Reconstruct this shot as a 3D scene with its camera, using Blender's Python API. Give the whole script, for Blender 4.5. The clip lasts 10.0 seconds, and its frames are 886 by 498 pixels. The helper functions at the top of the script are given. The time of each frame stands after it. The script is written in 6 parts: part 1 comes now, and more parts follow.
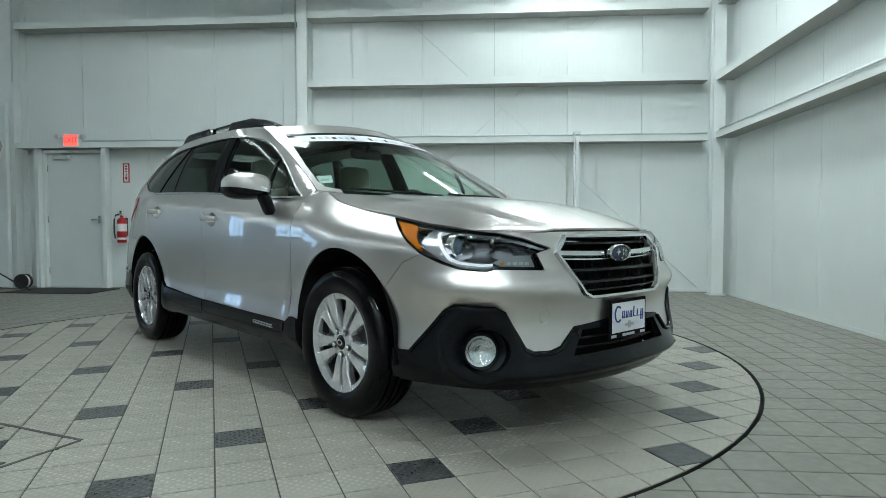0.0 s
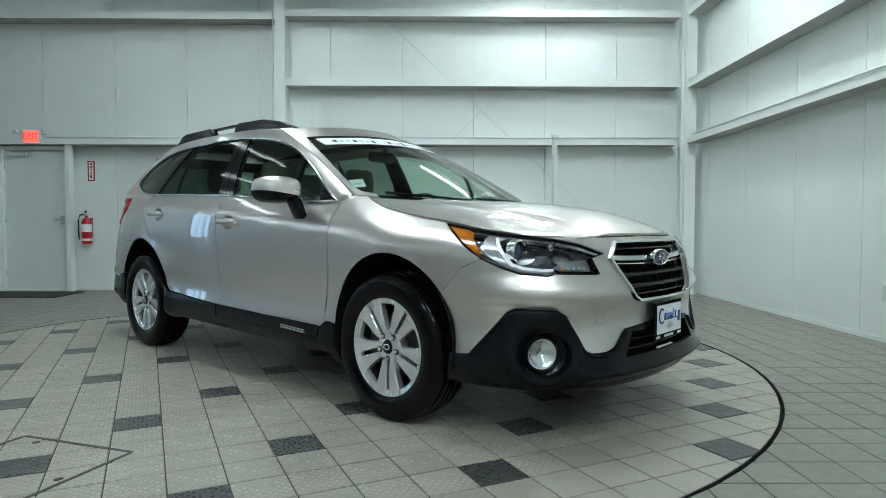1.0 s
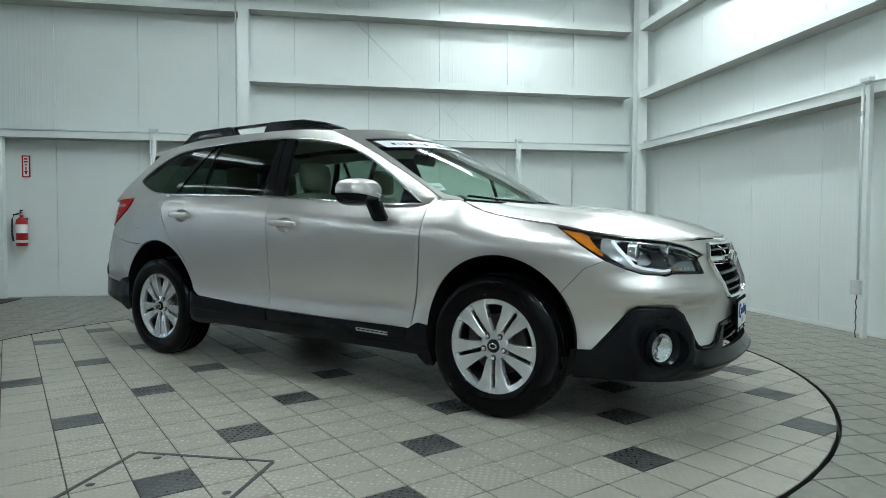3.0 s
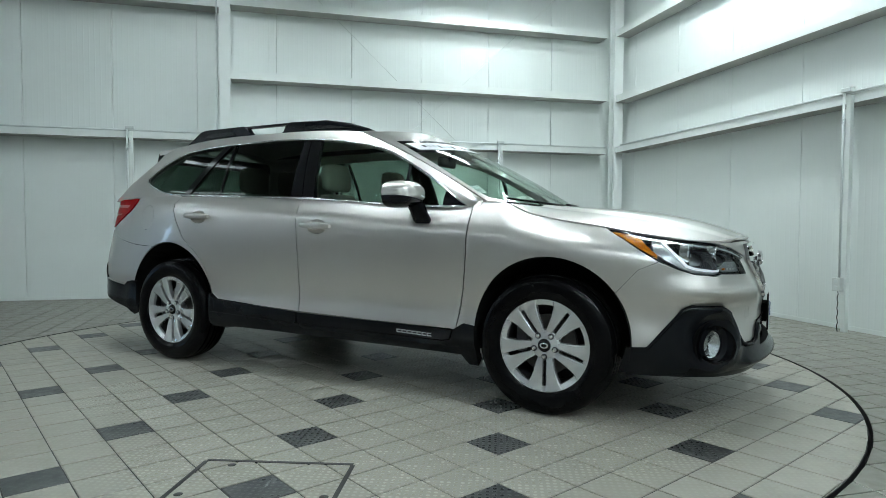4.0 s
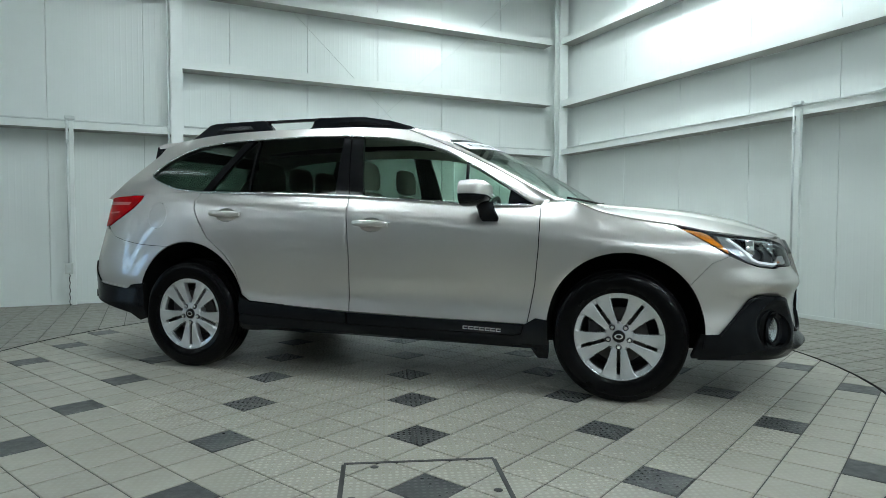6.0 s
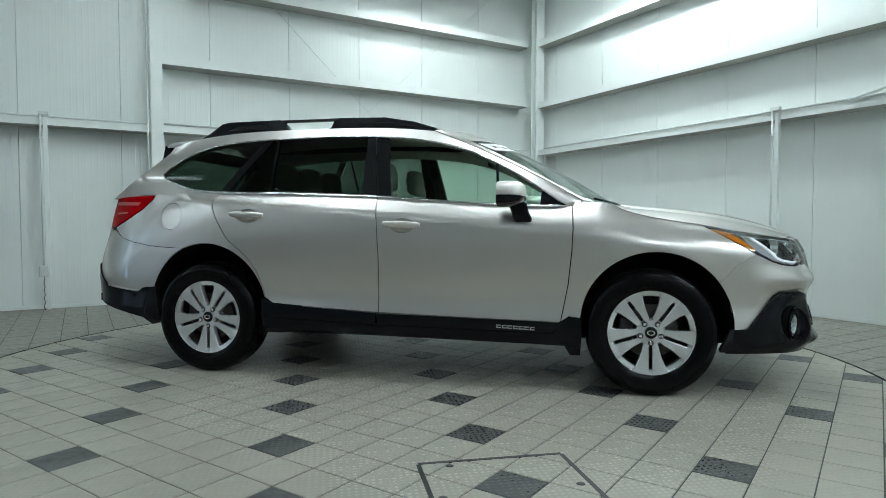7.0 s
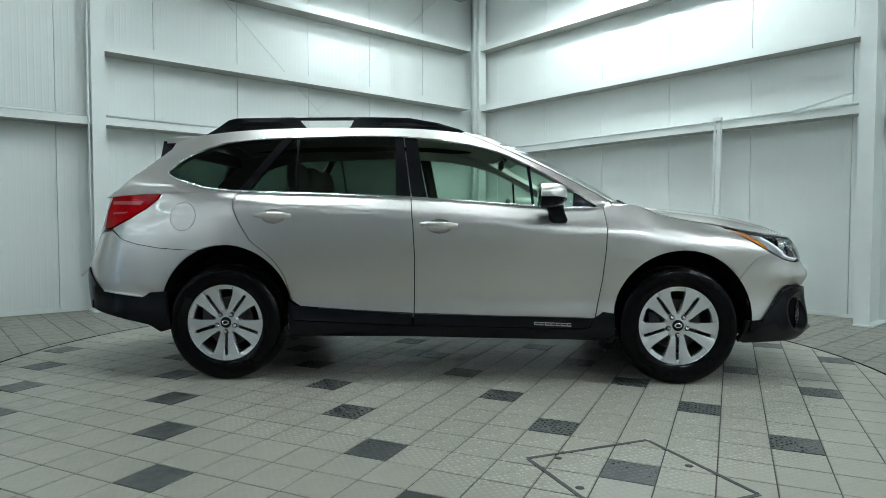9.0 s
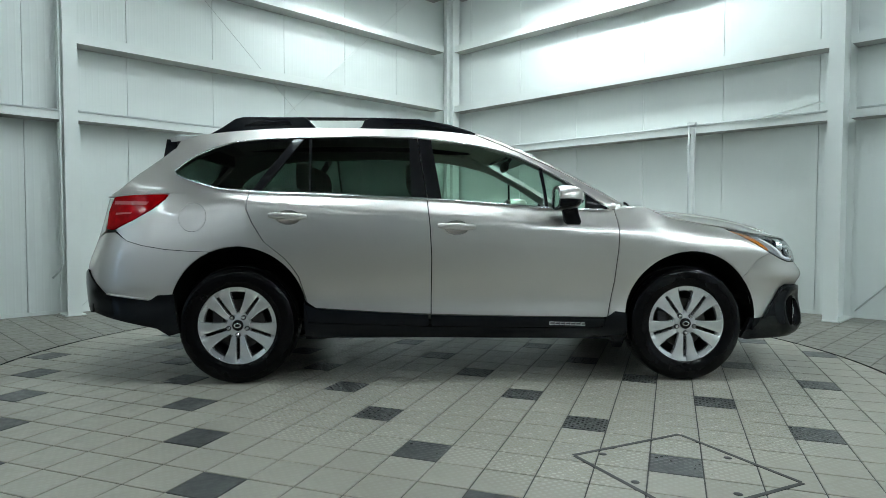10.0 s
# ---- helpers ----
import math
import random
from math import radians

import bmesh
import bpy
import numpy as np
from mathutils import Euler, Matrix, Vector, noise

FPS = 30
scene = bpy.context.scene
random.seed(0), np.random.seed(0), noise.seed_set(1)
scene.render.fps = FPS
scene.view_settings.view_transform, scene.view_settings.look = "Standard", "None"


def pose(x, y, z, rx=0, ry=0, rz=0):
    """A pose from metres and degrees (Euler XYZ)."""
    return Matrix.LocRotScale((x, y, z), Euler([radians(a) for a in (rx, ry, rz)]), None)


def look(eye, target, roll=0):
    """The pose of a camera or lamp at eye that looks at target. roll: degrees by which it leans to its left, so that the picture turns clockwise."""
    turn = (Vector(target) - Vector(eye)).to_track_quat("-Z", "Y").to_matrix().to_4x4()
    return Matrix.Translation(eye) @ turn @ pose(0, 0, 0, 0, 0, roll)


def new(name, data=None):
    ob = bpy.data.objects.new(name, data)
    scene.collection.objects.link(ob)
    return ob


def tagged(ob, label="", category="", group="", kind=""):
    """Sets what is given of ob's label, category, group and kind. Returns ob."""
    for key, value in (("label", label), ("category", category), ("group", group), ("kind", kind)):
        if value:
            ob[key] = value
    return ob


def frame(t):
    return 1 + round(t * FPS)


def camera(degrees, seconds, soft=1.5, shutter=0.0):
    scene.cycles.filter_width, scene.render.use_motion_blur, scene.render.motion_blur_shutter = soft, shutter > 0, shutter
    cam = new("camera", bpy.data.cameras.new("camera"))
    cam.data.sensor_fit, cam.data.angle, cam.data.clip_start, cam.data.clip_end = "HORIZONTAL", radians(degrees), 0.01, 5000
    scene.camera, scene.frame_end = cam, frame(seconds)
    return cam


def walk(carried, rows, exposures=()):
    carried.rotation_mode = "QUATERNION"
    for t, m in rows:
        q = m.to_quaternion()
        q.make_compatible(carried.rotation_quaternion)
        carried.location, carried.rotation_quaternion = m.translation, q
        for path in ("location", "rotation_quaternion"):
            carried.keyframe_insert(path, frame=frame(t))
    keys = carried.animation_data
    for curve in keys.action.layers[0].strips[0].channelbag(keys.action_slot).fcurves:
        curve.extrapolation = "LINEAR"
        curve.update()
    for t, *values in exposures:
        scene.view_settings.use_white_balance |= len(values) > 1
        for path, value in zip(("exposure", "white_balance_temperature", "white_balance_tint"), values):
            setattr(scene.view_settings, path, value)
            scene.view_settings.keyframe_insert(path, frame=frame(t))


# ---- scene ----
from mathutils import geometry

cam = camera(70.7, 10.0, soft=0.5)
PATH = [
    (0, (1.939, -2.73, 0.904), (1.781, -0.738, 0.83), 0.0),
    (0.5, (1.709, -2.762, 0.911), (1.638, -0.765, 0.837), 0.1),
    (1, (1.465, -2.787, 0.932), (1.48, -0.788, 0.855), 0.1),
    (1.5, (1.21, -2.808, 0.94), (1.305, -0.812, 0.863), 0.2),
    (2, (0.964, -2.819, 0.946), (1.136, -0.828, 0.87), 0.2),
    (2.5, (0.711, -2.81, 0.941), (0.971, -0.829, 0.865), 0.2),
    (4, (-0.083, -2.721, 0.959), (0.436, -0.791, 0.881), 0.2),
    (4.5, (-0.326, -2.659, 0.945), (0.272, -0.753, 0.867), 0.2),
    (5, (-0.562, -2.594, 0.942), (0.117, -0.715, 0.864), 0.1),
    (6.5, (-1.279, -2.326, 0.951), (-0.342, -0.561, 0.872), 0.1),
    (7, (-1.499, -2.225, 0.956), (-0.494, -0.497, 0.875), 0.0),
    (7.5, (-1.712, -2.112, 0.964), (-0.639, -0.427, 0.883), 0.1),
    (8, (-1.906, -2.002, 0.969), (-0.765, -0.362, 0.888), 0.0),
    (8.5, (-2.078, -1.884, 0.965), (-0.864, -0.296, 0.883), 0.0),
    (9, (-2.244, -1.756, 0.958), (-0.952, -0.231, 0.878), 0.0),
    (9.5, (-2.412, -1.631, 0.971), (-1.051, -0.167, 0.888), -0.0),
    (10, (-2.565, -1.494, 0.97), (-1.152, -0.081, 0.888), 0.1),
]
walk(cam, [(t, look(eye, target, roll)) for t, eye, target, roll in PATH])

# ---- world and light ----
world = bpy.data.worlds.new("hall_world")
scene.world = world
world.use_nodes = True
world.node_tree.nodes["Background"].inputs[0].default_value = (0.8, 0.9, 0.85, 1)
world.node_tree.nodes["Background"].inputs[1].default_value = 0.02
scene.view_settings.exposure = 0.0


# ---- small tools ----
def part(name, bm, mats, parent=None, label="", smooth=False, angle=None):
    """Links a bmesh as one mesh object under a thing or a part."""
    me = bpy.data.meshes.new(name)
    bm.normal_update()
    bm.to_mesh(me)
    bm.free()
    if not isinstance(mats, (list, tuple)):
        mats = [mats]
    for m in mats:
        me.materials.append(m)
    if smooth:
        me.shade_smooth()
        if angle:
            me.set_sharp_from_angle(angle=radians(angle))
    ob = new(name, me)
    if parent is not None:
        ob.parent = parent
    if label:
        ob["label"] = label
    return ob


def thing(name, label, category, group="", kind="", at=None):
    ob = new(name)
    ob.empty_display_size = 0.1
    if at is not None:
        ob.matrix_basis = at
    return tagged(ob, label, category, group, kind)


def add_box(bm, x0, x1, y0, y1, z0, z1, bevel=0.0, mat=0):
    """Adds a box, with bevelled edges if asked."""
    vs = [bm.verts.new((x, y, z)) for x in (x0, x1) for y in (y0, y1) for z in (z0, z1)]
    fs = [bm.faces.new([vs[i] for i in f]) for f in
          ((0, 1, 3, 2), (4, 6, 7, 5), (0, 4, 5, 1), (2, 3, 7, 6), (0, 2, 6, 4), (1, 5, 7, 3))]
    for f in fs:
        f.material_index = mat
    if bevel:
        es = list({e for f in fs for e in f.edges})
        bmesh.ops.bevel(bm, geom=es, offset=bevel, segments=2, profile=0.5, affect="EDGES")
    return bm


def box(x0, x1, y0, y1, z0, z1, bevel=0.0):
    return add_box(bmesh.new(), x0, x1, y0, y1, z0, z1, bevel)


def add_tube(bm, points, r, sides=10, caps=True):
    """A round bar along a run of points."""
    pts = [Vector(p) for p in points]
    rings = []
    for i, p in enumerate(pts):
        a = pts[max(i - 1, 0)]
        b = pts[min(i + 1, len(pts) - 1)]
        d = (b - a).normalized()
        up = Vector((0, 0, 1)) if abs(d.z) < 0.9 else Vector((1, 0, 0))
        u = d.cross(up).normalized()
        w = u.cross(d).normalized()
        rr = r[i] if isinstance(r, (list, tuple)) else r
        rings.append([bm.verts.new(p + u * rr * math.cos(2 * math.pi * k / sides) + w * rr * math.sin(2 * math.pi * k / sides))
                      for k in range(sides)])
    for r0, r1 in zip(rings, rings[1:]):
        for k in range(sides):
            f = bm.faces.new((r0[k], r0[(k + 1) % sides], r1[(k + 1) % sides], r1[k]))
            f.smooth = True
    if caps:
        bm.faces.new(rings[0][::-1])
        bm.faces.new(rings[-1])
    return bm


def add_lathe(bm, profile, n=48, axis="y", closed=False, mat=0, smooth=True, centre=(0, 0, 0)):
    """Turns (radius, height) points round an axis."""
    c = Vector(centre)
    rings = []
    for r, h in profile:
        ring = []
        for k in range(n):
            a = 2 * math.pi * k / n
            if axis == "y":
                v = Vector((r * math.cos(a), h, r * math.sin(a)))
            elif axis == "z":
                v = Vector((r * math.cos(a), r * math.sin(a), h))
            else:
                v = Vector((h, r * math.cos(a), r * math.sin(a)))
            ring.append(bm.verts.new(v + c))
        rings.append(ring)
    pairs = list(zip(rings, rings[1:])) + ([(rings[-1], rings[0])] if closed else [])
    for r0, r1 in pairs:
        for k in range(n):
            f = bm.faces.new((r0[k], r0[(k + 1) % n], r1[(k + 1) % n], r1[k]))
            f.material_index = mat
            f.smooth = smooth
    return bm


# ---- materials ----
def material(name, colour, rough=0.5, metal=0.0, vary=0.0, scale=4.0, bump=0.0, bump_scale=60.0, rough_vary=0.0,
             coat=0.0, spec=0.5, rand=0.0, stretch=(1, 1, 1), dirt=0.0, dirt_colour=(0.1, 0.1, 0.09), detail=6):
    m = bpy.data.materials.new(name)
    m.use_nodes = True
    nt = m.node_tree
    b = nt.nodes["Principled BSDF"]
    b.inputs["Roughness"].default_value = rough
    b.inputs["Metallic"].default_value = metal
    b.inputs["Specular IOR Level"].default_value = spec
    b.inputs["Coat Weight"].default_value = coat
    b.inputs["Coat Roughness"].default_value = 0.04
    b.inputs["Base Color"].default_value = (*colour, 1)
    co = nt.nodes.new("ShaderNodeTexCoord")
    mp = nt.nodes.new("ShaderNodeMapping")
    mp.inputs["Scale"].default_value = stretch
    nt.links.new(co.outputs["Object"], mp.inputs["Vector"])
    last = None
    if vary or rand or dirt:
        n1 = nt.nodes.new("ShaderNodeTexNoise")
        n1.inputs["Scale"].default_value = scale
        n1.inputs["Detail"].default_value = detail
        nt.links.new(mp.outputs[0], n1.inputs["Vector"])
        hsv = nt.nodes.new("ShaderNodeHueSaturation")
        hsv.inputs["Color"].default_value = (*colour, 1)
        mr = nt.nodes.new("ShaderNodeMapRange")
        mr.inputs[1].default_value, mr.inputs[2].default_value = 0.3, 0.7
        mr.inputs[3].default_value, mr.inputs[4].default_value = 1 - vary, 1 + vary
        nt.links.new(n1.outputs["Fac"], mr.inputs[0])
        val = mr.outputs[0]
        if rand:
            oi = nt.nodes.new("ShaderNodeObjectInfo")
            ge = nt.nodes.new("ShaderNodeNewGeometry")
            ad = nt.nodes.new("ShaderNodeMath")
            ad.operation = "ADD"
            nt.links.new(oi.outputs["Random"], ad.inputs[0])
            nt.links.new(ge.outputs["Random Per Island"], ad.inputs[1])
            fr = nt.nodes.new("ShaderNodeMath")
            fr.operation = "FRACT"
            nt.links.new(ad.outputs[0], fr.inputs[0])
            m2 = nt.nodes.new("ShaderNodeMapRange")
            m2.inputs[3].default_value, m2.inputs[4].default_value = 1 - rand, 1 + rand
            nt.links.new(fr.outputs[0], m2.inputs[0])
            mu = nt.nodes.new("ShaderNodeMath")
            mu.operation = "MULTIPLY"
            nt.links.new(val, mu.inputs[0])
            nt.links.new(m2.outputs[0], mu.inputs[1])
            val = mu.outputs[0]
        nt.links.new(val, hsv.inputs["Value"])
        last = hsv.outputs[0]
        if dirt:
            n2 = nt.nodes.new("ShaderNodeTexNoise")
            n2.inputs["Scale"].default_value = scale * 0.37
            n2.inputs["Detail"].default_value = 8
            n2.inputs["Roughness"].default_value = 0.65
            nt.links.new(mp.outputs[0], n2.inputs["Vector"])
            m3 = nt.nodes.new("ShaderNodeMapRange")
            m3.inputs[1].default_value, m3.inputs[2].default_value = 0.52, 0.75
            m3.inputs[3].default_value, m3.inputs[4].default_value = 0.0, dirt
            nt.links.new(n2.outputs["Fac"], m3.inputs[0])
            mx = nt.nodes.new("ShaderNodeMix")
            mx.data_type = "RGBA"
            nt.links.new(m3.outputs[0], mx.inputs[0])
            nt.links.new(last, mx.inputs[6])
            mx.inputs[7].default_value = (*dirt_colour, 1)
            last = mx.outputs[2]
        nt.links.new(last, b.inputs["Base Color"])
    if rough_vary:
        n3 = nt.nodes.new("ShaderNodeTexNoise")
        n3.inputs["Scale"].default_value = scale * 2.3
        n3.inputs["Detail"].default_value = 5
        nt.links.new(mp.outputs[0], n3.inputs["Vector"])
        m4 = nt.nodes.new("ShaderNodeMapRange")
        m4.inputs[1].default_value, m4.inputs[2].default_value = 0.3, 0.7
        m4.inputs[3].default_value, m4.inputs[4].default_value = max(rough - rough_vary, 0.02), min(rough + rough_vary, 1)
        nt.links.new(n3.outputs["Fac"], m4.inputs[0])
        nt.links.new(m4.outputs[0], b.inputs["Roughness"])
    if bump:
        n4 = nt.nodes.new("ShaderNodeTexNoise")
        n4.inputs["Scale"].default_value = bump_scale
        n4.inputs["Detail"].default_value = 4
        nt.links.new(mp.outputs[0], n4.inputs["Vector"])
        bp = nt.nodes.new("ShaderNodeBump")
        bp.inputs["Strength"].default_value = bump
        bp.inputs["Distance"].default_value = 0.002
        nt.links.new(n4.outputs["Fac"], bp.inputs["Height"])
        nt.links.new(bp.outputs[0], b.inputs["Normal"])
    return m


def emitter(name, colour, power):
    m = bpy.data.materials.new(name)
    m.use_nodes = True
    b = m.node_tree.nodes["Principled BSDF"]
    b.inputs["Base Color"].default_value = (*colour, 1)
    b.inputs["Emission Color"].default_value = (*colour, 1)
    b.inputs["Emission Strength"].default_value = power
    return m


def glassy(name, colour, rough=0.0):
    """A thin pane: it lets light through with a tint, and mirrors by its angle."""
    m = bpy.data.materials.new(name)
    m.use_nodes = True
    nt = m.node_tree
    nt.nodes.remove(nt.nodes["Principled BSDF"])
    out = nt.nodes["Material Output"]
    tr = nt.nodes.new("ShaderNodeBsdfTransparent")
    tr.inputs[0].default_value = (*colour, 1)
    gl = nt.nodes.new("ShaderNodeBsdfGlossy")
    gl.inputs["Roughness"].default_value = rough
    lw = nt.nodes.new("ShaderNodeLayerWeight")
    pw = nt.nodes.new("ShaderNodeMath")
    pw.operation = "POWER"
    pw.inputs[1].default_value = 5.0
    nt.links.new(lw.outputs["Facing"], pw.inputs[0])
    ma = nt.nodes.new("ShaderNodeMath")
    ma.operation = "MULTIPLY_ADD"
    ma.inputs[1].default_value, ma.inputs[2].default_value = 0.94, 0.028
    nt.links.new(pw.outputs[0], ma.inputs[0])
    mx = nt.nodes.new("ShaderNodeMixShader")
    nt.links.new(ma.outputs[0], mx.inputs[0])
    nt.links.new(tr.outputs[0], mx.inputs[1])
    nt.links.new(gl.outputs[0], mx.inputs[2])
    nt.links.new(mx.outputs[0], out.inputs[0])
    return m


def ribbed_white(name, colour):
    """White lacquered steel panel with fine upright ribs."""
    m = material(name, colour, rough=0.33, vary=0.025, scale=1.3, rough_vary=0.015, dirt=0.03, dirt_colour=(0.5, 0.52, 0.48))
    nt = m.node_tree
    b = nt.nodes["Principled BSDF"]
    co = nt.nodes.new("ShaderNodeTexCoord")
    sp = nt.nodes.new("ShaderNodeSeparateXYZ")
    nt.links.new(co.outputs["Object"], sp.inputs[0])
    mu = nt.nodes.new("ShaderNodeMath")
    mu.operation = "MULTIPLY"
    mu.inputs[1].default_value = 2 * math.pi / 0.064
    nt.links.new(sp.outputs[0], mu.inputs[0])
    sn = nt.nodes.new("ShaderNodeMath")
    sn.operation = "SINE"
    nt.links.new(mu.outputs[0], sn.inputs[0])
    pw = nt.nodes.new("ShaderNodeMapRange")
    pw.inputs[1].default_value, pw.inputs[2].default_value = 0.55, 1.0
    nt.links.new(sn.outputs[0], pw.inputs[0])
    no = nt.nodes.new("ShaderNodeTexNoise")
    no.inputs["Scale"].default_value = 1.7
    nt.links.new(co.outputs["Object"], no.inputs["Vector"])
    ad = nt.nodes.new("ShaderNodeMath")
    ad.operation = "MULTIPLY_ADD"
    nt.links.new(no.outputs["Fac"], ad.inputs[0])
    ad.inputs[1].default_value = 6.0
    nt.links.new(pw.outputs[0], ad.inputs[2])
    bp = nt.nodes.new("ShaderNodeBump")
    bp.inputs["Strength"].default_value = 0.24
    bp.inputs["Distance"].default_value = 0.002
    nt.links.new(ad.outputs[0], bp.inputs["Height"])
    nt.links.new(bp.outputs[0], b.inputs["Normal"])
    return m


def dotted_tile(name, colour, pitch, rand, rough=0.42, stud=1.0):
    """Fired tile with rows of small raised studs."""
    m = material(name, colour, rough=rough, vary=0.07, scale=9.0, rough_vary=0.10, rand=rand, dirt=0.25, dirt_colour=(0.17, 0.17, 0.15))
    nt = m.node_tree
    b = nt.nodes["Principled BSDF"]
    co = nt.nodes.new("ShaderNodeTexCoord")
    turn = nt.nodes.new("ShaderNodeMapping")
    turn.inputs["Rotation"].default_value = (0, 0, radians(45))
    turn.inputs["Location"].default_value = (200.0, 200.0, 0)
    turn.inputs["Scale"].default_value = (1 / pitch, 1 / pitch, 1)
    nt.links.new(co.outputs["Object"], turn.inputs[0])
    fr = nt.nodes.new("ShaderNodeVectorMath")
    fr.operation = "FRACTION"
    nt.links.new(turn.outputs[0], fr.inputs[0])
    sb = nt.nodes.new("ShaderNodeVectorMath")
    sb.operation = "SUBTRACT"
    sb.inputs[1].default_value = (0.5, 0.5, 0)
    nt.links.new(fr.outputs[0], sb.inputs[0])
    fl = nt.nodes.new("ShaderNodeVectorMath")
    fl.operation = "MULTIPLY"
    fl.inputs[1].default_value = (1, 1, 0)
    nt.links.new(sb.outputs[0], fl.inputs[0])
    ln = nt.nodes.new("ShaderNodeVectorMath")
    ln.operation = "LENGTH"
    nt.links.new(fl.outputs[0], ln.inputs[0])
    mr = nt.nodes.new("ShaderNodeMapRange")
    mr.interpolation_type = "SMOOTHSTEP"
    mr.inputs[1].default_value, mr.inputs[2].default_value = 0.22, 0.36
    mr.inputs[3].default_value, mr.inputs[4].default_value = 1.0, 0.0
    nt.links.new(ln.outputs["Value"], mr.inputs[0])
    # the studded tiles lie in the middle of the turntable; further out they are smooth
    ge = nt.nodes.new("ShaderNodeNewGeometry")
    wn = nt.nodes.new("ShaderNodeTexNoise")
    wn.inputs["Scale"].default_value = 1.3
    nt.links.new(ge.outputs["Position"], wn.inputs["Vector"])
    dv = nt.nodes.new("ShaderNodeVectorMath")
    dv.operation = "DISTANCE"
    dv.inputs[1].default_value = (0.75, 1.0, 0.0)
    nt.links.new(ge.outputs["Position"], dv.inputs[0])
    wob = nt.nodes.new("ShaderNodeMath")
    wob.operation = "MULTIPLY_ADD"
    nt.links.new(wn.outputs["Fac"], wob.inputs[0])
    wob.inputs[1].default_value = 1.1
    nt.links.new(dv.outputs["Value"], wob.inputs[2])
    wr = nt.nodes.new("ShaderNodeMapRange")
    wr.interpolation_type = "SMOOTHSTEP"
    wr.inputs[1].default_value, wr.inputs[2].default_value = 2.05, 2.5
    wr.inputs[3].default_value, wr.inputs[4].default_value = stud, 0.10 * stud
    nt.links.new(wob.outputs[0], wr.inputs[0])
    hm = nt.nodes.new("ShaderNodeMath")
    hm.operation = "MULTIPLY"
    nt.links.new(mr.outputs[0], hm.inputs[0])
    nt.links.new(wr.outputs[0], hm.inputs[1])
    no = nt.nodes.new("ShaderNodeTexNoise")
    no.inputs["Scale"].default_value = 160
    nt.links.new(co.outputs["Object"], no.inputs["Vector"])
    ad = nt.nodes.new("ShaderNodeMath")
    ad.operation = "MULTIPLY_ADD"
    nt.links.new(no.outputs["Fac"], ad.inputs[0])
    ad.inputs[1].default_value = 0.22
    nt.links.new(hm.outputs[0], ad.inputs[2])
    bp = nt.nodes.new("ShaderNodeBump")
    bp.inputs["Strength"].default_value = 0.8
    bp.inputs["Distance"].default_value = 0.0016
    nt.links.new(ad.outputs[0], bp.inputs["Height"])
    nt.links.new(bp.outputs[0], b.inputs["Normal"])
    # studs polished and paler than the dusty ground between them
    am = nt.nodes.new("ShaderNodeMath")
    am.operation = "MULTIPLY_ADD"
    nt.links.new(hm.outputs[0], am.inputs[0])
    am.inputs[1].default_value = 0.42
    am.inputs[2].default_value = 0.98
    src = b.inputs["Base Color"].links[0].from_socket
    gain = nt.nodes.new("ShaderNodeVectorMath")
    gain.operation = "SCALE"
    nt.links.new(src, gain.inputs[0])
    nt.links.new(am.outputs[0], gain.inputs[3])
    nt.links.new(gain.outputs[0], b.inputs["Base Color"])
    rsrc = b.inputs["Roughness"].links[0].from_socket
    rg = nt.nodes.new("ShaderNodeMath")
    rg.operation = "MULTIPLY_ADD"
    rg.inputs[1].default_value = -0.18
    nt.links.new(hm.outputs[0], rg.inputs[0])
    nt.links.new(rsrc, rg.inputs[2])
    nt.links.new(rg.outputs[0], b.inputs["Roughness"])
    return m


TILE = 0.2037
M_panel = ribbed_white("white_panel", (0.752, 0.796, 0.776))
M_deck = material("grey_deck", (0.36, 0.375, 0.37), rough=0.6, vary=0.15, scale=1.5)
# grey of the two unseen walls, set for how much light they bounce
M_shade = material("unseen_wall_grey", (0.54, 0.56, 0.555), rough=0.55, vary=0.06, scale=1.5)
M_joint = material("panel_joint", (0.46, 0.50, 0.48), rough=0.6)
M_steel = material("white_steel", (0.76, 0.80, 0.78), rough=0.38, vary=0.03, scale=2.0, rough_vary=0.05, dirt=0.12, dirt_colour=(0.45, 0.46, 0.43))
# darker grey that paints the shade under the white girts
M_girt_shade = material("girt_shade_grey", (0.40, 0.40, 0.38), rough=0.6, vary=0.06, scale=3)
M_trim = material("grey_trim", (0.60, 0.63, 0.61), rough=0.5, vary=0.04)
M_pipe = material("conduit", (0.62, 0.66, 0.65), rough=0.4, vary=0.05, scale=8)
M_door = material("door_paint", (0.70, 0.745, 0.73), rough=0.42, vary=0.03, scale=2)
M_chrome = material("chrome", (0.82, 0.83, 0.84), rough=0.12, metal=1.0)
M_steelrod = material("rod_steel", (0.66, 0.70, 0.68), rough=0.45, vary=0.03)
M_red = material("red_paint", (0.42, 0.012, 0.014), rough=0.3, vary=0.05, scale=12)
M_black = material("black_plastic", (0.018, 0.018, 0.019), rough=0.5, vary=0.1, scale=20)
M_mat = material("black_mat", (0.025, 0.025, 0.024), rough=0.85, vary=0.2, scale=25, bump=0.6, bump_scale=300)
M_white = material("white_label", (0.8, 0.8, 0.8), rough=0.5, vary=0.02)
M_sign_red = emitter("sign_red", (0.62, 0.03, 0.03), 0.55)
M_sign_dim = emitter("sign_face", (1.0, 0.13, 0.10), 1.05)
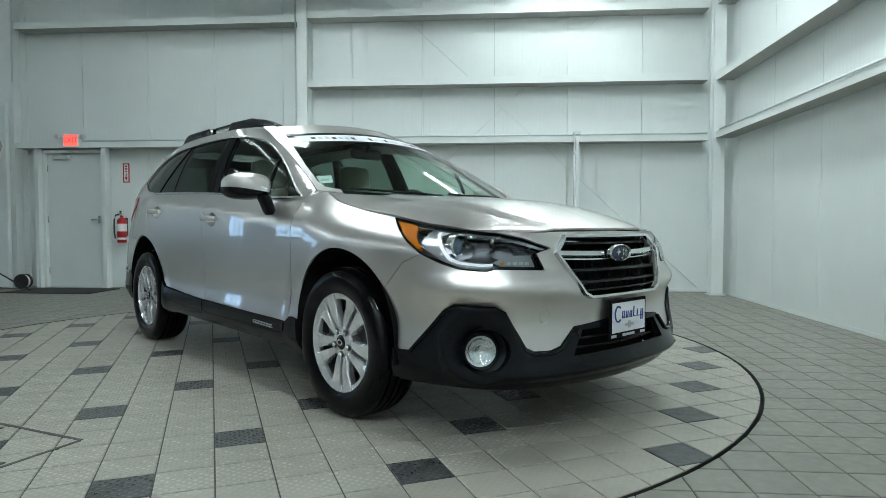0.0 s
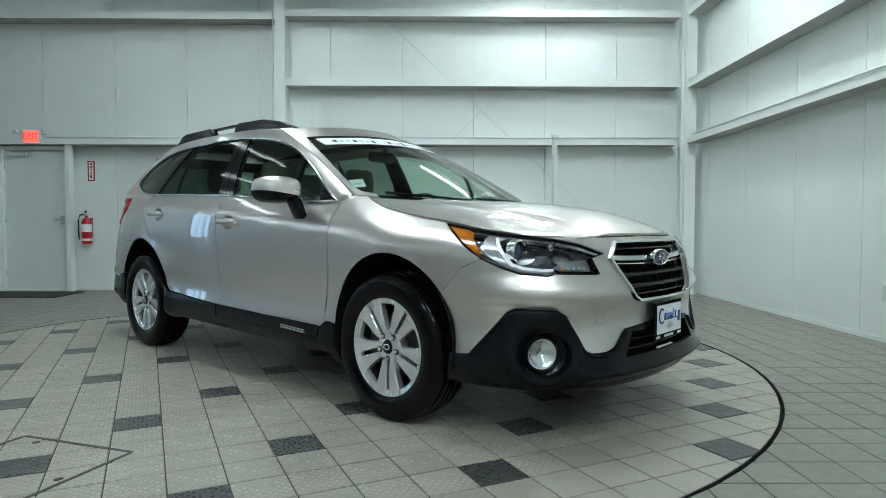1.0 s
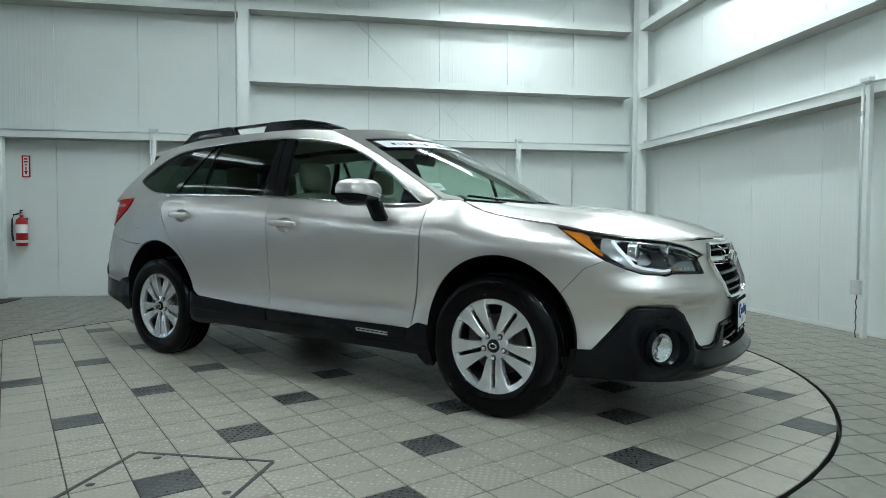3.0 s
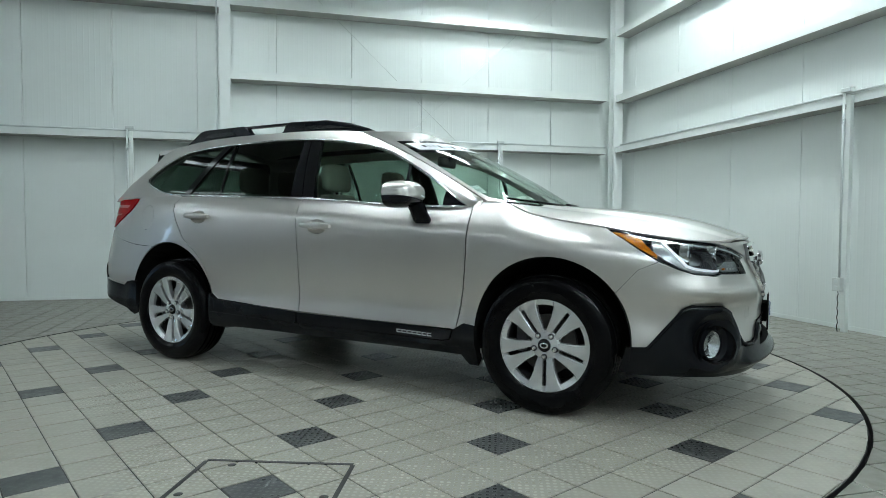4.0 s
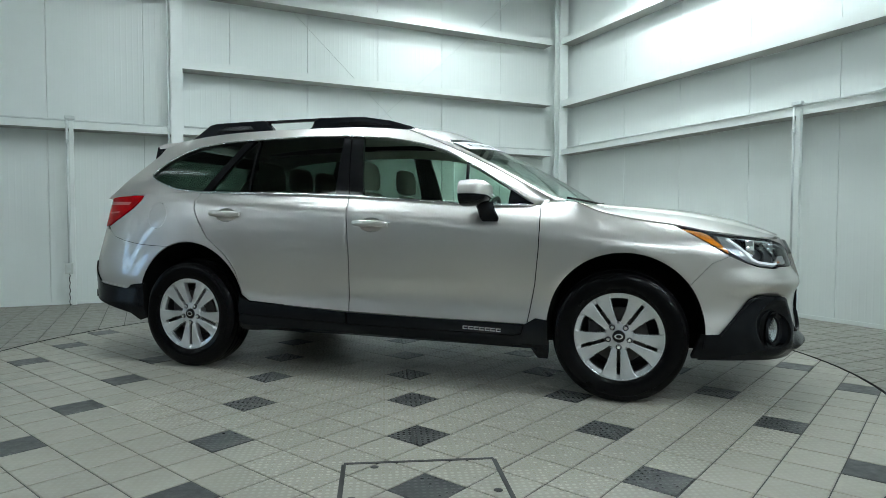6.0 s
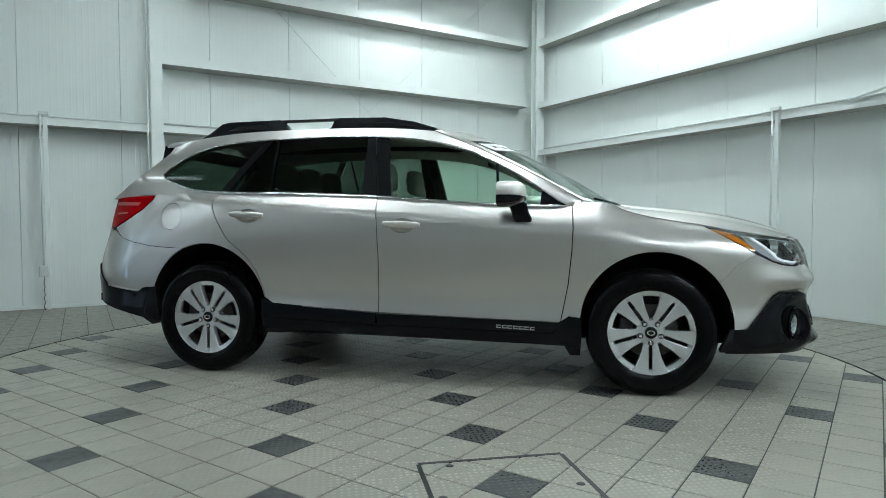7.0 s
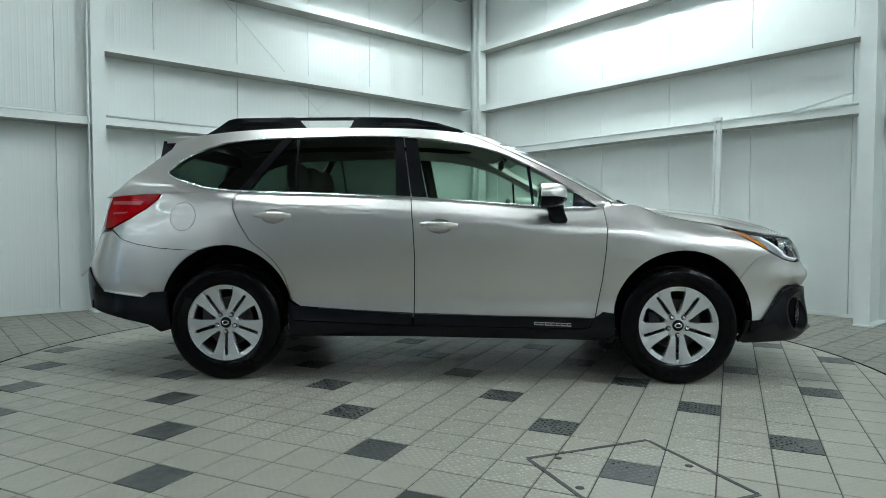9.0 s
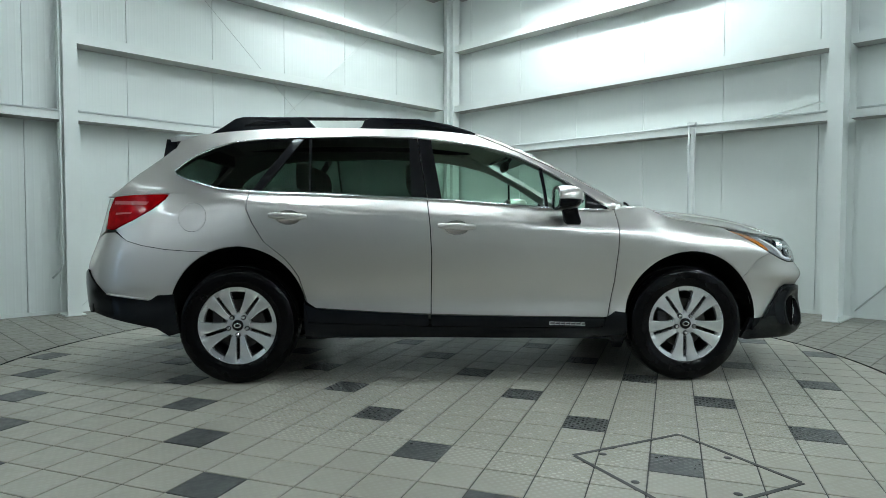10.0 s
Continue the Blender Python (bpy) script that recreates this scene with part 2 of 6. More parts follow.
M_tile = dotted_tile("stone_tile", (0.335, 0.316, 0.266), TILE / 5.5 / 1.41421, 0.05)
M_tile_dark = dotted_tile("slate_tile", (0.040, 0.042, 0.042), TILE / 5.5 / 1.41421, 0.12)
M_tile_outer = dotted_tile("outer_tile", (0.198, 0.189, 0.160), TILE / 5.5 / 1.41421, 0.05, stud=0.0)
M_grout = material("grout", (0.055, 0.055, 0.05), rough=0.8, vary=0.15, scale=5)
M_gap = material("dark_gap", (0.012, 0.012, 0.012), rough=0.7)
M_frame = material("hatch_steel", (0.05, 0.052, 0.05), rough=0.45, metal=0.6, vary=0.1, scale=15)
# tube powers differ only to balance the light of the unseen fittings
M_tube = emitter("lamp_light", (0.86, 1.0, 1.05), 90.0)
M_tube_east = emitter("east_lamp_light", (0.88, 1.0, 1.03), 96.0)
M_tube_low = emitter("low_lamp_light", (0.88, 1.0, 1.03), 62.0)
M_tube_half = emitter("half_lamp_light", (0.88, 1.0, 1.03), 12.0)
M_tube_mid = emitter("mid_lamp_light", (0.88, 1.0, 1.03), 46.0)
M_tube_far = emitter("hall_lamp_light", (0.87, 1.0, 1.06), 15.0)
M_tube_end = emitter("end_lamp_light", (0.87, 1.0, 1.06), 11.0)
M_tube_dim = emitter("dim_lamp_light", (0.87, 1.0, 1.04), 6.0)
M_daylight = emitter("daylight", (0.42, 0.68, 1.0), 3.6)
M_clear = bpy.data.materials.new("clear")
M_clear.use_nodes = True
M_clear.node_tree.nodes.remove(M_clear.node_tree.nodes["Principled BSDF"])
_t = M_clear.node_tree.nodes.new("ShaderNodeBsdfTransparent")
M_clear.node_tree.links.new(_t.outputs[0], M_clear.node_tree.nodes["Material Output"].inputs[0])

# ---- the hall ----
WY, WX = 6.08, 5.02            # faces of the back wall and of the side wall
WXL, WYB, HIGH = -28.0, -6.2, 5.4
JX, JY, PITCH = -0.05, 0.42, 1.005


def wall(name, label, m, length, joint0, height=HIGH, face=None):
    """A wall of upright steel panels; its own x runs along it and its face looks to -y."""
    root = thing(name, label, "wall", kind="structure", at=m)
    part("backing", box(-0.05, length + 0.05, 0.03, 0.18, 0, height), M_joint, root)
    edges = [0.0]
    x = joint0
    while x < length - 0.05:
        if x > 0.05:
            edges.append(x)
        x += PITCH
    edges.append(length)
    for a, b in zip(edges, edges[1:]):
        part("panel", box(a + 0.0025, b - 0.0025, 0.0, 0.04, 0.012, height, 0.003), face or M_panel, root)
    part("baseboard", box(0, length, -0.006, -0.001, 0.0, 0.04, 0.002), face or M_panel, root)
    return root


wall("wall_north", "white ribbed steel panel wall behind horizontal girts", pose(WXL, WY, 0), WX - WXL, (JX - WXL) % PITCH)
wall("wall_east", "white ribbed steel panel wall with girts and a column", pose(WX, WY, 0, 0, 0, -90), WY - WYB, (WY - JY) % PITCH)
# south and west are out of view; their grey steers bounce and reflections
wall("wall_south", "unseen panel wall, its grey set for bounce light", pose(WX, WYB, 0, 0, 0, 180), WX - WXL, 0.4, face=M_shade)
wall("wall_west", "unseen panel wall, its grey set for bounce light", pose(WXL, WYB, 0, 0, 0, 90), WY - WYB, 0.5, face=M_shade)
tagged(part("ceiling", box(WXL - 0.2, WX + 0.2, WYB - 0.2, WY + 0.2, HIGH + 0.002, HIGH + 0.15), M_deck), "grey steel deck ceiling", "ceiling", kind="structure")

GZ = [(2.035, 2.115), (2.775, 2.875), (3.735, 3.83), (4.6, 4.69)]
GY, GX = 5.83, 4.80            # front faces of the girts
COL = (-0.758, -0.625)


def girt(name, m, length, z0, z1, lip):
    """A cold-formed girt: shelf web with an upturned front flange; x runs along it, y goes to the wall."""
    bm = bmesh.new()
    add_box(bm, 0, length, 0, 0.004, z0, z1)
    # web coloured darker than the flange, for its shaded underside
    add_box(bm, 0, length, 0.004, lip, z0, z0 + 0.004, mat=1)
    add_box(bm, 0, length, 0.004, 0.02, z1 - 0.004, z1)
    root = tagged(part(name, bm, [M_steel, M_girt_shade]), "white cold-formed steel wall girt", "girt", "wall girts", "structure")
    root.matrix_basis = m
    return root


for (z0, z1), dz in zip(GZ, (0.0, 0.055, 0.035, 0.03)):
    girt("girt", pose(COL[1], GY, 0), 4.775 - COL[1], z0 + dz, z1 + dz, WY - GY - 0.002)
    if z0 < 2.2 or z0 > 3:
        girt("girt", pose(-4.93, GY, 0), COL[0] + 4.93, z0 - 0.01, z1 - 0.01, WY - GY - 0.002)
    girt("girt", pose(GX, 5.64, 0, 0, 0, -90), 5.64 - 0.215, z0, z1, WX - GX - 0.002)
    girt("girt", pose(GX, 0.082, 0, 0, 0, -90), 0.082 - WYB, z0, z1, WX - GX - 0.002)


def h_column(name, label, x0, x1, y0, y1, t=0.012, web_along="y"):
    bm = bmesh.new()
    if web_along == "y":
        add_box(bm, x0, x1, y0, y0 + t, 0, HIGH)
        add_box(bm, x0, x1, y1 - t, y1, 0, HIGH)
        c = (x0 + x1) / 2
        add_box(bm, c - 0.005, c + 0.005, y0 + t, y1 - t, 0, HIGH)
    else:
        add_box(bm, x0, x0 + t, y0, y1, 0, HIGH)
        add_box(bm, x1 - t, x1, y0, y1, 0, HIGH)
        c = (y0 + y1) / 2
        add_box(bm, x0 + t, x1 - t, c - 0.005, c + 0.005, 0, HIGH)
    root = thing(name, label, "column", "steel columns", "structure")
    part("steel_section", bm, M_steel, root)
    part("base_plate", box(x0 - 0.03, x1 + 0.03, y0 - 0.03, min(y1, 6.07), 0.001, 0.016, 0.003), M_steel, root)
    return root


h_column("column_1", "white wide-flange steel wall column", COL[0], COL[1], 5.80, WY - 0.004)
h_column("column_2", "white steel corner column", 4.77, 4.92, 5.62, 5.76)
h_column("column_3", "white deep steel frame column on the side wall", 4.50, WX - 0.004, 0.082, 0.215, web_along="x")
h_column("column_4", "white wide-flange steel wall column", -5.13, -4.93, 5.80, WY - 0.004)

# ---- floor ----
RC, RR = Vector((0.588, 1.742)), 2.975     # turntable centre and radius
floor = thing("floor", "grey stone-look tile floor with dark joints", "floor", kind="structure")
bm = bmesh.new()
N = 96
inner = [bm.verts.new((RC.x + (RR + 0.014) * math.cos(2 * math.pi * k / N), RC.y + (RR + 0.014) * math.sin(2 * math.pi * k / N), -0.004)) for k in range(N)]
outer = []
for k in range(N):
    a = 2 * math.pi * k / N
    dx, dy = math.cos(a), math.sin(a)
    s = min(((WX + 0.1 - RC.x) / dx) if dx > 1e-6 else 1e9, ((WXL - 0.1 - RC.x) / dx) if dx < -1e-6 else 1e9,
            ((WY + 0.1 - RC.y) / dy) if dy > 1e-6 else 1e9, ((WYB - 0.1 - RC.y) / dy) if dy < -1e-6 else 1e9)
    outer.append(bm.verts.new((RC.x + s * dx, RC.y + s * dy, -0.004)))
for k in range(N):
    bm.faces.new((inner[k], outer[k], outer[(k + 1) % N], inner[(k + 1) % N]))
part("grout_bed", bm, M_grout, floor)
bm = bmesh.new()
add_box(bm, WXL, WX, WYB, WY, -0.2, -0.06)
part("slab", bm, M_gap, floor)


def clip_poly(poly, inside, cut):
    """Clips a polygon of 2D points by a convex test, with cut() giving the crossing of an edge."""
    out = []
    for a, b in zip(poly, poly[1:] + poly[:1]):
        ia, ib = inside(a), inside(b)
        if ia:
            out.append(a)
        if ia != ib:
            out.append(cut(a, b))
    return out


def ring_cut(r, keep_in):
    def inside(p):
        return ((p - RC).length <= r) == keep_in

    def cut(a, b):
        lo, hi = a, b
        for _ in range(24):
            mid = (lo + hi) / 2
            if inside(mid) == inside(a):
                lo = mid
            else:
                hi = mid
        return (lo + hi) / 2
    return inside, cut


def tile_shape(poly, z=0.0, c=0.0035, low=0.012):
    """Top, chamfer and skirt of a tile from its outline (anticlockwise), as vertices and faces."""
    n = len(poly)
    cen = sum(poly, Vector((0, 0))) / n
    top = []
    for p in poly:
        d = cen - p
        top.append(p + d.normalized() * c * 1.4)
    vs = [(p.x, p.y, z) for p in top] + [(p.x, p.y, z - 0.0015) for p in poly] + [(p.x, p.y, z - low) for p in poly]
    fs = [tuple(range(n))]
    for a in (0, n):
        for k in range(n):
            fs.append((a + k, a + n + k, a + n + (k + 1) % n, a + (k + 1) % n))
    return vs, fs


def tile_mesh(name, tiles, mats):
    vs, fs, mi = [], [], []
    for (v, f), m in tiles:
        o = len(vs)
        vs += v
        fs += [tuple(i + o for i in q) for q in f]
        mi += [m] * len(f)
    me = bpy.data.meshes.new(name)
    me.from_pydata(vs, [], fs)
    for m in mats:
        me.materials.append(m)
    me.polygons.foreach_set("material_index", mi)
    me.update()
    return me


def square(x, y, g):
    return [Vector((x + g, y + g)), Vector((x + TILE - g, y + g)), Vector((x + TILE - g, y + TILE - g)), Vector((x + g, y + TILE - g))]

# ---- the car's surfaces: x forward, y to its left, z up, from the middle of the wheelbase on the ground ----
def spline(xs, ys):
    """A natural cubic through points; flat slopes carried on past the ends."""
    xs, ys = np.asarray(xs, float), np.asarray(ys, float)
    if xs[0] > xs[-1]:
        xs, ys = xs[::-1], ys[::-1]
    n = len(xs)
    h = np.diff(xs)
    a, r = np.eye(n), np.zeros(n)
    for i in range(1, n - 1):
        a[i, i - 1], a[i, i], a[i, i + 1] = h[i - 1], 2 * (h[i - 1] + h[i]), h[i]
        r[i] = 6 * ((ys[i + 1] - ys[i]) / h[i] - (ys[i] - ys[i - 1]) / h[i - 1])
    m = np.linalg.solve(a, r)
    xl, yl, ml, hl, k = xs.tolist(), ys.tolist(), m.tolist(), h.tolist(), n - 2

    def f(x):
        lo, hi = 0, k
        while lo < hi:
            mid = (lo + hi + 1) // 2
            if xl[mid] <= x:
                lo = mid
            else:
                hi = mid - 1
        i = lo
        x = min(max(x, xl[0]), xl[-1])
        u, w = xl[i + 1] - x, x - xl[i]
        return ((ml[i] * u ** 3 + ml[i + 1] * w ** 3) / (6 * hl[i]) + (yl[i] / hl[i] - ml[i] * hl[i] / 6) * u
                + (yl[i + 1] / hl[i] - ml[i + 1] * hl[i] / 6) * w)
    return f


def steps(xs, ys):
    xs, ys = list(xs), list(ys)
    return lambda x: float(np.interp(x, xs, ys))


# plan outline at the widest height, from the nose round the right side to the tail
OX = (2.370, 2.357, 2.32, 2.25, 2.13, 1.965, 1.80, 1.60, 1.37, 1.10, 0.85, 0.40, 0.0, -0.50, -1.0, -1.37, -1.70, -1.92, -2.11, -2.26, -2.385, -2.455, -2.485)
OY = (0.0, -0.24, -0.44, -0.62, -0.76, -0.842, -0.885, -0.908, -0.918, -0.912, -0.902, -0.905, -0.910, -0.914, -0.918, -0.922, -0.910, -0.888, -0.848, -0.775, -0.63, -0.40, 0.0)
OS = np.concatenate(([0.0], np.cumsum(np.hypot(np.diff(OX), np.diff(OY)))))
SEND = float(OS[-1])
out_x, out_y = spline(OS, OX), spline(OS, OY)
_ss = np.linspace(0, SEND, 1201)
_xx = [out_x(s) for s in _ss]


def s_of_x(x):
    """How far round the outline the side reaches x."""
    return float(np.interp(-x, [-v for v in _xx], _ss))


# top line of the sides: window sill, then the bonnet's edge, then the lip over the grille
TOPX = (-2.40, -2.2, -2.05, -1.80, -1.50, -1.30, -0.80, -0.25, 0.30, 0.80, 0.95, 1.05, 1.12, 1.17, 1.22, 1.30, 1.40, 1.52, 1.67, 1.844, 2.0, 2.10, 2.20, 2.30, 2.370)
TOPZ = (1.12, 1.13, 1.14, 1.15, 1.155, 1.150, 1.135, 1.115, 1.078, 1.052, 1.060, 1.073, 1.076, 1.057, 1.033, 1.008, 0.987, 0.967, 0.945, 0.914, 0.896, 0.884, 0.879, 0.882, 0.884)
TOPI = (0.10, 0.10, 0.10, 0.095, 0.09, 0.085, 0.080, 0.080, 0.080, 0.088, 0.101, 0.114, 0.122, 0.122, 0.122, 0.125, 0.131, 0.137, 0.142, 0.150, 0.150, 0.140, 0.125, 0.112, 0.11)
top_z, top_i = spline(TOPX, TOPZ), spline(TOPX, TOPI)
side_in = spline((0.15, 0.22, 0.30, 0.36, 0.42, 0.50, 0.60, 0.72, 0.82, 0.90, 0.96, 1.02, 1.10, 1.20), (0.14, 0.075, 0.030, 0.013, 0.014, 0.025, 0.018, 0.007, 0.001, 0.0, 0.003, 0.008, 0.022, 0.045))
nose_in = spline((0.15, 0.20, 0.25, 0.30, 0.38, 0.44, 0.50, 0.56, 0.60, 0.64, 0.68, 0.72, 0.78, 0.84, 0.88, 0.95), (0.22, 0.10, 0.03, 0.004, 0.011, 0.024, 0.031, 0.025, 0.018, 0.017, 0.029, 0.042, 0.061, 0.086, 0.108, 0.16))
tail_in = spline((0.20, 0.30, 0.40, 0.50, 0.65, 0.72, 0.80, 0.90, 1.0, 1.12, 1.2), (0.20, 0.10, 0.03, 0.005, 0.0, 0.012, 0.045, 0.085, 0.115, 0.145, 0.17))
WHEELS = ((1.3725, 0.355), (-1.3725, 0.355))
shoulder = steps((-1.7, -1.3, -0.9, -0.25, 0.4, 0.9, 1.05, 1.12, 1.17, 1.22, 1.30, 1.40, 1.52, 1.67, 1.844), (0.045, 0.052, 0.068, 0.100, 0.110, 0.122, 0.151, 0.161, 0.147, 0.129, 0.112, 0.103, 0.093, 0.083, 0.075))


def side(s, z):
    """A point of the car's right side and ends: s round the plan outline, z height."""
    x, y = out_x(s), out_y(s)
    e = 0.002
    tx, ty = out_x(s + e) - out_x(s - e), out_y(s + e) - out_y(s - e)
    ln = math.hypot(tx, ty)
    nx, ny = -ty / ln, tx / ln
    wf, wr, ws = max(nx, 0) ** 2, max(-nx, 0) ** 2, ny * ny
    low = ws * side_in(z) + wf * nose_in(z) + wr * tail_in(z)
    zt = top_z(x)
    # the rear quarter leans in towards the tail
    lean = 0.155 * max(0.0, min(1.0, (-1.30 - x) / 0.60))
    low += ws * lean * max(0.0, z - 0.58)
    if ws > 0.02 and z > zt - 0.30:
        deep = 0.17 + 0.03 * max(0.0, min(1.0, (x - 0.72) / 0.35, (1.80 - x) / 0.35))
        soft = max(0.0, (z - zt + deep) / deep) ** (2.3 + 0.9 * max(0.0, min(1.0, (x - 0.85) / 0.3)))
        # the doors have a flat shoulder over a crease that fades out on the wing and the rear quarter
        cd = shoulder(x)
        u = z - zt + cd
        w = 0.016 + 0.044 * max(0.0, min(1.0, (x - 0.55) / 0.55))
        hard = (0.0 if u < -w else (u + w) ** 2 / (4 * w) if u < w else u) / cd
        keep = max(0.0, min(1.0, (1.95 - x) / 0.50, (x + 1.75) / 0.40))
        keep = keep * keep * (3 - 2 * keep)
        low += ws * (top_i(x) - side_in(zt) - lean * max(0.0, zt - 0.58)) * (soft + (hard - soft) * keep)
    if ws > 0.3:
        for wx, wz in WHEELS:
            r = math.hypot(x - wx, (z - wz))
            if z > 0.3:
                low -= 0.005 * math.exp(-((r - 0.450) / 0.06) ** 2) * ws
    return (x - nx * low, y - ny * low, z)


# glasshouse: screen edges, cant rail and roof
H_E, B_E = (0.08, -0.615, 1.540), (1.000, -0.772, 1.085)
RX = (-1.98, -1.85, -1.65, -1.43, -1.0, -0.5, -0.1, 0.08)
rail_z = spline(RX, (1.482, 1.510, 1.538, 1.560, 1.578, 1.576, 1.560, 1.540))
rail_y = spline(RX, (-0.535, -0.55, -0.575, -0.595, -0.612, -0.618, -0.618, -0.615))
crown_z = spline((-1.98, -1.85, -1.65, -1.43, -1.0, -0.5, -0.1, 0.24), (1.530, 1.560, 1.592, 1.611, 1.627, 1.625, 1.611, 1.587))


def screen(u, v):
    """Windscreen: u -1..1 across (right to left), v 0 at the roof, 1 at the cowl."""
    a = 1 - u * u
    hx, hy, hz = H_E[0] + 0.16 * a, -H_E[1] * u, H_E[2] + 0.047 * a
    bx, by, bz = B_E[0] + 0.26 * a, -B_E[1] * u, B_E[2] - 0.03 * a
    k = 4 * v * (1 - v)
    return (hx + (bx - hx) * v + 0.018 * k * a, hy + (by - hy) * v, hz + (bz - hz) * v + (0.024 + 0.006 * a) * k)


def rail_edge(x):
    """The cant rail's edge at x, on the right side: (y, z)."""
    if x <= H_E[0]:
        return rail_y(x), rail_z(x)
    lo, hi = 0.0, 1.0
    for _ in range(22):
        m = (lo + hi) / 2
        if screen(-1, m)[0] < x:
            lo = m
        else:
            hi = m
    p = screen(-1, lo)
    return p[1], p[2]


def upper(x, t):
    """The glasshouse's right flank: t 0 at the window sill, 1 at the cant rail."""
    b = side(s_of_x(x), top_z(x))
    ry, rz = rail_edge(x)
    k = 4 * t * (1 - t)
    return (x, b[1] + (ry - b[1]) * t - 0.022 * k, b[2] + (rz - b[2]) * t)


def upper_xz(x, z):
    zb = top_z(x)
    rz = rail_edge(x)[1]
    t = (z - zb) / max(rz - zb, 0.01)
    return upper(x, min(max(t, -0.05), 1.0))


def roof(x, u):
    a = 1 - abs(u) ** 2.6
    xx = x
    if x > -0.1:
        xx = x + 0.16 * (1 - u * u) * (x + 0.1) / (H_E[0] + 0.1)
    ry, rz = rail_y(min(x, H_E[0])), rail_z(min(x, H_E[0]))
    zc = crown_z(xx)
    if x > -0.1:
        kk = (x + 0.1) / (H_E[0] + 0.1)
        zc = (1 - kk) * zc + kk * (H_E[2] + 0.047)
        a = (1 - kk) * a + kk * (1 - u * u)
    return (xx, -ry * u, rz + (zc - rz) * a)


edge_x = spline((0, 0.15, 0.35, 0.55, 0.75, 0.9, 1.0), (1.152, 1.265, 1.445, 1.66, 1.89, 2.07, 2.20))
bon_cx = spline((0, 0.25, 0.5, 0.75, 0.9, 1.0), (1.265, 1.52, 1.79, 2.05, 2.192, 2.264))
bon_cz = spline((0, 0.25, 0.5, 0.75, 0.9, 1.0), (1.062, 1.054, 1.028, 0.974, 0.925, 0.892))


def bonnet(v, u):
    """Bonnet: v 0 at the cowl, 1 at the nose; u -1..1 across."""
    xe = edge_x(v)
    e = side(s_of_x(xe), top_z(xe))
    w = abs(u)
    a = 1 - w ** 2.2
    k = min(max((0.66 - w) / 0.12, 0.0), 1.0)
    crease = 0.013 * k * k * (3 - 2 * k) * (1 - 0.4 * v) - 0.010 * (1 - w)
    return (e[0] + (bon_cx(v) - e[0]) * (1 - u * u), -e[1] * u, e[2] + 0.004 + (bon_cz(v) - e[2]) * a + crease)



def side_m(s, z):
    """The right side carried on round the nose to the left (s below 0)."""
    if abs(s) < 0.003:
        p = side(0.003, z)
        return (p[0], p[1] * s / 0.003, p[2])
    s = max(min(s, SEND - 0.004), -SEND + 0.004)
    if s < 0:
        p = side(-s, z)
        return (p[0], -p[1], p[2])
    return side(s, z)


def inside_loop(loop, x, y):
    hit = False
    n = len(loop)
    for i in range(n):
        x0, y0 = loop[i]
        x1, y1 = loop[(i + 1) % n]
        if (y0 > y) != (y1 > y) and x < (x1 - x0) * (y - y0) / (y1 - y0) + x0:
            hit = not hit
    return hit


def densify(loop, step):
    out = []
    for (x0, y0), (x1, y1) in zip(loop, loop[1:] + loop[:1]):
        n = max(1, int(math.hypot(x1 - x0, y1 - y0) / step + 0.5))
        out += [(x0 + (x1 - x0) * k / n, y0 + (y1 - y0) * k / n) for k in range(n)]
    return out


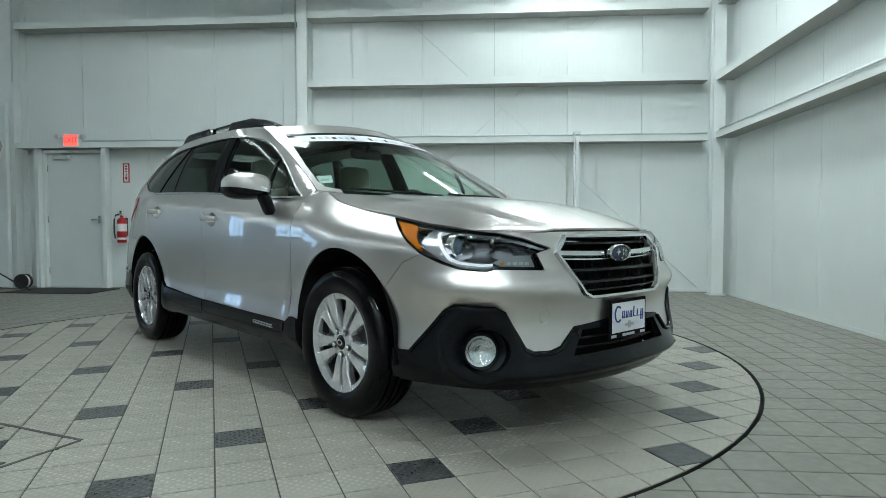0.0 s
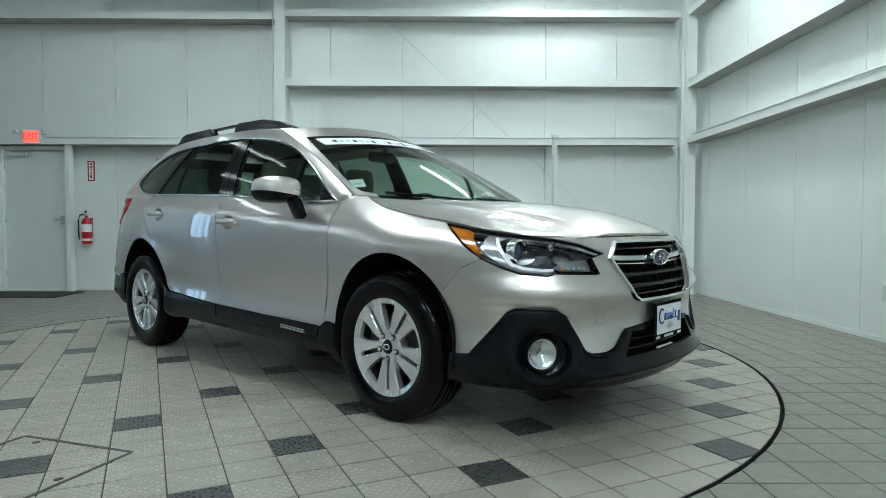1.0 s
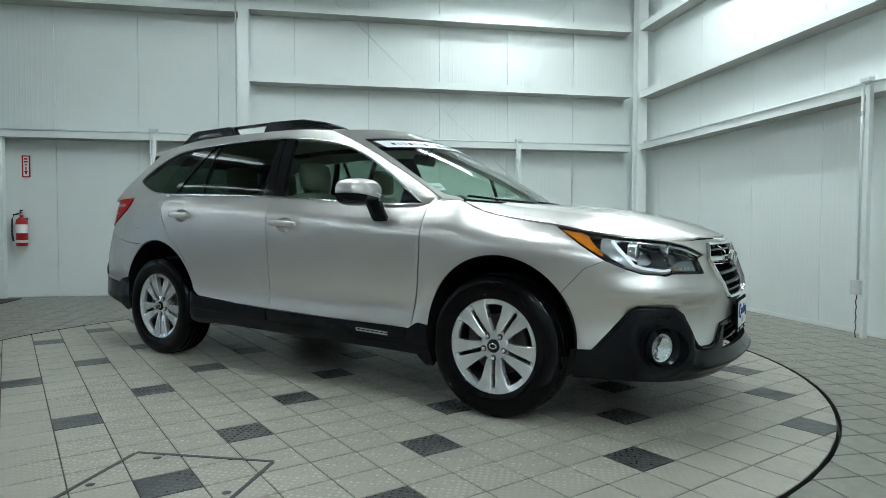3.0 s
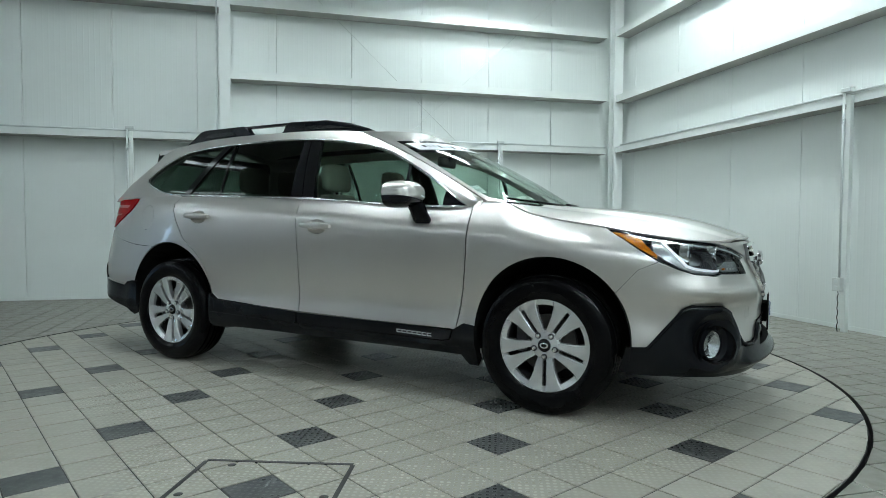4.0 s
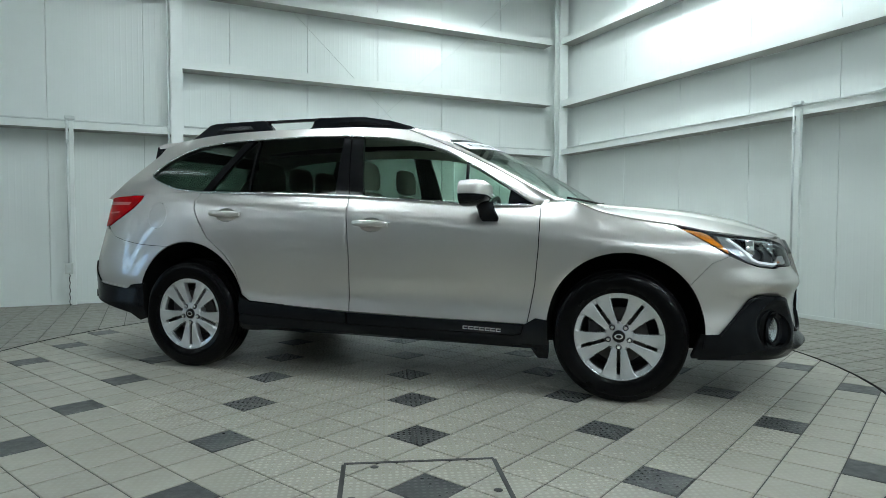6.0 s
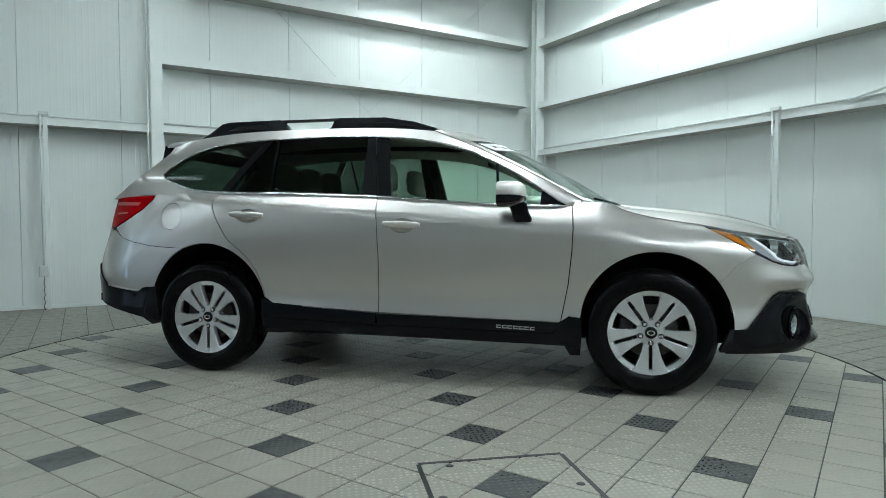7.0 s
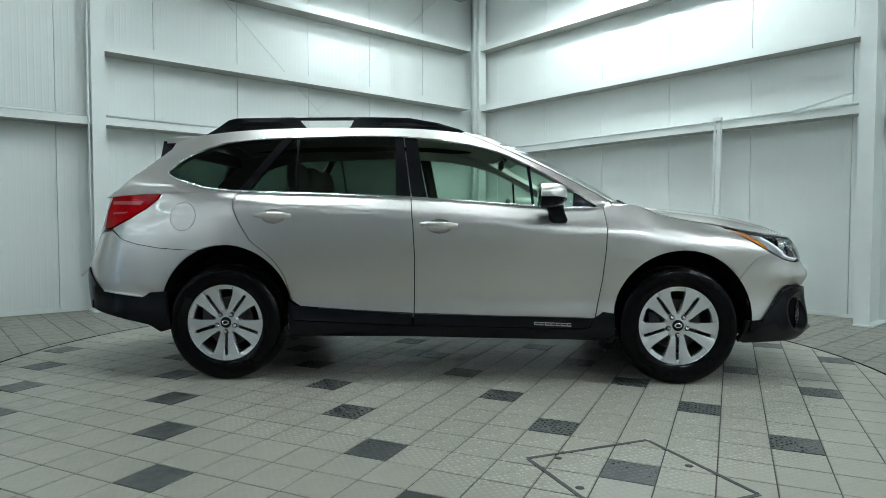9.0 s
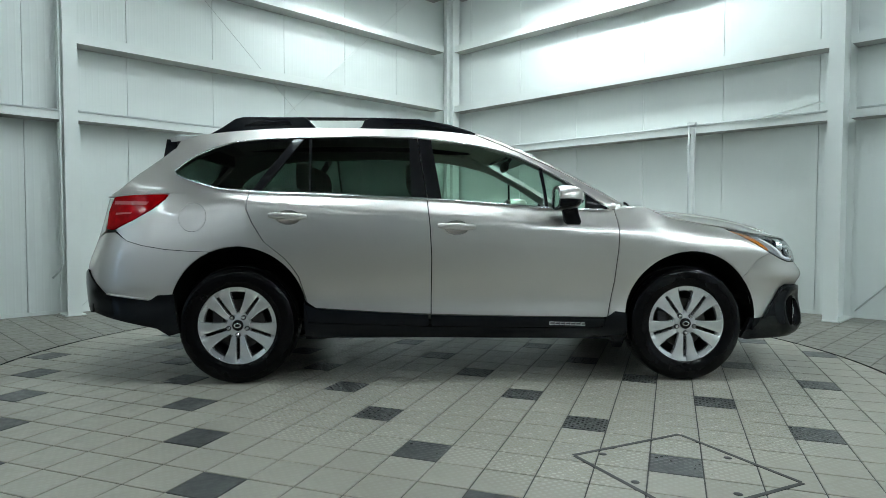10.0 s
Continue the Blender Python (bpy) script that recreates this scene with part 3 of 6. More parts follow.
def skin(name, surf, loops, step, mats, parent, off=0.0, thick=0.012, mirror=False, label="", centre=(0, 0, 0.75), swell=None):
    """A panel cut out of a surface: outline and holes in the surface's own two measures, with its own thickness.
    mats: outer, and if given the inner side and edge."""
    loops = [densify([tuple(p) for p in lp], step) for lp in loops]
    pts, edges = [], []
    for lp in loops:
        o = len(pts)
        pts += lp
        edges += [(o + i, o + (i + 1) % len(lp)) for i in range(len(lp))]
    xs, ys = [p[0] for p in loops[0]], [p[1] for p in loops[0]]
    border = np.array(pts)
    gx = min(xs) + step * 0.5
    row = 0
    y = min(ys) + step * 0.5
    while y < max(ys):
        x = min(xs) + step * (0.5 if row % 2 else 1.0)
        while x < max(xs):
            if inside_loop(loops[0], x, y) and not any(inside_loop(h, x, y) for h in loops[1:]):
                if np.min(np.hypot(border[:, 0] - x, border[:, 1] - y)) > step * 0.55:
                    pts.append((x, y))
            x += step
        y += step
        row += 1
    vo, _, fo, _, _, _ = geometry.delaunay_2d_cdt([Vector(p) for p in pts], edges, [], 0, 1e-7)
    tris = []
    for f in fo:
        c = sum((vo[i] for i in f), Vector((0, 0))) / 3
        if inside_loop(loops[0], c.x, c.y) and not any(inside_loop(h, c.x, c.y) for h in loops[1:]):
            tris.append(tuple(f))
    cen = Vector(centre)
    outer, inner, nor = [], [], []
    h = 0.0015
    for v in vo:
        p = Vector(surf(v.x, v.y))
        da = Vector(surf(v.x + h, v.y)) - Vector(surf(v.x - h, v.y))
        db = Vector(surf(v.x, v.y + h)) - Vector(surf(v.x, v.y - h))
        n = da.cross(db)
        n = n.normalized() if n.length > 1e-12 else Vector((0, 0, 1))
        if n.dot(p - cen) < 0:
            n = -n
        o = off + (swell(v.x, v.y) if swell else 0)
        outer.append(p + n * o)
        inner.append(p + n * (o - thick))
        nor.append(n)
    count = {}
    good = []
    for t in tris:
        a, b, c = (outer[i] for i in t)
        if (b - a).cross(c - a).dot(nor[t[0]]) < 0:
            t = t[::-1]
        good.append(t)
        for i in range(3):
            e = (t[i], t[(i + 1) % 3])
            count[e] = count.get(e, 0) + 1
    rim = [e for e in count if (e[1], e[0]) not in count]
    if swell:
        nor = [Vector((0, 0, 0)) for _ in vo]
        for i, j, k in good:
            fn = (outer[j] - outer[i]).cross(outer[k] - outer[i])
            for q in (i, j, k):
                nor[q] += fn
        nor = [n.normalized() for n in nor]
    n0 = len(vo)
    verts = outer + inner
    norms = list(nor) + [-n for n in nor]
    faces = list(good) + [tuple(i + n0 for i in t[::-1]) for t in good]
    mi = [0] * len(good) + [min(1, len(mats) - 1)] * len(good)
    for a, b in rim:
        o = len(verts)
        verts += [outer[a], outer[b], inner[b], inner[a]]
        norms += [Vector((0, 0, 0))] * 4
        faces.append((o + 1, o, o + 3, o + 2))
        mi.append(min(2, len(mats) - 1))
    if mirror:
        verts = [Vector((v.x, -v.y, v.z)) for v in verts]
        norms = [Vector((v.x, -v.y, v.z)) for v in norms]
        faces = [f[::-1] for f in faces]
    me = bpy.data.meshes.new(name)
    me.from_pydata([tuple(v) for v in verts], [], faces)
    for m in mats:
        me.materials.append(m)
    me.polygons.foreach_set("material_index", mi)
    me.shade_smooth()
    me.update()
    me.normals_split_custom_set_from_vertices([tuple(n) for n in norms])
    ob = new(name, me)
    ob.parent = parent
    if label:
        ob["label"] = label
    return ob


def both(name, surf, loops, step, mats, parent, **k):
    return [skin(name, surf, loops, step, mats, parent, mirror=m, **k) for m in (False, True)]


def on_side(*pts):
    return [(s_of_x(x), z) for x, z in pts]


def arc(cx, cz, r, a0, a1, n=28):
    return [(cx + r * math.cos(radians(a0 + (a1 - a0) * k / n)), cz + r * math.sin(radians(a0 + (a1 - a0) * k / n))) for k in range(n + 1)]


def flipped(bm):
    """Mirrors a bmesh to the car's other side."""
    for v in bm.verts:
        v.co.y = -v.co.y
    bmesh.ops.reverse_faces(bm, faces=bm.faces[:])
    return bm


def pair(name, make, mats, parent, label="", smooth=True, angle=40):
    a = part(name, make(), mats, parent, label, smooth, angle)
    b = part(name, flipped(make()), mats, parent, label, smooth, angle)
    return a, b


def strip_along(points, r, sides=8, squash=1.0):
    bm = bmesh.new()
    add_tube(bm, points, r, sides)
    return bm


def slab(outline, depth, frame3, bevel=0.0, seg=2):
    """A plate from a 2D outline: frame3 = origin, right, up; thickened along right x up (towards the viewer)."""
    o, u, w = (Vector(v) for v in frame3)
    n = u.cross(w).normalized()
    bm = bmesh.new()
    lo = [bm.verts.new(o + u * a + w * b) for a, b in outline]
    hi = [bm.verts.new(o + u * a + w * b + n * depth) for a, b in outline]
    k = len(outline)
    top = bm.faces.new(hi)
    bm.faces.new(lo[::-1])
    for i in range(k):
        bm.faces.new((lo[i], lo[(i + 1) % k], hi[(i + 1) % k], hi[i]))
    bmesh.ops.recalc_face_normals(bm, faces=bm.faces[:])
    if bevel:
        es = [e for e in top.edges]
        bmesh.ops.bevel(bm, geom=es, offset=bevel, segments=seg, profile=0.5, affect="EDGES")
    return bm


def open_run(pts, step=0.05):
    out = []
    for (x0, y0), (x1, y1) in zip(pts, pts[1:]):
        n = max(1, int(math.hypot(x1 - x0, y1 - y0) / step))
        out += [(x0 + (x1 - x0) * k / n, y0 + (y1 - y0) * k / n) for k in range(n)]
    return out + [pts[-1]]


# ---- car materials ----
def car_paint():
    m = material("champagne_paint", (0.742, 0.706, 0.676), rough=0.26, metal=0.95, coat=1.0)
    nt = m.node_tree
    b = nt.nodes["Principled BSDF"]
    b.inputs["Coat Roughness"].default_value = 0.012
    b.inputs["Coat IOR"].default_value = 1.75
    co = nt.nodes.new("ShaderNodeTexCoord")
    b.inputs["Roughness"].default_value = 0.36
    big = nt.nodes.new("ShaderNodeTexNoise")
    big.inputs["Scale"].default_value = 2.5
    nt.links.new(co.outputs["Object"], big.inputs["Vector"])
    bp = nt.nodes.new("ShaderNodeBump")
    bp.inputs["Strength"].default_value = 0.05
    bp.inputs["Distance"].default_value = 0.004
    nt.links.new(big.outputs["Fac"], bp.inputs["Height"])
    nt.links.new(bp.outputs[0], b.inputs["Normal"])
    return m


M_paint = car_paint()
M_inner = material("inner_trim", (0.30, 0.285, 0.25), rough=0.75, vary=0.05, scale=10)
M_headliner = material("headliner", (0.68, 0.66, 0.60), rough=0.9, vary=0.04, scale=15)
M_clad = material("black_cladding", (0.006, 0.0070, 0.0088), rough=0.20, spec=0.18, vary=0.08, scale=12, rough_vary=0.012)
M_gloss = material("gloss_black", (0.008, 0.008, 0.009), rough=0.10, spec=0.32)
M_rubber = material("tyre_rubber", (0.0035, 0.0035, 0.004), rough=0.15, spec=0.13, vary=0.04, scale=14)
M_alloy = material("alloy", (0.78, 0.79, 0.805), rough=0.24, metal=0.72, vary=0.03, scale=20, coat=0.4)
M_alloy_dark = material("alloy_barrel", (0.035, 0.035, 0.038), rough=0.5, metal=0.5, vary=0.1)
M_iron = material("brake_iron", (0.07, 0.066, 0.062), rough=0.5, metal=0.6, vary=0.2, scale=20)
M_under = material("underbody", (0.006, 0.006, 0.006), rough=0.9, spec=0.1, vary=0.2)
M_glass = glassy("window_glass", (0.66, 0.80, 0.72))
M_privacy = glassy("privacy_glass", (0.19, 0.25, 0.215))
M_screen = glassy("windscreen_glass", (0.70, 0.83, 0.76))
M_lens = glassy("clear_lens", (0.93, 0.95, 0.96))
M_amber = material("amber_lens", (0.60, 0.17, 0.004), rough=0.15, coat=0.8, vary=0.1, scale=60)
M_redlens = material("red_lens", (0.48, 0.0010, 0.003), rough=0.06, spec=0.05, coat=0.25, vary=0.25, scale=25)
# pale red for the reflections painted on the tail lamps
M_glint = material("pale_red_glint", (0.75, 0.16, 0.17), rough=0.12, coat=1.0)
M_fog = material("fog_glass", (0.80, 0.82, 0.83), rough=0.14, metal=0.95, vary=0.15, scale=90, bump=0.4, bump_scale=75)
M_bowl = material("lamp_bowl", (0.30, 0.31, 0.32), rough=0.28, metal=0.85)
M_satin = material("satin_bar", (0.014, 0.0145, 0.015), rough=0.28, spec=0.35)
M_bezel = material("lamp_bezel_silver", (0.50, 0.51, 0.52), rough=0.30, metal=0.8)
M_drl = material("lamp_guide", (0.88, 0.91, 0.94), rough=0.18, coat=0.8)
M_drl.node_tree.nodes["Principled BSDF"].inputs["Emission Color"].default_value = (0.88, 0.95, 1.0, 1)
M_drl.node_tree.nodes["Principled BSDF"].inputs["Emission Strength"].default_value = 0.35
M_mask = material("lamp_mask_grey", (0.045, 0.047, 0.052), rough=0.25, metal=0.6)
M_projector = material("projector_glass", (0.03, 0.05, 0.10), rough=0.04, spec=0.9, coat=1.0)
M_reflector = material("reflector", (0.85, 0.86, 0.87), rough=0.10, metal=1.0, bump=0.5, bump_scale=90)
M_seat = material("seat_cloth", (0.34, 0.32, 0.275), rough=0.85, vary=0.06, scale=30, bump=0.3, bump_scale=300)
M_carpet = material("carpet", (0.22, 0.21, 0.18), rough=0.95, vary=0.1, scale=40)
M_dash = material("dash_plastic", (0.03, 0.03, 0.031), rough=0.6, vary=0.1, scale=20)
M_blue = material("blue_enamel", (0.035, 0.05, 0.10), rough=0.2, coat=0.6)
M_blue_ink = material("blue_ink", (0.03, 0.06, 0.22), rough=0.5)
M_paper = material("paper", (0.83, 0.85, 0.88), rough=0.6, vary=0.02)
M_silver_print = material("silver_print", (0.55, 0.57, 0.58), rough=0.4, metal=0.4)

# ---- the car ----
car = thing("car", "champagne silver estate car with black cladding, parked on the turntable", "car",
            at=pose(0.814, 1.744, 0.0, 0, 0, -42.8))
PAINT = [M_paint, M_inner, M_paint]
CLAD = [M_clad, M_under]
ST = 0.034
G = 0.003
FA, RA = (1.395, 0.395, 0.408), (-1.365, 0.42, 0.412)     # wheel arches: centre and radius


def top_line(x0, x1, n=20, dz=0.0):
    return on_side(*[(x0 + (x1 - x0) * k / n, top_z(x0 + (x1 - x0) * k / n) - dz) for k in range(n + 1)])


front_seam = [(0.880, 0.40), (0.921, 0.617), (0.941, 0.809), (0.946, 0.928), (0.941, 1.00), (0.935, 1.058)]
mid_seam = [(-0.206, 0.422), (-0.204, 0.60), (-0.202, 0.762), (-0.212, 0.95), (-0.229, 1.112)]
rear_seam = [(-0.953, 0.493), (-1.0, 0.647), (-1.045, 0.715), (-1.089, 0.765), (-1.145, 0.81), (-1.203, 0.857), (-1.274, 0.973), (-1.308, 1.05), (-1.312, 1.10), (-1.306, 1.147)]

# front wing
a_f = [p for p in arc(*FA, 36.35, 176)]
both("front_wing", side_m, [
    on_side(*[(x + G, z) for x, z in front_seam]) + top_line(0.945, 1.12, 8, 0.0005) + top_line(1.14, 1.66, 18, 0.003)
    + [(1.300, 0.934), (1.215, 0.886), (1.140, 0.838), (1.0585, 0.7892)] + [(1.1487, 0.7508)]
    + on_side(*a_f) + on_side((0.990, 0.424), (0.925, 0.433))], ST, PAINT, car, label="champagne silver wing")

# doors
def cup_loop(xc, zc, k=1.0):
    return on_side(*[(xc + 0.074 * k * math.cos(a), zc - 0.004 + 0.044 * k * math.sin(a)) for a in [2 * math.pi * i / 24 for i in range(24)]])


HANDLES = ((-0.052, 0.948), (-1.060, 1.008))
door_front = skin("front_door", side_m, [on_side(*[(x - G, z) for x, z in front_seam]) + top_line(0.90, -0.19, 24)
                                         + on_side(*[(x + G, z) for x, z in mid_seam[::-1]])
                                         + on_side((0.30, 0.408), (0.865, 0.397)), cup_loop(*HANDLES[0])], ST, PAINT, car)
door_rear = skin("rear_door", side_m, [on_side(*[(x - G, z) for x, z in mid_seam]) + top_line(-0.27, -1.27, 22)
                                       + on_side(*[(x + G, z) for x, z in rear_seam[::-1]])
                                       + on_side((-0.90, 0.460), (-0.55, 0.437)), cup_loop(*HANDLES[1])], ST, PAINT, car)
door_front_l = skin("front_door", side_m, [on_side(*[(x - G, z) for x, z in front_seam]) + top_line(0.90, -0.19, 24)
                                           + on_side(*[(x + G, z) for x, z in mid_seam[::-1]])
                                           + on_side((0.30, 0.408), (0.865, 0.397)), cup_loop(*HANDLES[0])], ST * 1.6, PAINT, car, mirror=True)
door_rear_l = skin("rear_door", side_m, [on_side(*[(x - G, z) for x, z in mid_seam]) + top_line(-0.27, -1.27, 22)
                                         + on_side(*[(x + G, z) for x, z in rear_seam[::-1]])
                                         + on_side((-0.90, 0.460), (-0.55, 0.437)), cup_loop(*HANDLES[1])], ST * 1.6, PAINT, car, mirror=True)

# rear quarter, with the fuel flap let in
lamp_low = [(-1.826, 1.112), (-1.91, 1.050), (-2.029, 0.985), (-2.158, 0.928)]
fuel = arc(-1.640, 1.004, 0.088, 0, 345, 23)
a_r = arc(*RA, 12, 113.5, 26)
quarter_loop = (on_side(*[(x - G, z) for x, z in rear_seam]) + top_line(-1.36, -1.80, 9) + on_side(*lamp_low)
                + on_side((-2.06, 0.862), (-1.95, 0.834), (-1.80, 0.812), (-1.66, 0.803)) + on_side(*a_r[::-1]))
both("rear_quarter", side_m, [quarter_loop, on_side(*fuel)], ST, PAINT, car)
skin("fuel_flap", side_m, [on_side(*[(-1.640 + (x + 1.640) * 0.972, 1.004 + (z - 1.004) * 0.972) for x, z in fuel])], 0.02, PAINT, car)
skin("fuel_flap", side_m, [on_side(*[(-1.640 + (x + 1.640) * 0.972, 1.004 + (z - 1.004) * 0.972) for x, z in fuel])], 0.03, PAINT, car, mirror=True)

# rear bumper and tailgate
RS = SEND
rb_top = on_side((-1.66, 0.799), (-1.80, 0.808), (-1.95, 0.830), (-2.06, 0.858), (-2.158, 0.912), (-2.25, 0.905))
rb = rb_top + [(RS - 0.35, 0.76), (RS - 0.005, 0.74), (RS - 0.005, 0.56), (RS - 0.30, 0.57)] + on_side((-2.352, 0.682), (-2.192, 0.534), (-1.898, 0.506), (-1.856, 0.535), (-1.752, 0.543)) + on_side(*arc(*RA, 163, 114, 12))
both("rear_bumper", side_m, [rb], ST, PAINT, car)
rc = on_side((-1.750, 0.540), (-1.856, 0.531), (-1.898, 0.502), (-2.192, 0.530), (-2.352, 0.678)) + [(RS - 0.30, 0.566), (RS - 0.005, 0.556), (RS - 0.005, 0.36), (RS - 0.40, 0.37)] + on_side((-2.312, 0.425), (-1.845, 0.338), (-1.782, 0.294), (-1.712, 0.314), (-1.735, 0.43))
both("rear_bumper_cladding", side_m, [rc], ST, CLAD, car, off=0.010, thick=0.03, label="textured black lower cladding")
tg = on_side((-2.262, 0.915)) + [(RS - 0.36, 0.765), (RS - 0.005, 0.745), (RS - 0.005, 1.125)] + on_side((-2.36, 1.125), (-2.26, 1.118))
both("tailgate", side_m, [tg], 0.05, PAINT, car)
tl = on_side((-1.815, 1.142), (-1.832, 1.117), (-1.912, 1.057), (-2.029, 0.992), (-2.160, 0.935), (-2.235, 0.928), (-2.255, 1.04), (-2.215, 1.127), (-2.05, 1.1385))
for o in both("tail_lamp", side_m, [tl], 0.022, [M_redlens], car, off=0.006, thick=0.03, label="glossy red tail lamp"):
    # two pale strips laid on the lens as its painted reflection streaks
    skin("glint_bar", side_m, [on_side((-1.93, 1.098), (-2.20, 1.104), (-2.20, 1.082), (-1.95, 1.078))], 0.03, [M_glint], o, off=0.0072, thick=0.003, mirror=o.name.endswith("001"))
    skin("glint_bar", side_m, [on_side((-2.04, 1.034), (-2.17, 1.030), (-2.17, 1.018), (-2.05, 1.024))], 0.03, [M_glint], o, off=0.0072, thick=0.003, mirror=o.name.endswith("001"))

# added bead of body paint that stands in for the bumper lip's highlight
for sgn in (1, -1):
    q = [Vector(side_m(s_of_x(x), z)) for x, z in ((-1.905, 0.510), (-1.98, 0.517), (-2.06, 0.525), (-2.13, 0.532), (-2.185, 0.538))]
    part("bumper_highlight_bead", strip_along([Vector((v.x, (v.y - 0.010) * sgn, v.z)) for v in q], 0.0065, 8), M_paint, car, "", True, 60)

# front bumper: painted part, lower cladding with the intake and lamp bays
right = [(0.0, 0.881), (0.35, 0.879), (0.55, 0.874), (0.702, 0.876), (0.640, 0.864), (0.574, 0.853), (0.510, 0.832), (0.440, 0.811), (0.525, 0.791), (0.493, 0.722),
         (0.728, 0.729), (0.769, 0.719), (0.892, 0.729), (0.964, 0.750), (1.056, 0.788), (1.147, 0.749)]
a_b = arc(*FA, 36, -3, 9)
right += on_side(*a_b) + [(1.09, 0.391), (0.95, 0.566), (0.905, 0.588), (0.728, 0.580), (0.681, 0.557), (0.597, 0.414), (0.558, 0.396), (0.485, 0.395), (0.430, 0.408), (0.344, 0.481), (0.081, 0.499), (0.0, 0.500)]
loop = right + [(-s, z) for s, z in right[::-1] if s > 0.001]
grille_hole = [(0.350, 0.859), (0.424, 0.790), (0.300, 0.620), (0.258, 0.601)]


def ledge(s, z):
    """The bumper's shelf: it swells out to a ridge and is cut back under it."""
    w = min(1.0, max(0.0, (abs(s) - 0.30) / 0.22)) * min(1.0, max(0.0, (1.16 - abs(s)) / 0.30))
    w = w * w * (3 - 2 * w)
    d = (z - 0.645) / (0.055 if z > 0.645 else 0.042)
    hollow = -0.003 * math.exp(-((z - 0.575) / 0.035) ** 2) - 0.006 * math.exp(-((z - 0.735) / 0.03) ** 2)
    return w * (0.022 * math.exp(-d * d) + hollow)


plug = [(0.505 + 0.026 * math.cos(a), 0.535 + 0.030 * math.sin(a)) for a in [2 * math.pi * k / 24 for k in range(24)]]
skin("front_bumper", side_m, [loop, grille_hole + [(-s, z) for s, z in grille_hole[::-1]], plug], ST * 0.5, PAINT, car, label="champagne silver front bumper", swell=ledge)
skin("bumper_plug", side_m, [[(0.505 + (a - 0.505) * 0.955, 0.535 + (b - 0.535) * 0.955) for a, b in plug]], 0.02, PAINT, car, swell=ledge)
low = [(0.0, 0.496), (0.081, 0.495), (0.344, 0.477), (0.430, 0.404), (0.485, 0.391), (0.558, 0.392), (0.600, 0.411), (0.685, 0.553), (0.728, 0.576), (0.905, 0.584), (0.947, 0.562), (1.09, 0.387), (1.198, 0.384)]
low += [(1.235, 0.255), (0.93, 0.262), (0.63, 0.274), (0.33, 0.270), (0.0, 0.268)]
loop = low + [(-s, z) for s, z in low[::-1] if s > 0.001]
mouth = [(0.0, 0.472), (0.30, 0.462), (0.372, 0.360), (0.0, 0.348)]
mouth_loop = mouth[1:3] + [(-s, z) for s, z in mouth[1:3][::-1]]
fog_loop = [(0.772 + 0.105 * math.cos(a), 0.401 + 0.088 * math.sin(a)) for a in [2 * math.pi * k / 28 for k in range(28)]]
skin("front_bumper_cladding", side_m, [loop, mouth_loop, fog_loop, [(-s, z) for s, z in fog_loop]], 0.016, CLAD, car, off=0.006, thick=0.03,
     label="textured black lower cladding", swell=lambda s, z: 0.018 * math.exp(-((math.hypot(abs(s) - 0.79, (z - 0.425) * 1.1) - 0.145) / 0.035) ** 2)
     + 0.030 * math.exp(-((z - 0.308) / 0.020) ** 2) * min(1.0, max(0.0, (0.70 - abs(s)) / 0.12)) + 0.006 * math.exp(-((z - 0.57) / 0.02) ** 2))
for sgn in (1, -1):
    edge = open_run([(1.105, 0.392), (0.950, 0.566), (0.905, 0.583), (0.728, 0.575), (0.684, 0.552), (0.600, 0.412), (0.558, 0.394), (0.485, 0.393), (0.430, 0.406), (0.348, 0.474)], 0.03)
    run = []
    for a, b in edge:
        q = Vector(side_m(a * sgn, b - 0.010))
        run.append(q + Vector((q.x - 1.5, q.y * 0.9, 0)).normalized() * 0.010)
    part("cladding_lip", strip_along(run, 0.0085, 8), M_clad, car, "", True, 60)
lip = [(0.0, 0.266), (0.33, 0.268), (0.63, 0.272), (0.93, 0.260), (1.20, 0.253), (1.20, 0.246), (0.9, 0.246), (0.5, 0.240), (0.0, 0.226)]
skin("chin_lip", side_m, [lip + [(-s, z) for s, z in lip[::-1] if s > 0.001]], 0.04, CLAD, car, off=0.004, thick=0.02)
for z in (0.385, 0.425):
    pts = [Vector(side_m(s, z)) - Vector((0.03, 0, 0)) for s in np.linspace(-0.36, 0.36, 19)]
    part("intake_bar", strip_along(pts, 0.008, 6), M_clad, car)
part("intake_backing", box(2.16, 2.20, -0.42, 0.42, 0.30, 0.52), M_under, car)

# sills
sl = on_side((-0.972, 0.490), (-0.960, 0.482), (-0.945, 0.374), (-0.85, 0.368), (-0.214, 0.346), (0.80, 0.332), (0.852, 0.341), (0.868, 0.394), (0.925, 0.429), (0.992, 0.420), (0.995, 0.30), (0.985, 0.205), (0.93, 0.205), (0.90, 0.262), (0.72, 0.266), (-0.25, 0.282), (-0.70, 0.291), (-0.857, 0.275), (-0.96, 0.275))
both("sill_cladding", side_m, [sl], 0.03, CLAD, car, off=0.012, thick=0.05, label="textured black sill cladding",
     swell=lambda s, z: 0.010 * math.exp(-((z - 0.318) / 0.022) ** 2))
dc_f = on_side((-0.208, 0.413), (0.862, 0.390), (0.846, 0.346), (0.80, 0.337), (-0.203, 0.351))
dc_r = on_side((-0.957, 0.478), (-0.90, 0.452), (-0.222, 0.413), (-0.218, 0.351), (-0.85, 0.373), (-0.941, 0.379))
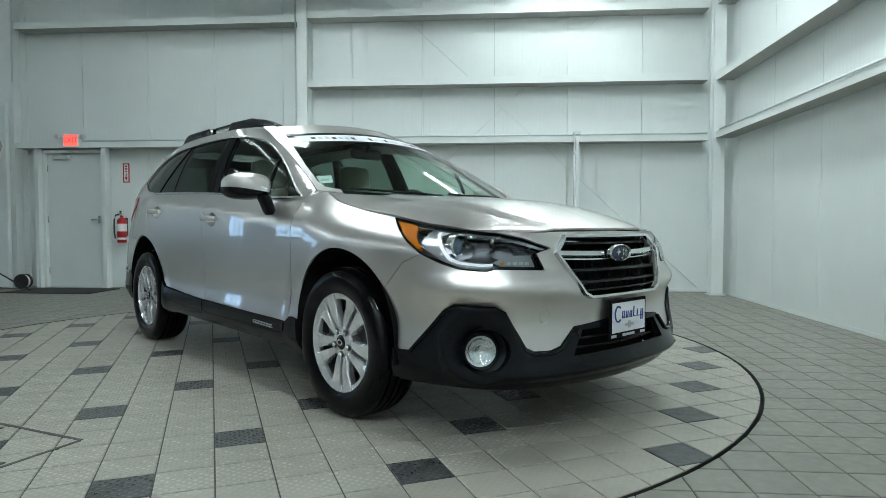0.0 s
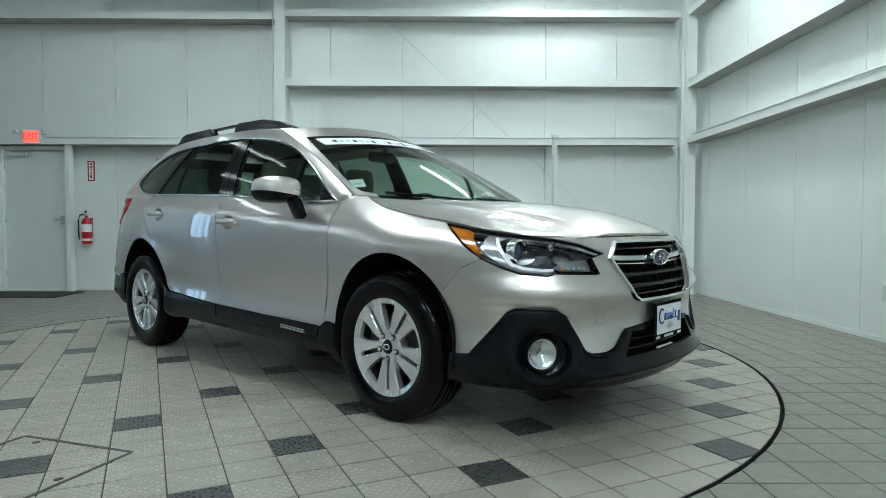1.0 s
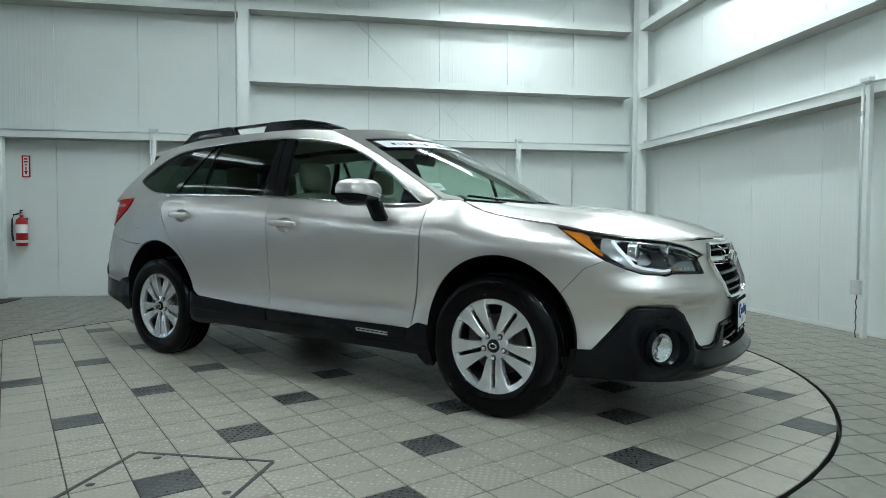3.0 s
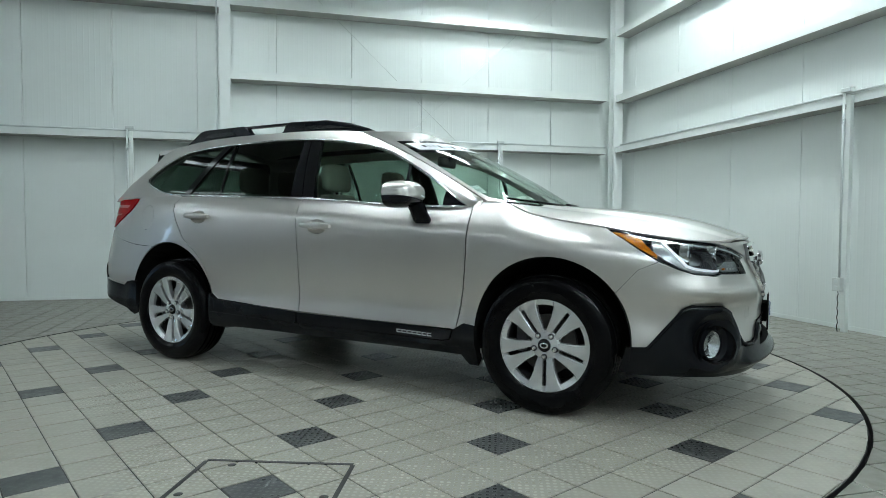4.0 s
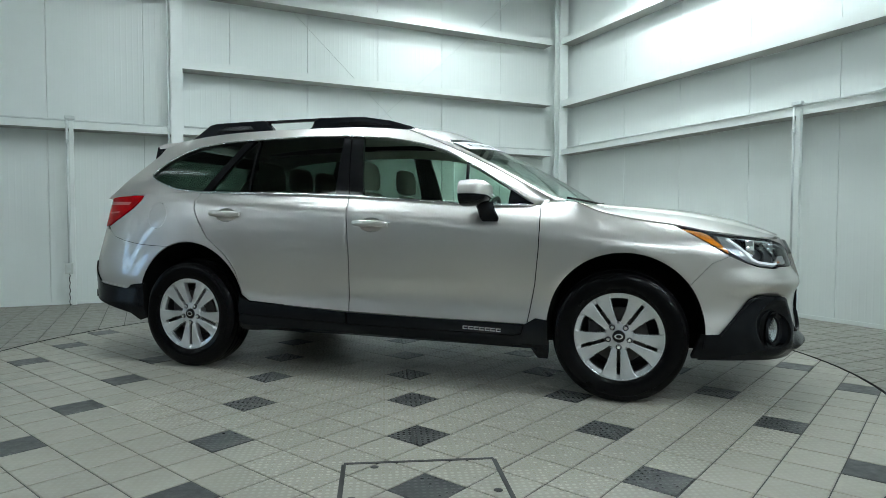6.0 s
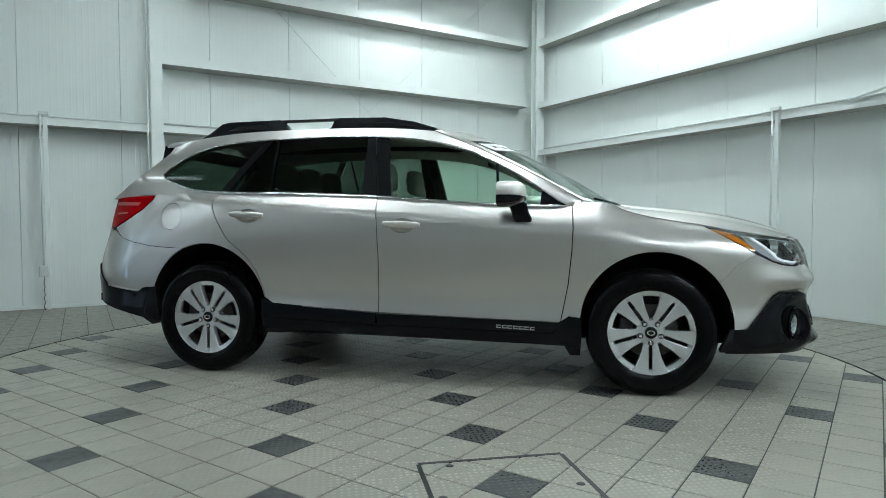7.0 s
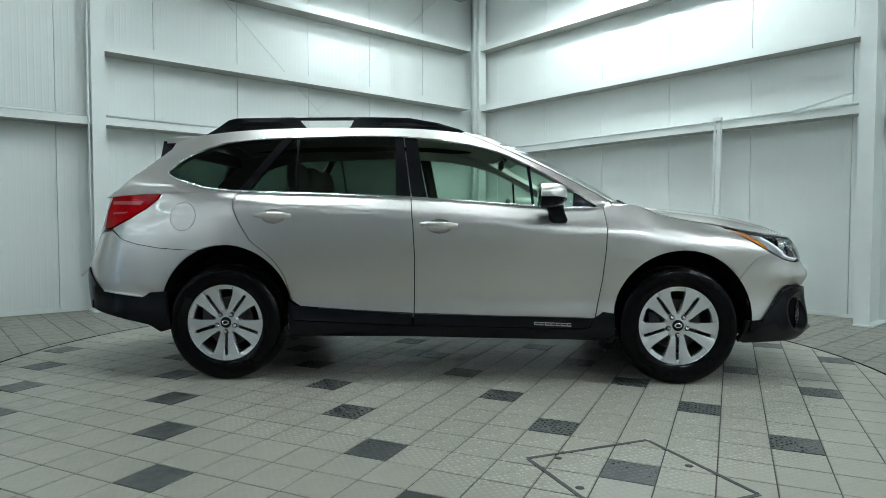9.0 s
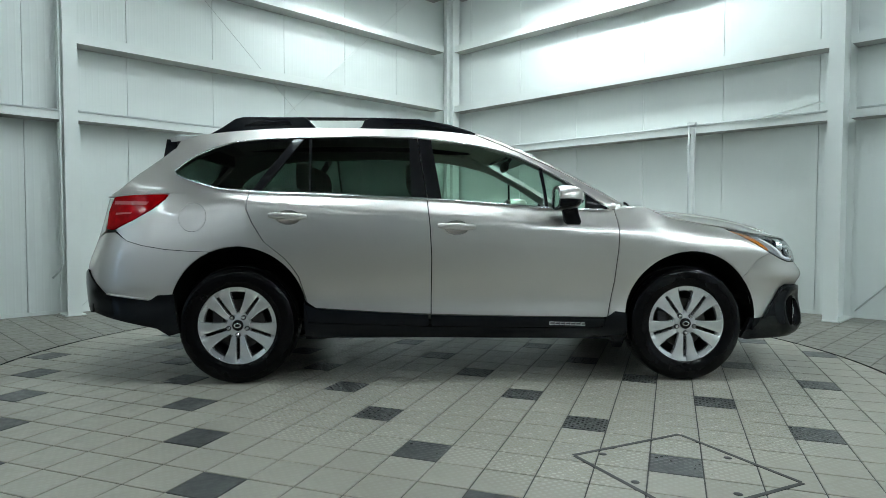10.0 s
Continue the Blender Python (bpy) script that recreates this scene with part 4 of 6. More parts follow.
for lp in (dc_f, dc_r):
    both("door_cladding", side_m, [lp], 0.03, CLAD, car, off=0.016, thick=0.03, label="smooth black strip along the door's foot")
    both("sill_backing", side_m, [[(a, b - 0.006) for a, b in lp]], 0.06, [M_under], car, off=-0.012, thick=0.004)

# bonnet, roof, screen
bl = [(0.0, -0.995), (0.0, 0.995), (0.93, 0.995), (1.0, 0.90), (1.0, 0.0), (1.0, -0.90), (0.93, -0.995)]
skin("bonnet", lambda v, u: bonnet(v, u), [[(v, u * 1.0) for v, u in bl]], 0.035, PAINT, car, label="champagne silver bonnet")
skin("roof", lambda x, w: roof(x, w / 0.6), [[(-1.88, -0.6), (0.078, -0.6), (0.078, 0.6), (-1.88, 0.6)]], 0.06, [M_paint, M_headliner, M_paint], car, centre=(0, 0, 0.9))


def scr(w, v):
    return screen(w / 0.7, v)


fr = [(-0.625, 0.20), (-0.3, 0.185), (0.0, 0.18), (0.3, 0.185), (0.625, 0.20), (0.648, 0.40), (0.668, 0.70), (0.672, 0.90), (0.655, 0.955), (0.60, 0.972), (0.0, 0.978), (-0.60, 0.972), (-0.655, 0.955), (-0.672, 0.90), (-0.668, 0.70), (-0.648, 0.40)]
skin("windscreen", scr, [fr], 0.05, [M_screen, M_clear], car, off=-0.002, thick=0.005, label="clear greenish windscreen glass", centre=(-0.3, 0, 0.6))
both("screen_pillar", scr, [[(-0.70, 0.0), (-0.70, 1.0), (-0.60, 1.0), (-0.602, 0.974), (-0.657, 0.957), (-0.674, 0.90), (-0.670, 0.70), (-0.650, 0.40), (-0.628, 0.205), (-0.624, 0.0)]], 0.04, [M_paint, M_headliner, M_paint], car, off=0.007, thick=0.036, centre=(-0.3, 0, 0.6))
skin("roof_front", scr, [[(-0.624, 0.002), (0.0, 0.002), (0.624, 0.002), (0.626, 0.185), (0.3, 0.172), (0.0, 0.167), (-0.3, 0.172), (-0.626, 0.185)]], 0.04, [M_paint, M_headliner, M_paint], car, thick=0.02, centre=(-0.3, 0, 0.6))
skin("screen_header", scr, [[(-0.627, 0.187), (-0.3, 0.174), (0.0, 0.169), (0.3, 0.174), (0.627, 0.187), (0.627, 0.218), (0.3, 0.203), (0.0, 0.197), (-0.3, 0.203), (-0.627, 0.218)]], 0.05, [M_gloss], car, thick=0.01, off=0.0, centre=(-0.3, 0, 0.6))
skin("cowl", scr, [[(-0.598, 0.976), (0.0, 0.982), (0.598, 0.976), (0.598, 1.09), (-0.598, 1.09)]], 0.05, [M_clad], car, thick=0.02, off=0.001, centre=(-0.3, 0, 0.6))


def pillar_foot(f, q):
    """The painted corner between the screen's foot, the wing and the bonnet: f forward, q from the screen to the wing."""
    a = Vector(screen(-1 + 0.15 * f, 1.0))
    x = 0.975 + 0.170 * f
    b = Vector(side_m(s_of_x(x), top_z(x) - 0.0005))
    k = 4 * q * (1 - q)
    return a.lerp(b, q) + Vector((0, -0.003, 0.004)) * k


both("pillar_foot", pillar_foot, [[(0.0, 0.0), (1.0, 0.0), (1.0, 1.0), (0.0, 1.0)]], 0.08, PAINT, car, thick=0.006, centre=(0.3, 0, 0.6))

# flank frame and windows
DB = [(-1.783, 1.290), (-1.765, 1.266), (-1.712, 1.242), (-1.60, 1.205), (-1.507, 1.180), (-1.40, 1.167), (-1.30, 1.160), (-0.80, 1.145), (-0.241, 1.123), (0.10, 1.099), (0.378, 1.079), (0.60, 1.066), (0.80, 1.060), (0.905, 1.064)]
DT = [(0.862, 1.090), (0.75, 1.166), (0.64, 1.238), (0.55, 1.290), (0.46, 1.338), (0.35, 1.392), (0.25, 1.427), (0.12, 1.460), (-0.05, 1.489), (-0.302, 1.512), (-0.60, 1.520), (-1.068, 1.509), (-1.25, 1.500), (-1.437, 1.478), (-1.56, 1.440), (-1.669, 1.388), (-1.74, 1.335)]
rim_pts = [(x, rail_edge(x)[1] - 0.001) for x in np.linspace(0.985, -1.80, 38)]
frame_loop = [(-2.21, top_z(-2.21)), (-1.9, top_z(-1.9)), (-1.5, top_z(-1.5)), (-0.8, top_z(-0.8)), (-0.25, top_z(-0.25)), (0.3, top_z(0.3)), (0.8, top_z(0.8)), (0.90, top_z(0.90)), (0.985, top_z(0.985))] + [tuple(map(float, p)) for p in rim_pts] + [(-1.822, 1.44), (-1.850, 1.410), (-1.912, 1.355), (-2.015, 1.27), (-2.10, 1.18), (-2.16, 1.145)]
both("side_frame", upper_xz, [frame_loop, DB + DT], 0.035, [M_paint, M_headliner, M_paint], car, thick=0.03)


def cut_x(poly, x_bottom, x_top, keep_front):
    """Cuts the window outline by a slanting line through the sill and the rail."""
    def sidev(p):
        t = (p[1] - 1.15) / 0.35
        return (p[0] - (x_bottom + (x_top - x_bottom) * t)) * (1 if keep_front else -1)
    out = []
    for a, b in zip(poly, poly[1:] + poly[:1]):
        da, db = sidev(a), sidev(b)
        if da >= 0:
            out.append(a)
        if (da >= 0) != (db >= 0):
            k = da / (da - db)
            out.append((a[0] + (b[0] - a[0]) * k, a[1] + (b[1] - a[1]) * k))
    return out


DLO = DB + DT
quarter = cut_x(DLO, -1.312, -1.072, False)
cstrip = cut_x(cut_x(DLO, -1.308, -1.068, True), -1.245, -1.006, False)
vent = cut_x(cut_x(DLO, -1.241, -1.002, True), -0.950, -0.972, False)
divider = cut_x(cut_x(DLO, -0.950, -0.972, True), -0.935, -0.957, False)
rear_pane = cut_x(cut_x(DLO, -0.935, -0.957, True), -0.325, -0.342, False)
bpost_r = cut_x(cut_x(DLO, -0.325, -0.342, True), -0.236, -0.292, False)
bpost_f = cut_x(cut_x(DLO, -0.230, -0.286, True), -0.145, -0.205, False)
front_pane = cut_x(cut_x(DLO, -0.145, -0.205, True), 0.500, 0.470, False)
fdiv = cut_x(cut_x(DLO, 0.500, 0.470, True), 0.516, 0.486, False)
fvent = cut_x(cut_x(DLO, 0.516, 0.486, True), 0.765, 0.805, False)
sail = cut_x(DLO, 0.765, 0.805, True)
for nm, lp, mt, of, th, lb in (("quarter_window", quarter, [M_privacy, M_clear], -0.006, 0.004, "dark privacy glass"), ("rear_vent_window", vent, [M_privacy, M_clear], -0.006, 0.004, "dark privacy glass"),
                               ("rear_door_window", rear_pane, [M_privacy, M_clear], -0.006, 0.004, "dark privacy glass"), ("front_door_window", front_pane, [M_glass, M_clear], -0.006, 0.004, "clear greenish glass"),
                               ("front_vent_window", fvent, [M_glass, M_clear], -0.006, 0.004, "clear greenish glass"), ("rear_pillar_trim", cstrip, [M_gloss], -0.001, 0.02, ""),
                               ("window_divider", divider, [M_gloss], -0.003, 0.02, ""), ("door_post_trim", bpost_r, [M_gloss], -0.002, 0.03, ""), ("door_post_trim", bpost_f, [M_gloss], -0.002, 0.03, ""),
                               ("window_divider", fdiv, [M_clad], -0.003, 0.02, ""), ("mirror_sail", sail, [M_clad], 0.0, 0.02, "")):
    both(nm, upper_xz, [lp], 0.05, mt, car, off=of, thick=th, label=lb)
trim_line = densify(DB + DT, 0.06)
for m in (1, -1):
    pts = [Vector(upper_xz(x, z)) for x, z in trim_line]
    pts = [Vector((p.x, (p.y - 0.003) * m, p.z)) for p in pts]
    part("window_trim", strip_along(pts + pts[:1], 0.0056, 6), M_chrome, car, "thin bright window surround")
    sl2 = [Vector(upper_xz(x, top_z(x) + 0.004)) for x in np.linspace(-1.30, 0.89, 24)]
    part("sill_trim", strip_along([Vector((p.x, (p.y - 0.005) * m, p.z)) for p in sl2], 0.0065, 8), M_chrome, car)

# rear screen and roof spoiler
bm = bmesh.new()
rows = []
for k in range(5):
    v = k / 4
    row = []
    for j in range(9):
        u = -1 + j / 4
        a = 1 - u * u
        x = -1.845 - 0.345 * v - 0.07 * a
        row.append(bm.verts.new((x, u * (0.545 + 0.13 * v), 1.435 + 0.05 * a * (1 - v) - 0.30 * v)))
    rows.append(row)
for r0, r1 in zip(rows, rows[1:]):
    for j in range(8):
        bm.faces.new((r0[j], r1[j], r1[j + 1], r0[j + 1]))
bmesh.ops.solidify(bm, geom=bm.faces[:], thickness=0.01)
part("rear_screen", bm, M_privacy, car, "dark rear screen glass", True, 40)


def corner_pillar():
    """Painted corner between the side frame and the rear screen."""
    bm = bmesh.new()
    rows = []
    for x, z in ((-1.822, 1.44), (-1.850, 1.410), (-1.88, 1.383), (-1.912, 1.355), (-1.965, 1.31), (-2.015, 1.27), (-2.06, 1.225), (-2.10, 1.18), (-2.16, 1.145)):
        b = Vector(upper_xz(x, z))
        v = min(1.0, max(0.0, (1.435 - z) / 0.30))
        a = Vector((-1.845 - 0.345 * v, -(0.545 + 0.13 * v), 1.435 - 0.30 * v))
        c_ = (a + b) / 2 + Vector((-0.012, -0.012, 0.0))
        rows.append([bm.verts.new(q) for q in (b, b * 0.375 + c_ * 0.75 - a * 0.125, c_, a * 0.375 + c_ * 0.75 - b * 0.125, a)])
    for r0, r1 in zip(rows, rows[1:]):
        for j in range(4):
            bm.faces.new((r0[j], r0[j + 1], r1[j + 1], r1[j]))
    bmesh.ops.recalc_face_normals(bm, faces=bm.faces[:])
    bmesh.ops.solidify(bm, geom=bm.faces[:], thickness=0.006)
    return bm


pair("corner_pillar", corner_pillar, M_paint, car, angle=60)
part("tailgate_lining", add_box(bmesh.new(), -1.842, -1.79, -0.555, 0.555, 1.425, 1.512, 0.004), M_black, car, "dark inner lining over the rear screen")
bm = bmesh.new()
prof = [(-1.70, 0.0), (-1.82, -0.004), (-1.875, -0.018), (-1.868, -0.040), (-1.79, -0.035), (-1.70, -0.02)]
rows = []
for j in range(13):
    u = -1 + j / 6
    z = 1.585 - 0.055 * abs(u) ** 2.6
    rows.append([bm.verts.new((x - 0.015 * (1 - u * u), 0.575 * u, z + dz)) for x, dz in prof])
for r0, r1 in zip(rows, rows[1:]):
    for k in range(len(prof)):
        bm.faces.new((r0[k], r1[k], r1[(k + 1) % len(prof)], r0[(k + 1) % len(prof)]))
bm.faces.new(rows[0][::-1])
bm.faces.new(rows[-1])
bmesh.ops.recalc_face_normals(bm, faces=bm.faces[:])
part("roof_spoiler", bm, M_paint, car, "", True, 35)
pair("spoiler_fin", lambda: slab([(-0.018, 0.072), (0.045, 0.072), (0.040, -0.020), (-0.045, -0.105)], 0.02, ((-1.885, -0.545, 1.435), (1, 0, 0), (0, 0.12, 1)), 0.004), M_clad, car, smooth=False)

# roof rails: two feet and a bar between them
def rail_foot(outline):
    return lambda: slab(outline, 0.055, ((0, -0.570, 0), (1, 0, 0), (0, 0.06, 1)), 0.012, 3)


rear_foot = [(-1.64, 1.545), (-1.56, 1.590), (-1.475, 1.648), (-1.42, 1.660), (-1.035, 1.664), (-1.012, 1.655), (-0.977, 1.618), (-0.953, 1.592), (-0.95, 1.555), (-1.3, 1.545)]
front_foot = [(-0.68, 1.560), (-0.68, 1.590), (-0.657, 1.601), (-0.636, 1.645), (-0.60, 1.663), (-0.28, 1.655), (-0.08, 1.620), (0.06, 1.577), (0.15, 1.535), (0.0, 1.530), (-0.3, 1.55)]
pair("rail_foot", rail_foot(rear_foot), M_clad, car, smooth=True, angle=30)
pair("rail_foot", rail_foot(front_foot), M_clad, car, smooth=True, angle=30)
pair("rail_base", rail_foot([(-1.0, 1.552), (-1.0, 1.592), (-0.64, 1.592), (-0.64, 1.552)]), M_clad, car, smooth=False)
pair("rail_bar", lambda: slab([(-1.12, 1.650), (-1.12, 1.668), (-0.5, 1.668), (-0.5, 1.650)], 0.028, ((0, -0.562, 0), (1, 0, 0), (0, 0.06, 1)), 0.006, 3), M_gloss, car, smooth=True, angle=30)
for outl in ([(-1.42, 1.60), (-1.34, 1.632), (-1.13, 1.634), (-1.10, 1.605)], [(-0.46, 1.603), (-0.44, 1.628), (-0.26, 1.622), (-0.06, 1.590), (-0.2, 1.597)]):
    pair("rail_inset", lambda o=outl: slab(o, 0.004, ((0, -0.6255, 0), (1, 0, 0), (0, 0.06, 1)), 0.002, 1), M_gloss, car, smooth=False)


# black strips added behind the panel joints, for the shade in the gaps
def seam_dark_run(pts):
    q = []
    for s, z in open_run(pts):
        a = Vector(side_m(s, z))
        n = (Vector(side_m(s + 0.003, z)) - Vector(side_m(s - 0.003, z))).cross(Vector(side_m(s, z + 0.003)) - Vector(side_m(s, z - 0.003))).normalized()
        if n.dot(a - Vector((0, 0, 0.75))) < 0:
            n = -n
        q.append(a - n * 0.013)
    for sgn in (1, -1):
        bm = bmesh.new()
        add_tube(bm, [Vector((v.x, v.y * sgn, v.z)) for v in q], 0.0070, 6)
        part("seam_dark", bm, M_under, car)


seam_dark_run(on_side(*front_seam))
seam_dark_run(on_side(*mid_seam))
seam_dark_run(on_side(*rear_seam))
seam_dark_run([(1.058, 0.789), (1.148, 0.7505), (s_of_x(1.721), 0.640)])
seam_dark_run(on_side((-1.53, 0.798), (-1.66, 0.801), (-1.80, 0.810), (-1.95, 0.832), (-2.06, 0.860), (-2.158, 0.914)))
seam_dark_run(on_side(*(fuel + fuel[:1])))
seam_dark_run(top_line(1.14, 1.69, 14, 0.0))



# ---- wheels ----
def tyre_mesh():
    prof = [(0.232, -0.098), (0.245, -0.108), (0.275, -0.116), (0.310, -0.117), (0.335, -0.109), (0.349, -0.092), (0.353, -0.074), (0.3545, -0.062), (0.348, -0.060), (0.348, -0.052), (0.356, -0.050), (0.357, -0.022), (0.350, -0.020), (0.350, -0.012), (0.357, -0.010), (0.357, 0.0)]
    prof = prof + [(r, -h) for r, h in prof[:-1][::-1]]
    bm = bmesh.new()
    add_lathe(bm, prof, 72, "y", closed=True)
    bmesh.ops.recalc_face_normals(bm, faces=bm.faces[:])
    return bm


def spoke_mesh(slot, sgn):
    """One flat paddle spoke beside the narrow slot at that angle (degrees from straight up), its face towards -y."""
    bm = bmesh.new()
    prof = [(0.060, 0.003, 0.004, -0.080), (0.085, 0.0095, 0.010, -0.087), (0.115, 0.0095, 0.021, -0.091), (0.150, 0.0095, 0.033, -0.092), (0.180, 0.0095, 0.041, -0.091), (0.205, 0.0095, 0.046, -0.092), (0.221, 0.0095, 0.044, -0.096), (0.2295, 0.0095, 0.042, -0.0975)]
    rows = []
    for r, g, w, y in prof:
        a1, a2 = math.asin(g / r), radians(36) - math.asin(w / r)
        row = []
        for k, (t, dy) in enumerate(((0.0, 0.034), (0.0, 0.004), (0.08, 0.0), (0.5, -0.0012), (0.92, 0.0), (1.0, 0.005), (1.02, 0.034))):
            a = radians(slot) + sgn * (a1 + (a2 - a1) * t)
            row.append(bm.verts.new((r * math.sin(a), y + dy, r * math.cos(a))))
        rows.append(row)
    for r0, r1 in zip(rows, rows[1:]):
        for i in range(6):
            bm.faces.new((r0[i], r0[i + 1], r1[i + 1], r1[i]))
    bm.faces.new(rows[0])
    bm.faces.new(rows[-1][::-1])
    bmesh.ops.recalc_face_normals(bm, faces=bm.faces[:])
    return bm


def build_wheel(name, x, y, flip):
    root = new(name)
    root.parent = car
    root["label"] = "alloy wheel with paired silver spokes and black tyre"
    root.matrix_basis = pose(x, y, 0.352, 0, 0, 180 if flip else 0)
    part("tyre", tyre_mesh(), M_rubber, root, "black rubber tyre", True, 35)
    bm = bmesh.new()
    add_lathe(bm, [(0.236, -0.094), (0.2345, -0.101), (0.231, -0.101), (0.229, -0.093), (0.2075, -0.086), (0.2055, -0.080), (0.2055, -0.064)], 64, "y")
    rim = part("rim", bm, M_alloy, root, "silver alloy rim", True, 30)
    for k in range(5):
        for d in (-1, 1):
            part("spoke", spoke_mesh(180 + 72 * k, d), M_alloy, rim, "", True, 30)
    bm = bmesh.new()
    add_lathe(bm, [(0.030, -0.086), (0.0355, -0.0895), (0.040, -0.088), (0.068, -0.085), (0.078, -0.074), (0.080, -0.03)], 40, "y")
    part("hub", bm, M_alloy, rim, "", True, 30)
    bm = bmesh.new()
    add_lathe(bm, [(0.0005, -0.0960), (0.026, -0.0955), (0.0325, -0.092), (0.034, -0.086)], 32, "y")
    part("hub_cap", bm, M_gloss, rim, "black centre cap", True, 30)
    bm = bmesh.new()
    add_lathe(bm, [(0.015, -0.0966), (0.0195, -0.0972), (0.022, -0.0962)], 24, "y")
    for v in bm.verts:
        v.co.z *= 0.66
    part("cap_emblem", bm, M_chrome, rim, "", True)
    for k in range(5):
        a = radians(-90 + 72 * k)
        nc = (0.0575 * math.cos(a), 0, 0.0575 * math.sin(a))
        bm = bmesh.new()
        add_lathe(bm, [(0.0005, -0.0885), (0.0155, -0.0885), (0.0165, -0.080)], 16, "y", centre=nc)
        part("nut_seat", bm, M_alloy_dark, rim)
        bm = bmesh.new()
        add_lathe(bm, [(0.0005, -0.099), (0.008, -0.0985), (0.0115, -0.095), (0.0115, -0.08)], 6, "y", smooth=False, centre=nc)
        part("wheel_nut", bm, M_chrome, rim)
    bm = bmesh.new()
    add_lathe(bm, [(0.2052, -0.064), (0.203, 0.085), (0.02, 0.085)], 40, "y")
    part("barrel", bm, M_alloy_dark, root, "", True, 30)
    bm = bmesh.new()
    add_lathe(bm, [(0.03, -0.030), (0.150, -0.030), (0.152, -0.026), (0.152, -0.008), (0.03, -0.008)], 40, "y")
    part("brake_disc", bm, M_iron, root, "", True, 30)
    part("brake_caliper", add_box(bmesh.new(), -0.165, -0.095, -0.055, 0.02, -0.05, 0.08, 0.012), M_alloy_dark, root)
    return root


for x in (1.3725, -1.3725):
    build_wheel("wheel", x, -0.790, False)
    build_wheel("wheel", x, 0.790, True)

# wheel housings and underbody
for cx, cz, r in (FA, RA):
    def well():
        bm = bmesh.new()
        n = 24
        o, i, c = [], [], []
        for k in range(n + 1):
            a = radians(-12 + 204 * k / n)
            px, pz = cx + (r - 0.004) * math.cos(a), cz + (r - 0.004) * math.sin(a)
            o.append(bm.verts.new((px, -0.895, pz)))
            i.append(bm.verts.new((px, -0.50, pz)))
        for k in range(n):
            bm.faces.new((o[k], i[k], i[k + 1], o[k + 1]))
        bm.faces.new(i)
        return bm
    pair("wheel_housing", well, M_under, car, smooth=False)
bm = bmesh.new()
add_box(bm, -0.93, 0.93, -0.80, 0.80, 0.26, 0.36)
add_box(bm, -2.05, -0.93, -0.49, 0.49, 0.34, 0.42)
add_box(bm, 0.93, 2.10, -0.49, 0.49, 0.24, 0.40)
add_box(bm, -2.30, -1.80, -0.74, 0.74, 0.42, 0.47)
part("underbody", bm, M_under, car)
bm = bmesh.new()
add_tube(bm, [(-2.2, 0.35, 0.28), (-1.6, 0.35, 0.26), (-1.2, 0.2, 0.24), (0.9, 0.1, 0.24)], 0.03, 10)
part("exhaust_pipe", bm, M_iron, car)
bm = bmesh.new()
add_tube(bm, [(1.3725, -0.62, 0.35), (1.3725, 0.62, 0.35)], 0.035, 10)
part("front_axle", bm, M_iron, car)
bm = bmesh.new()
add_tube(bm, [(-1.3725, -0.62, 0.35), (-1.3725, 0.62, 0.35)], 0.045, 10)
part("rear_axle", bm, M_iron, car)
part("bulkhead", box(0.98, 1.0, -0.70, 0.70, 0.36, 0.98), M_under, car)
part("engine_cover", box(1.05, 2.12, -0.48, 0.48, 0.40, 0.78, 0.03), M_under, car)

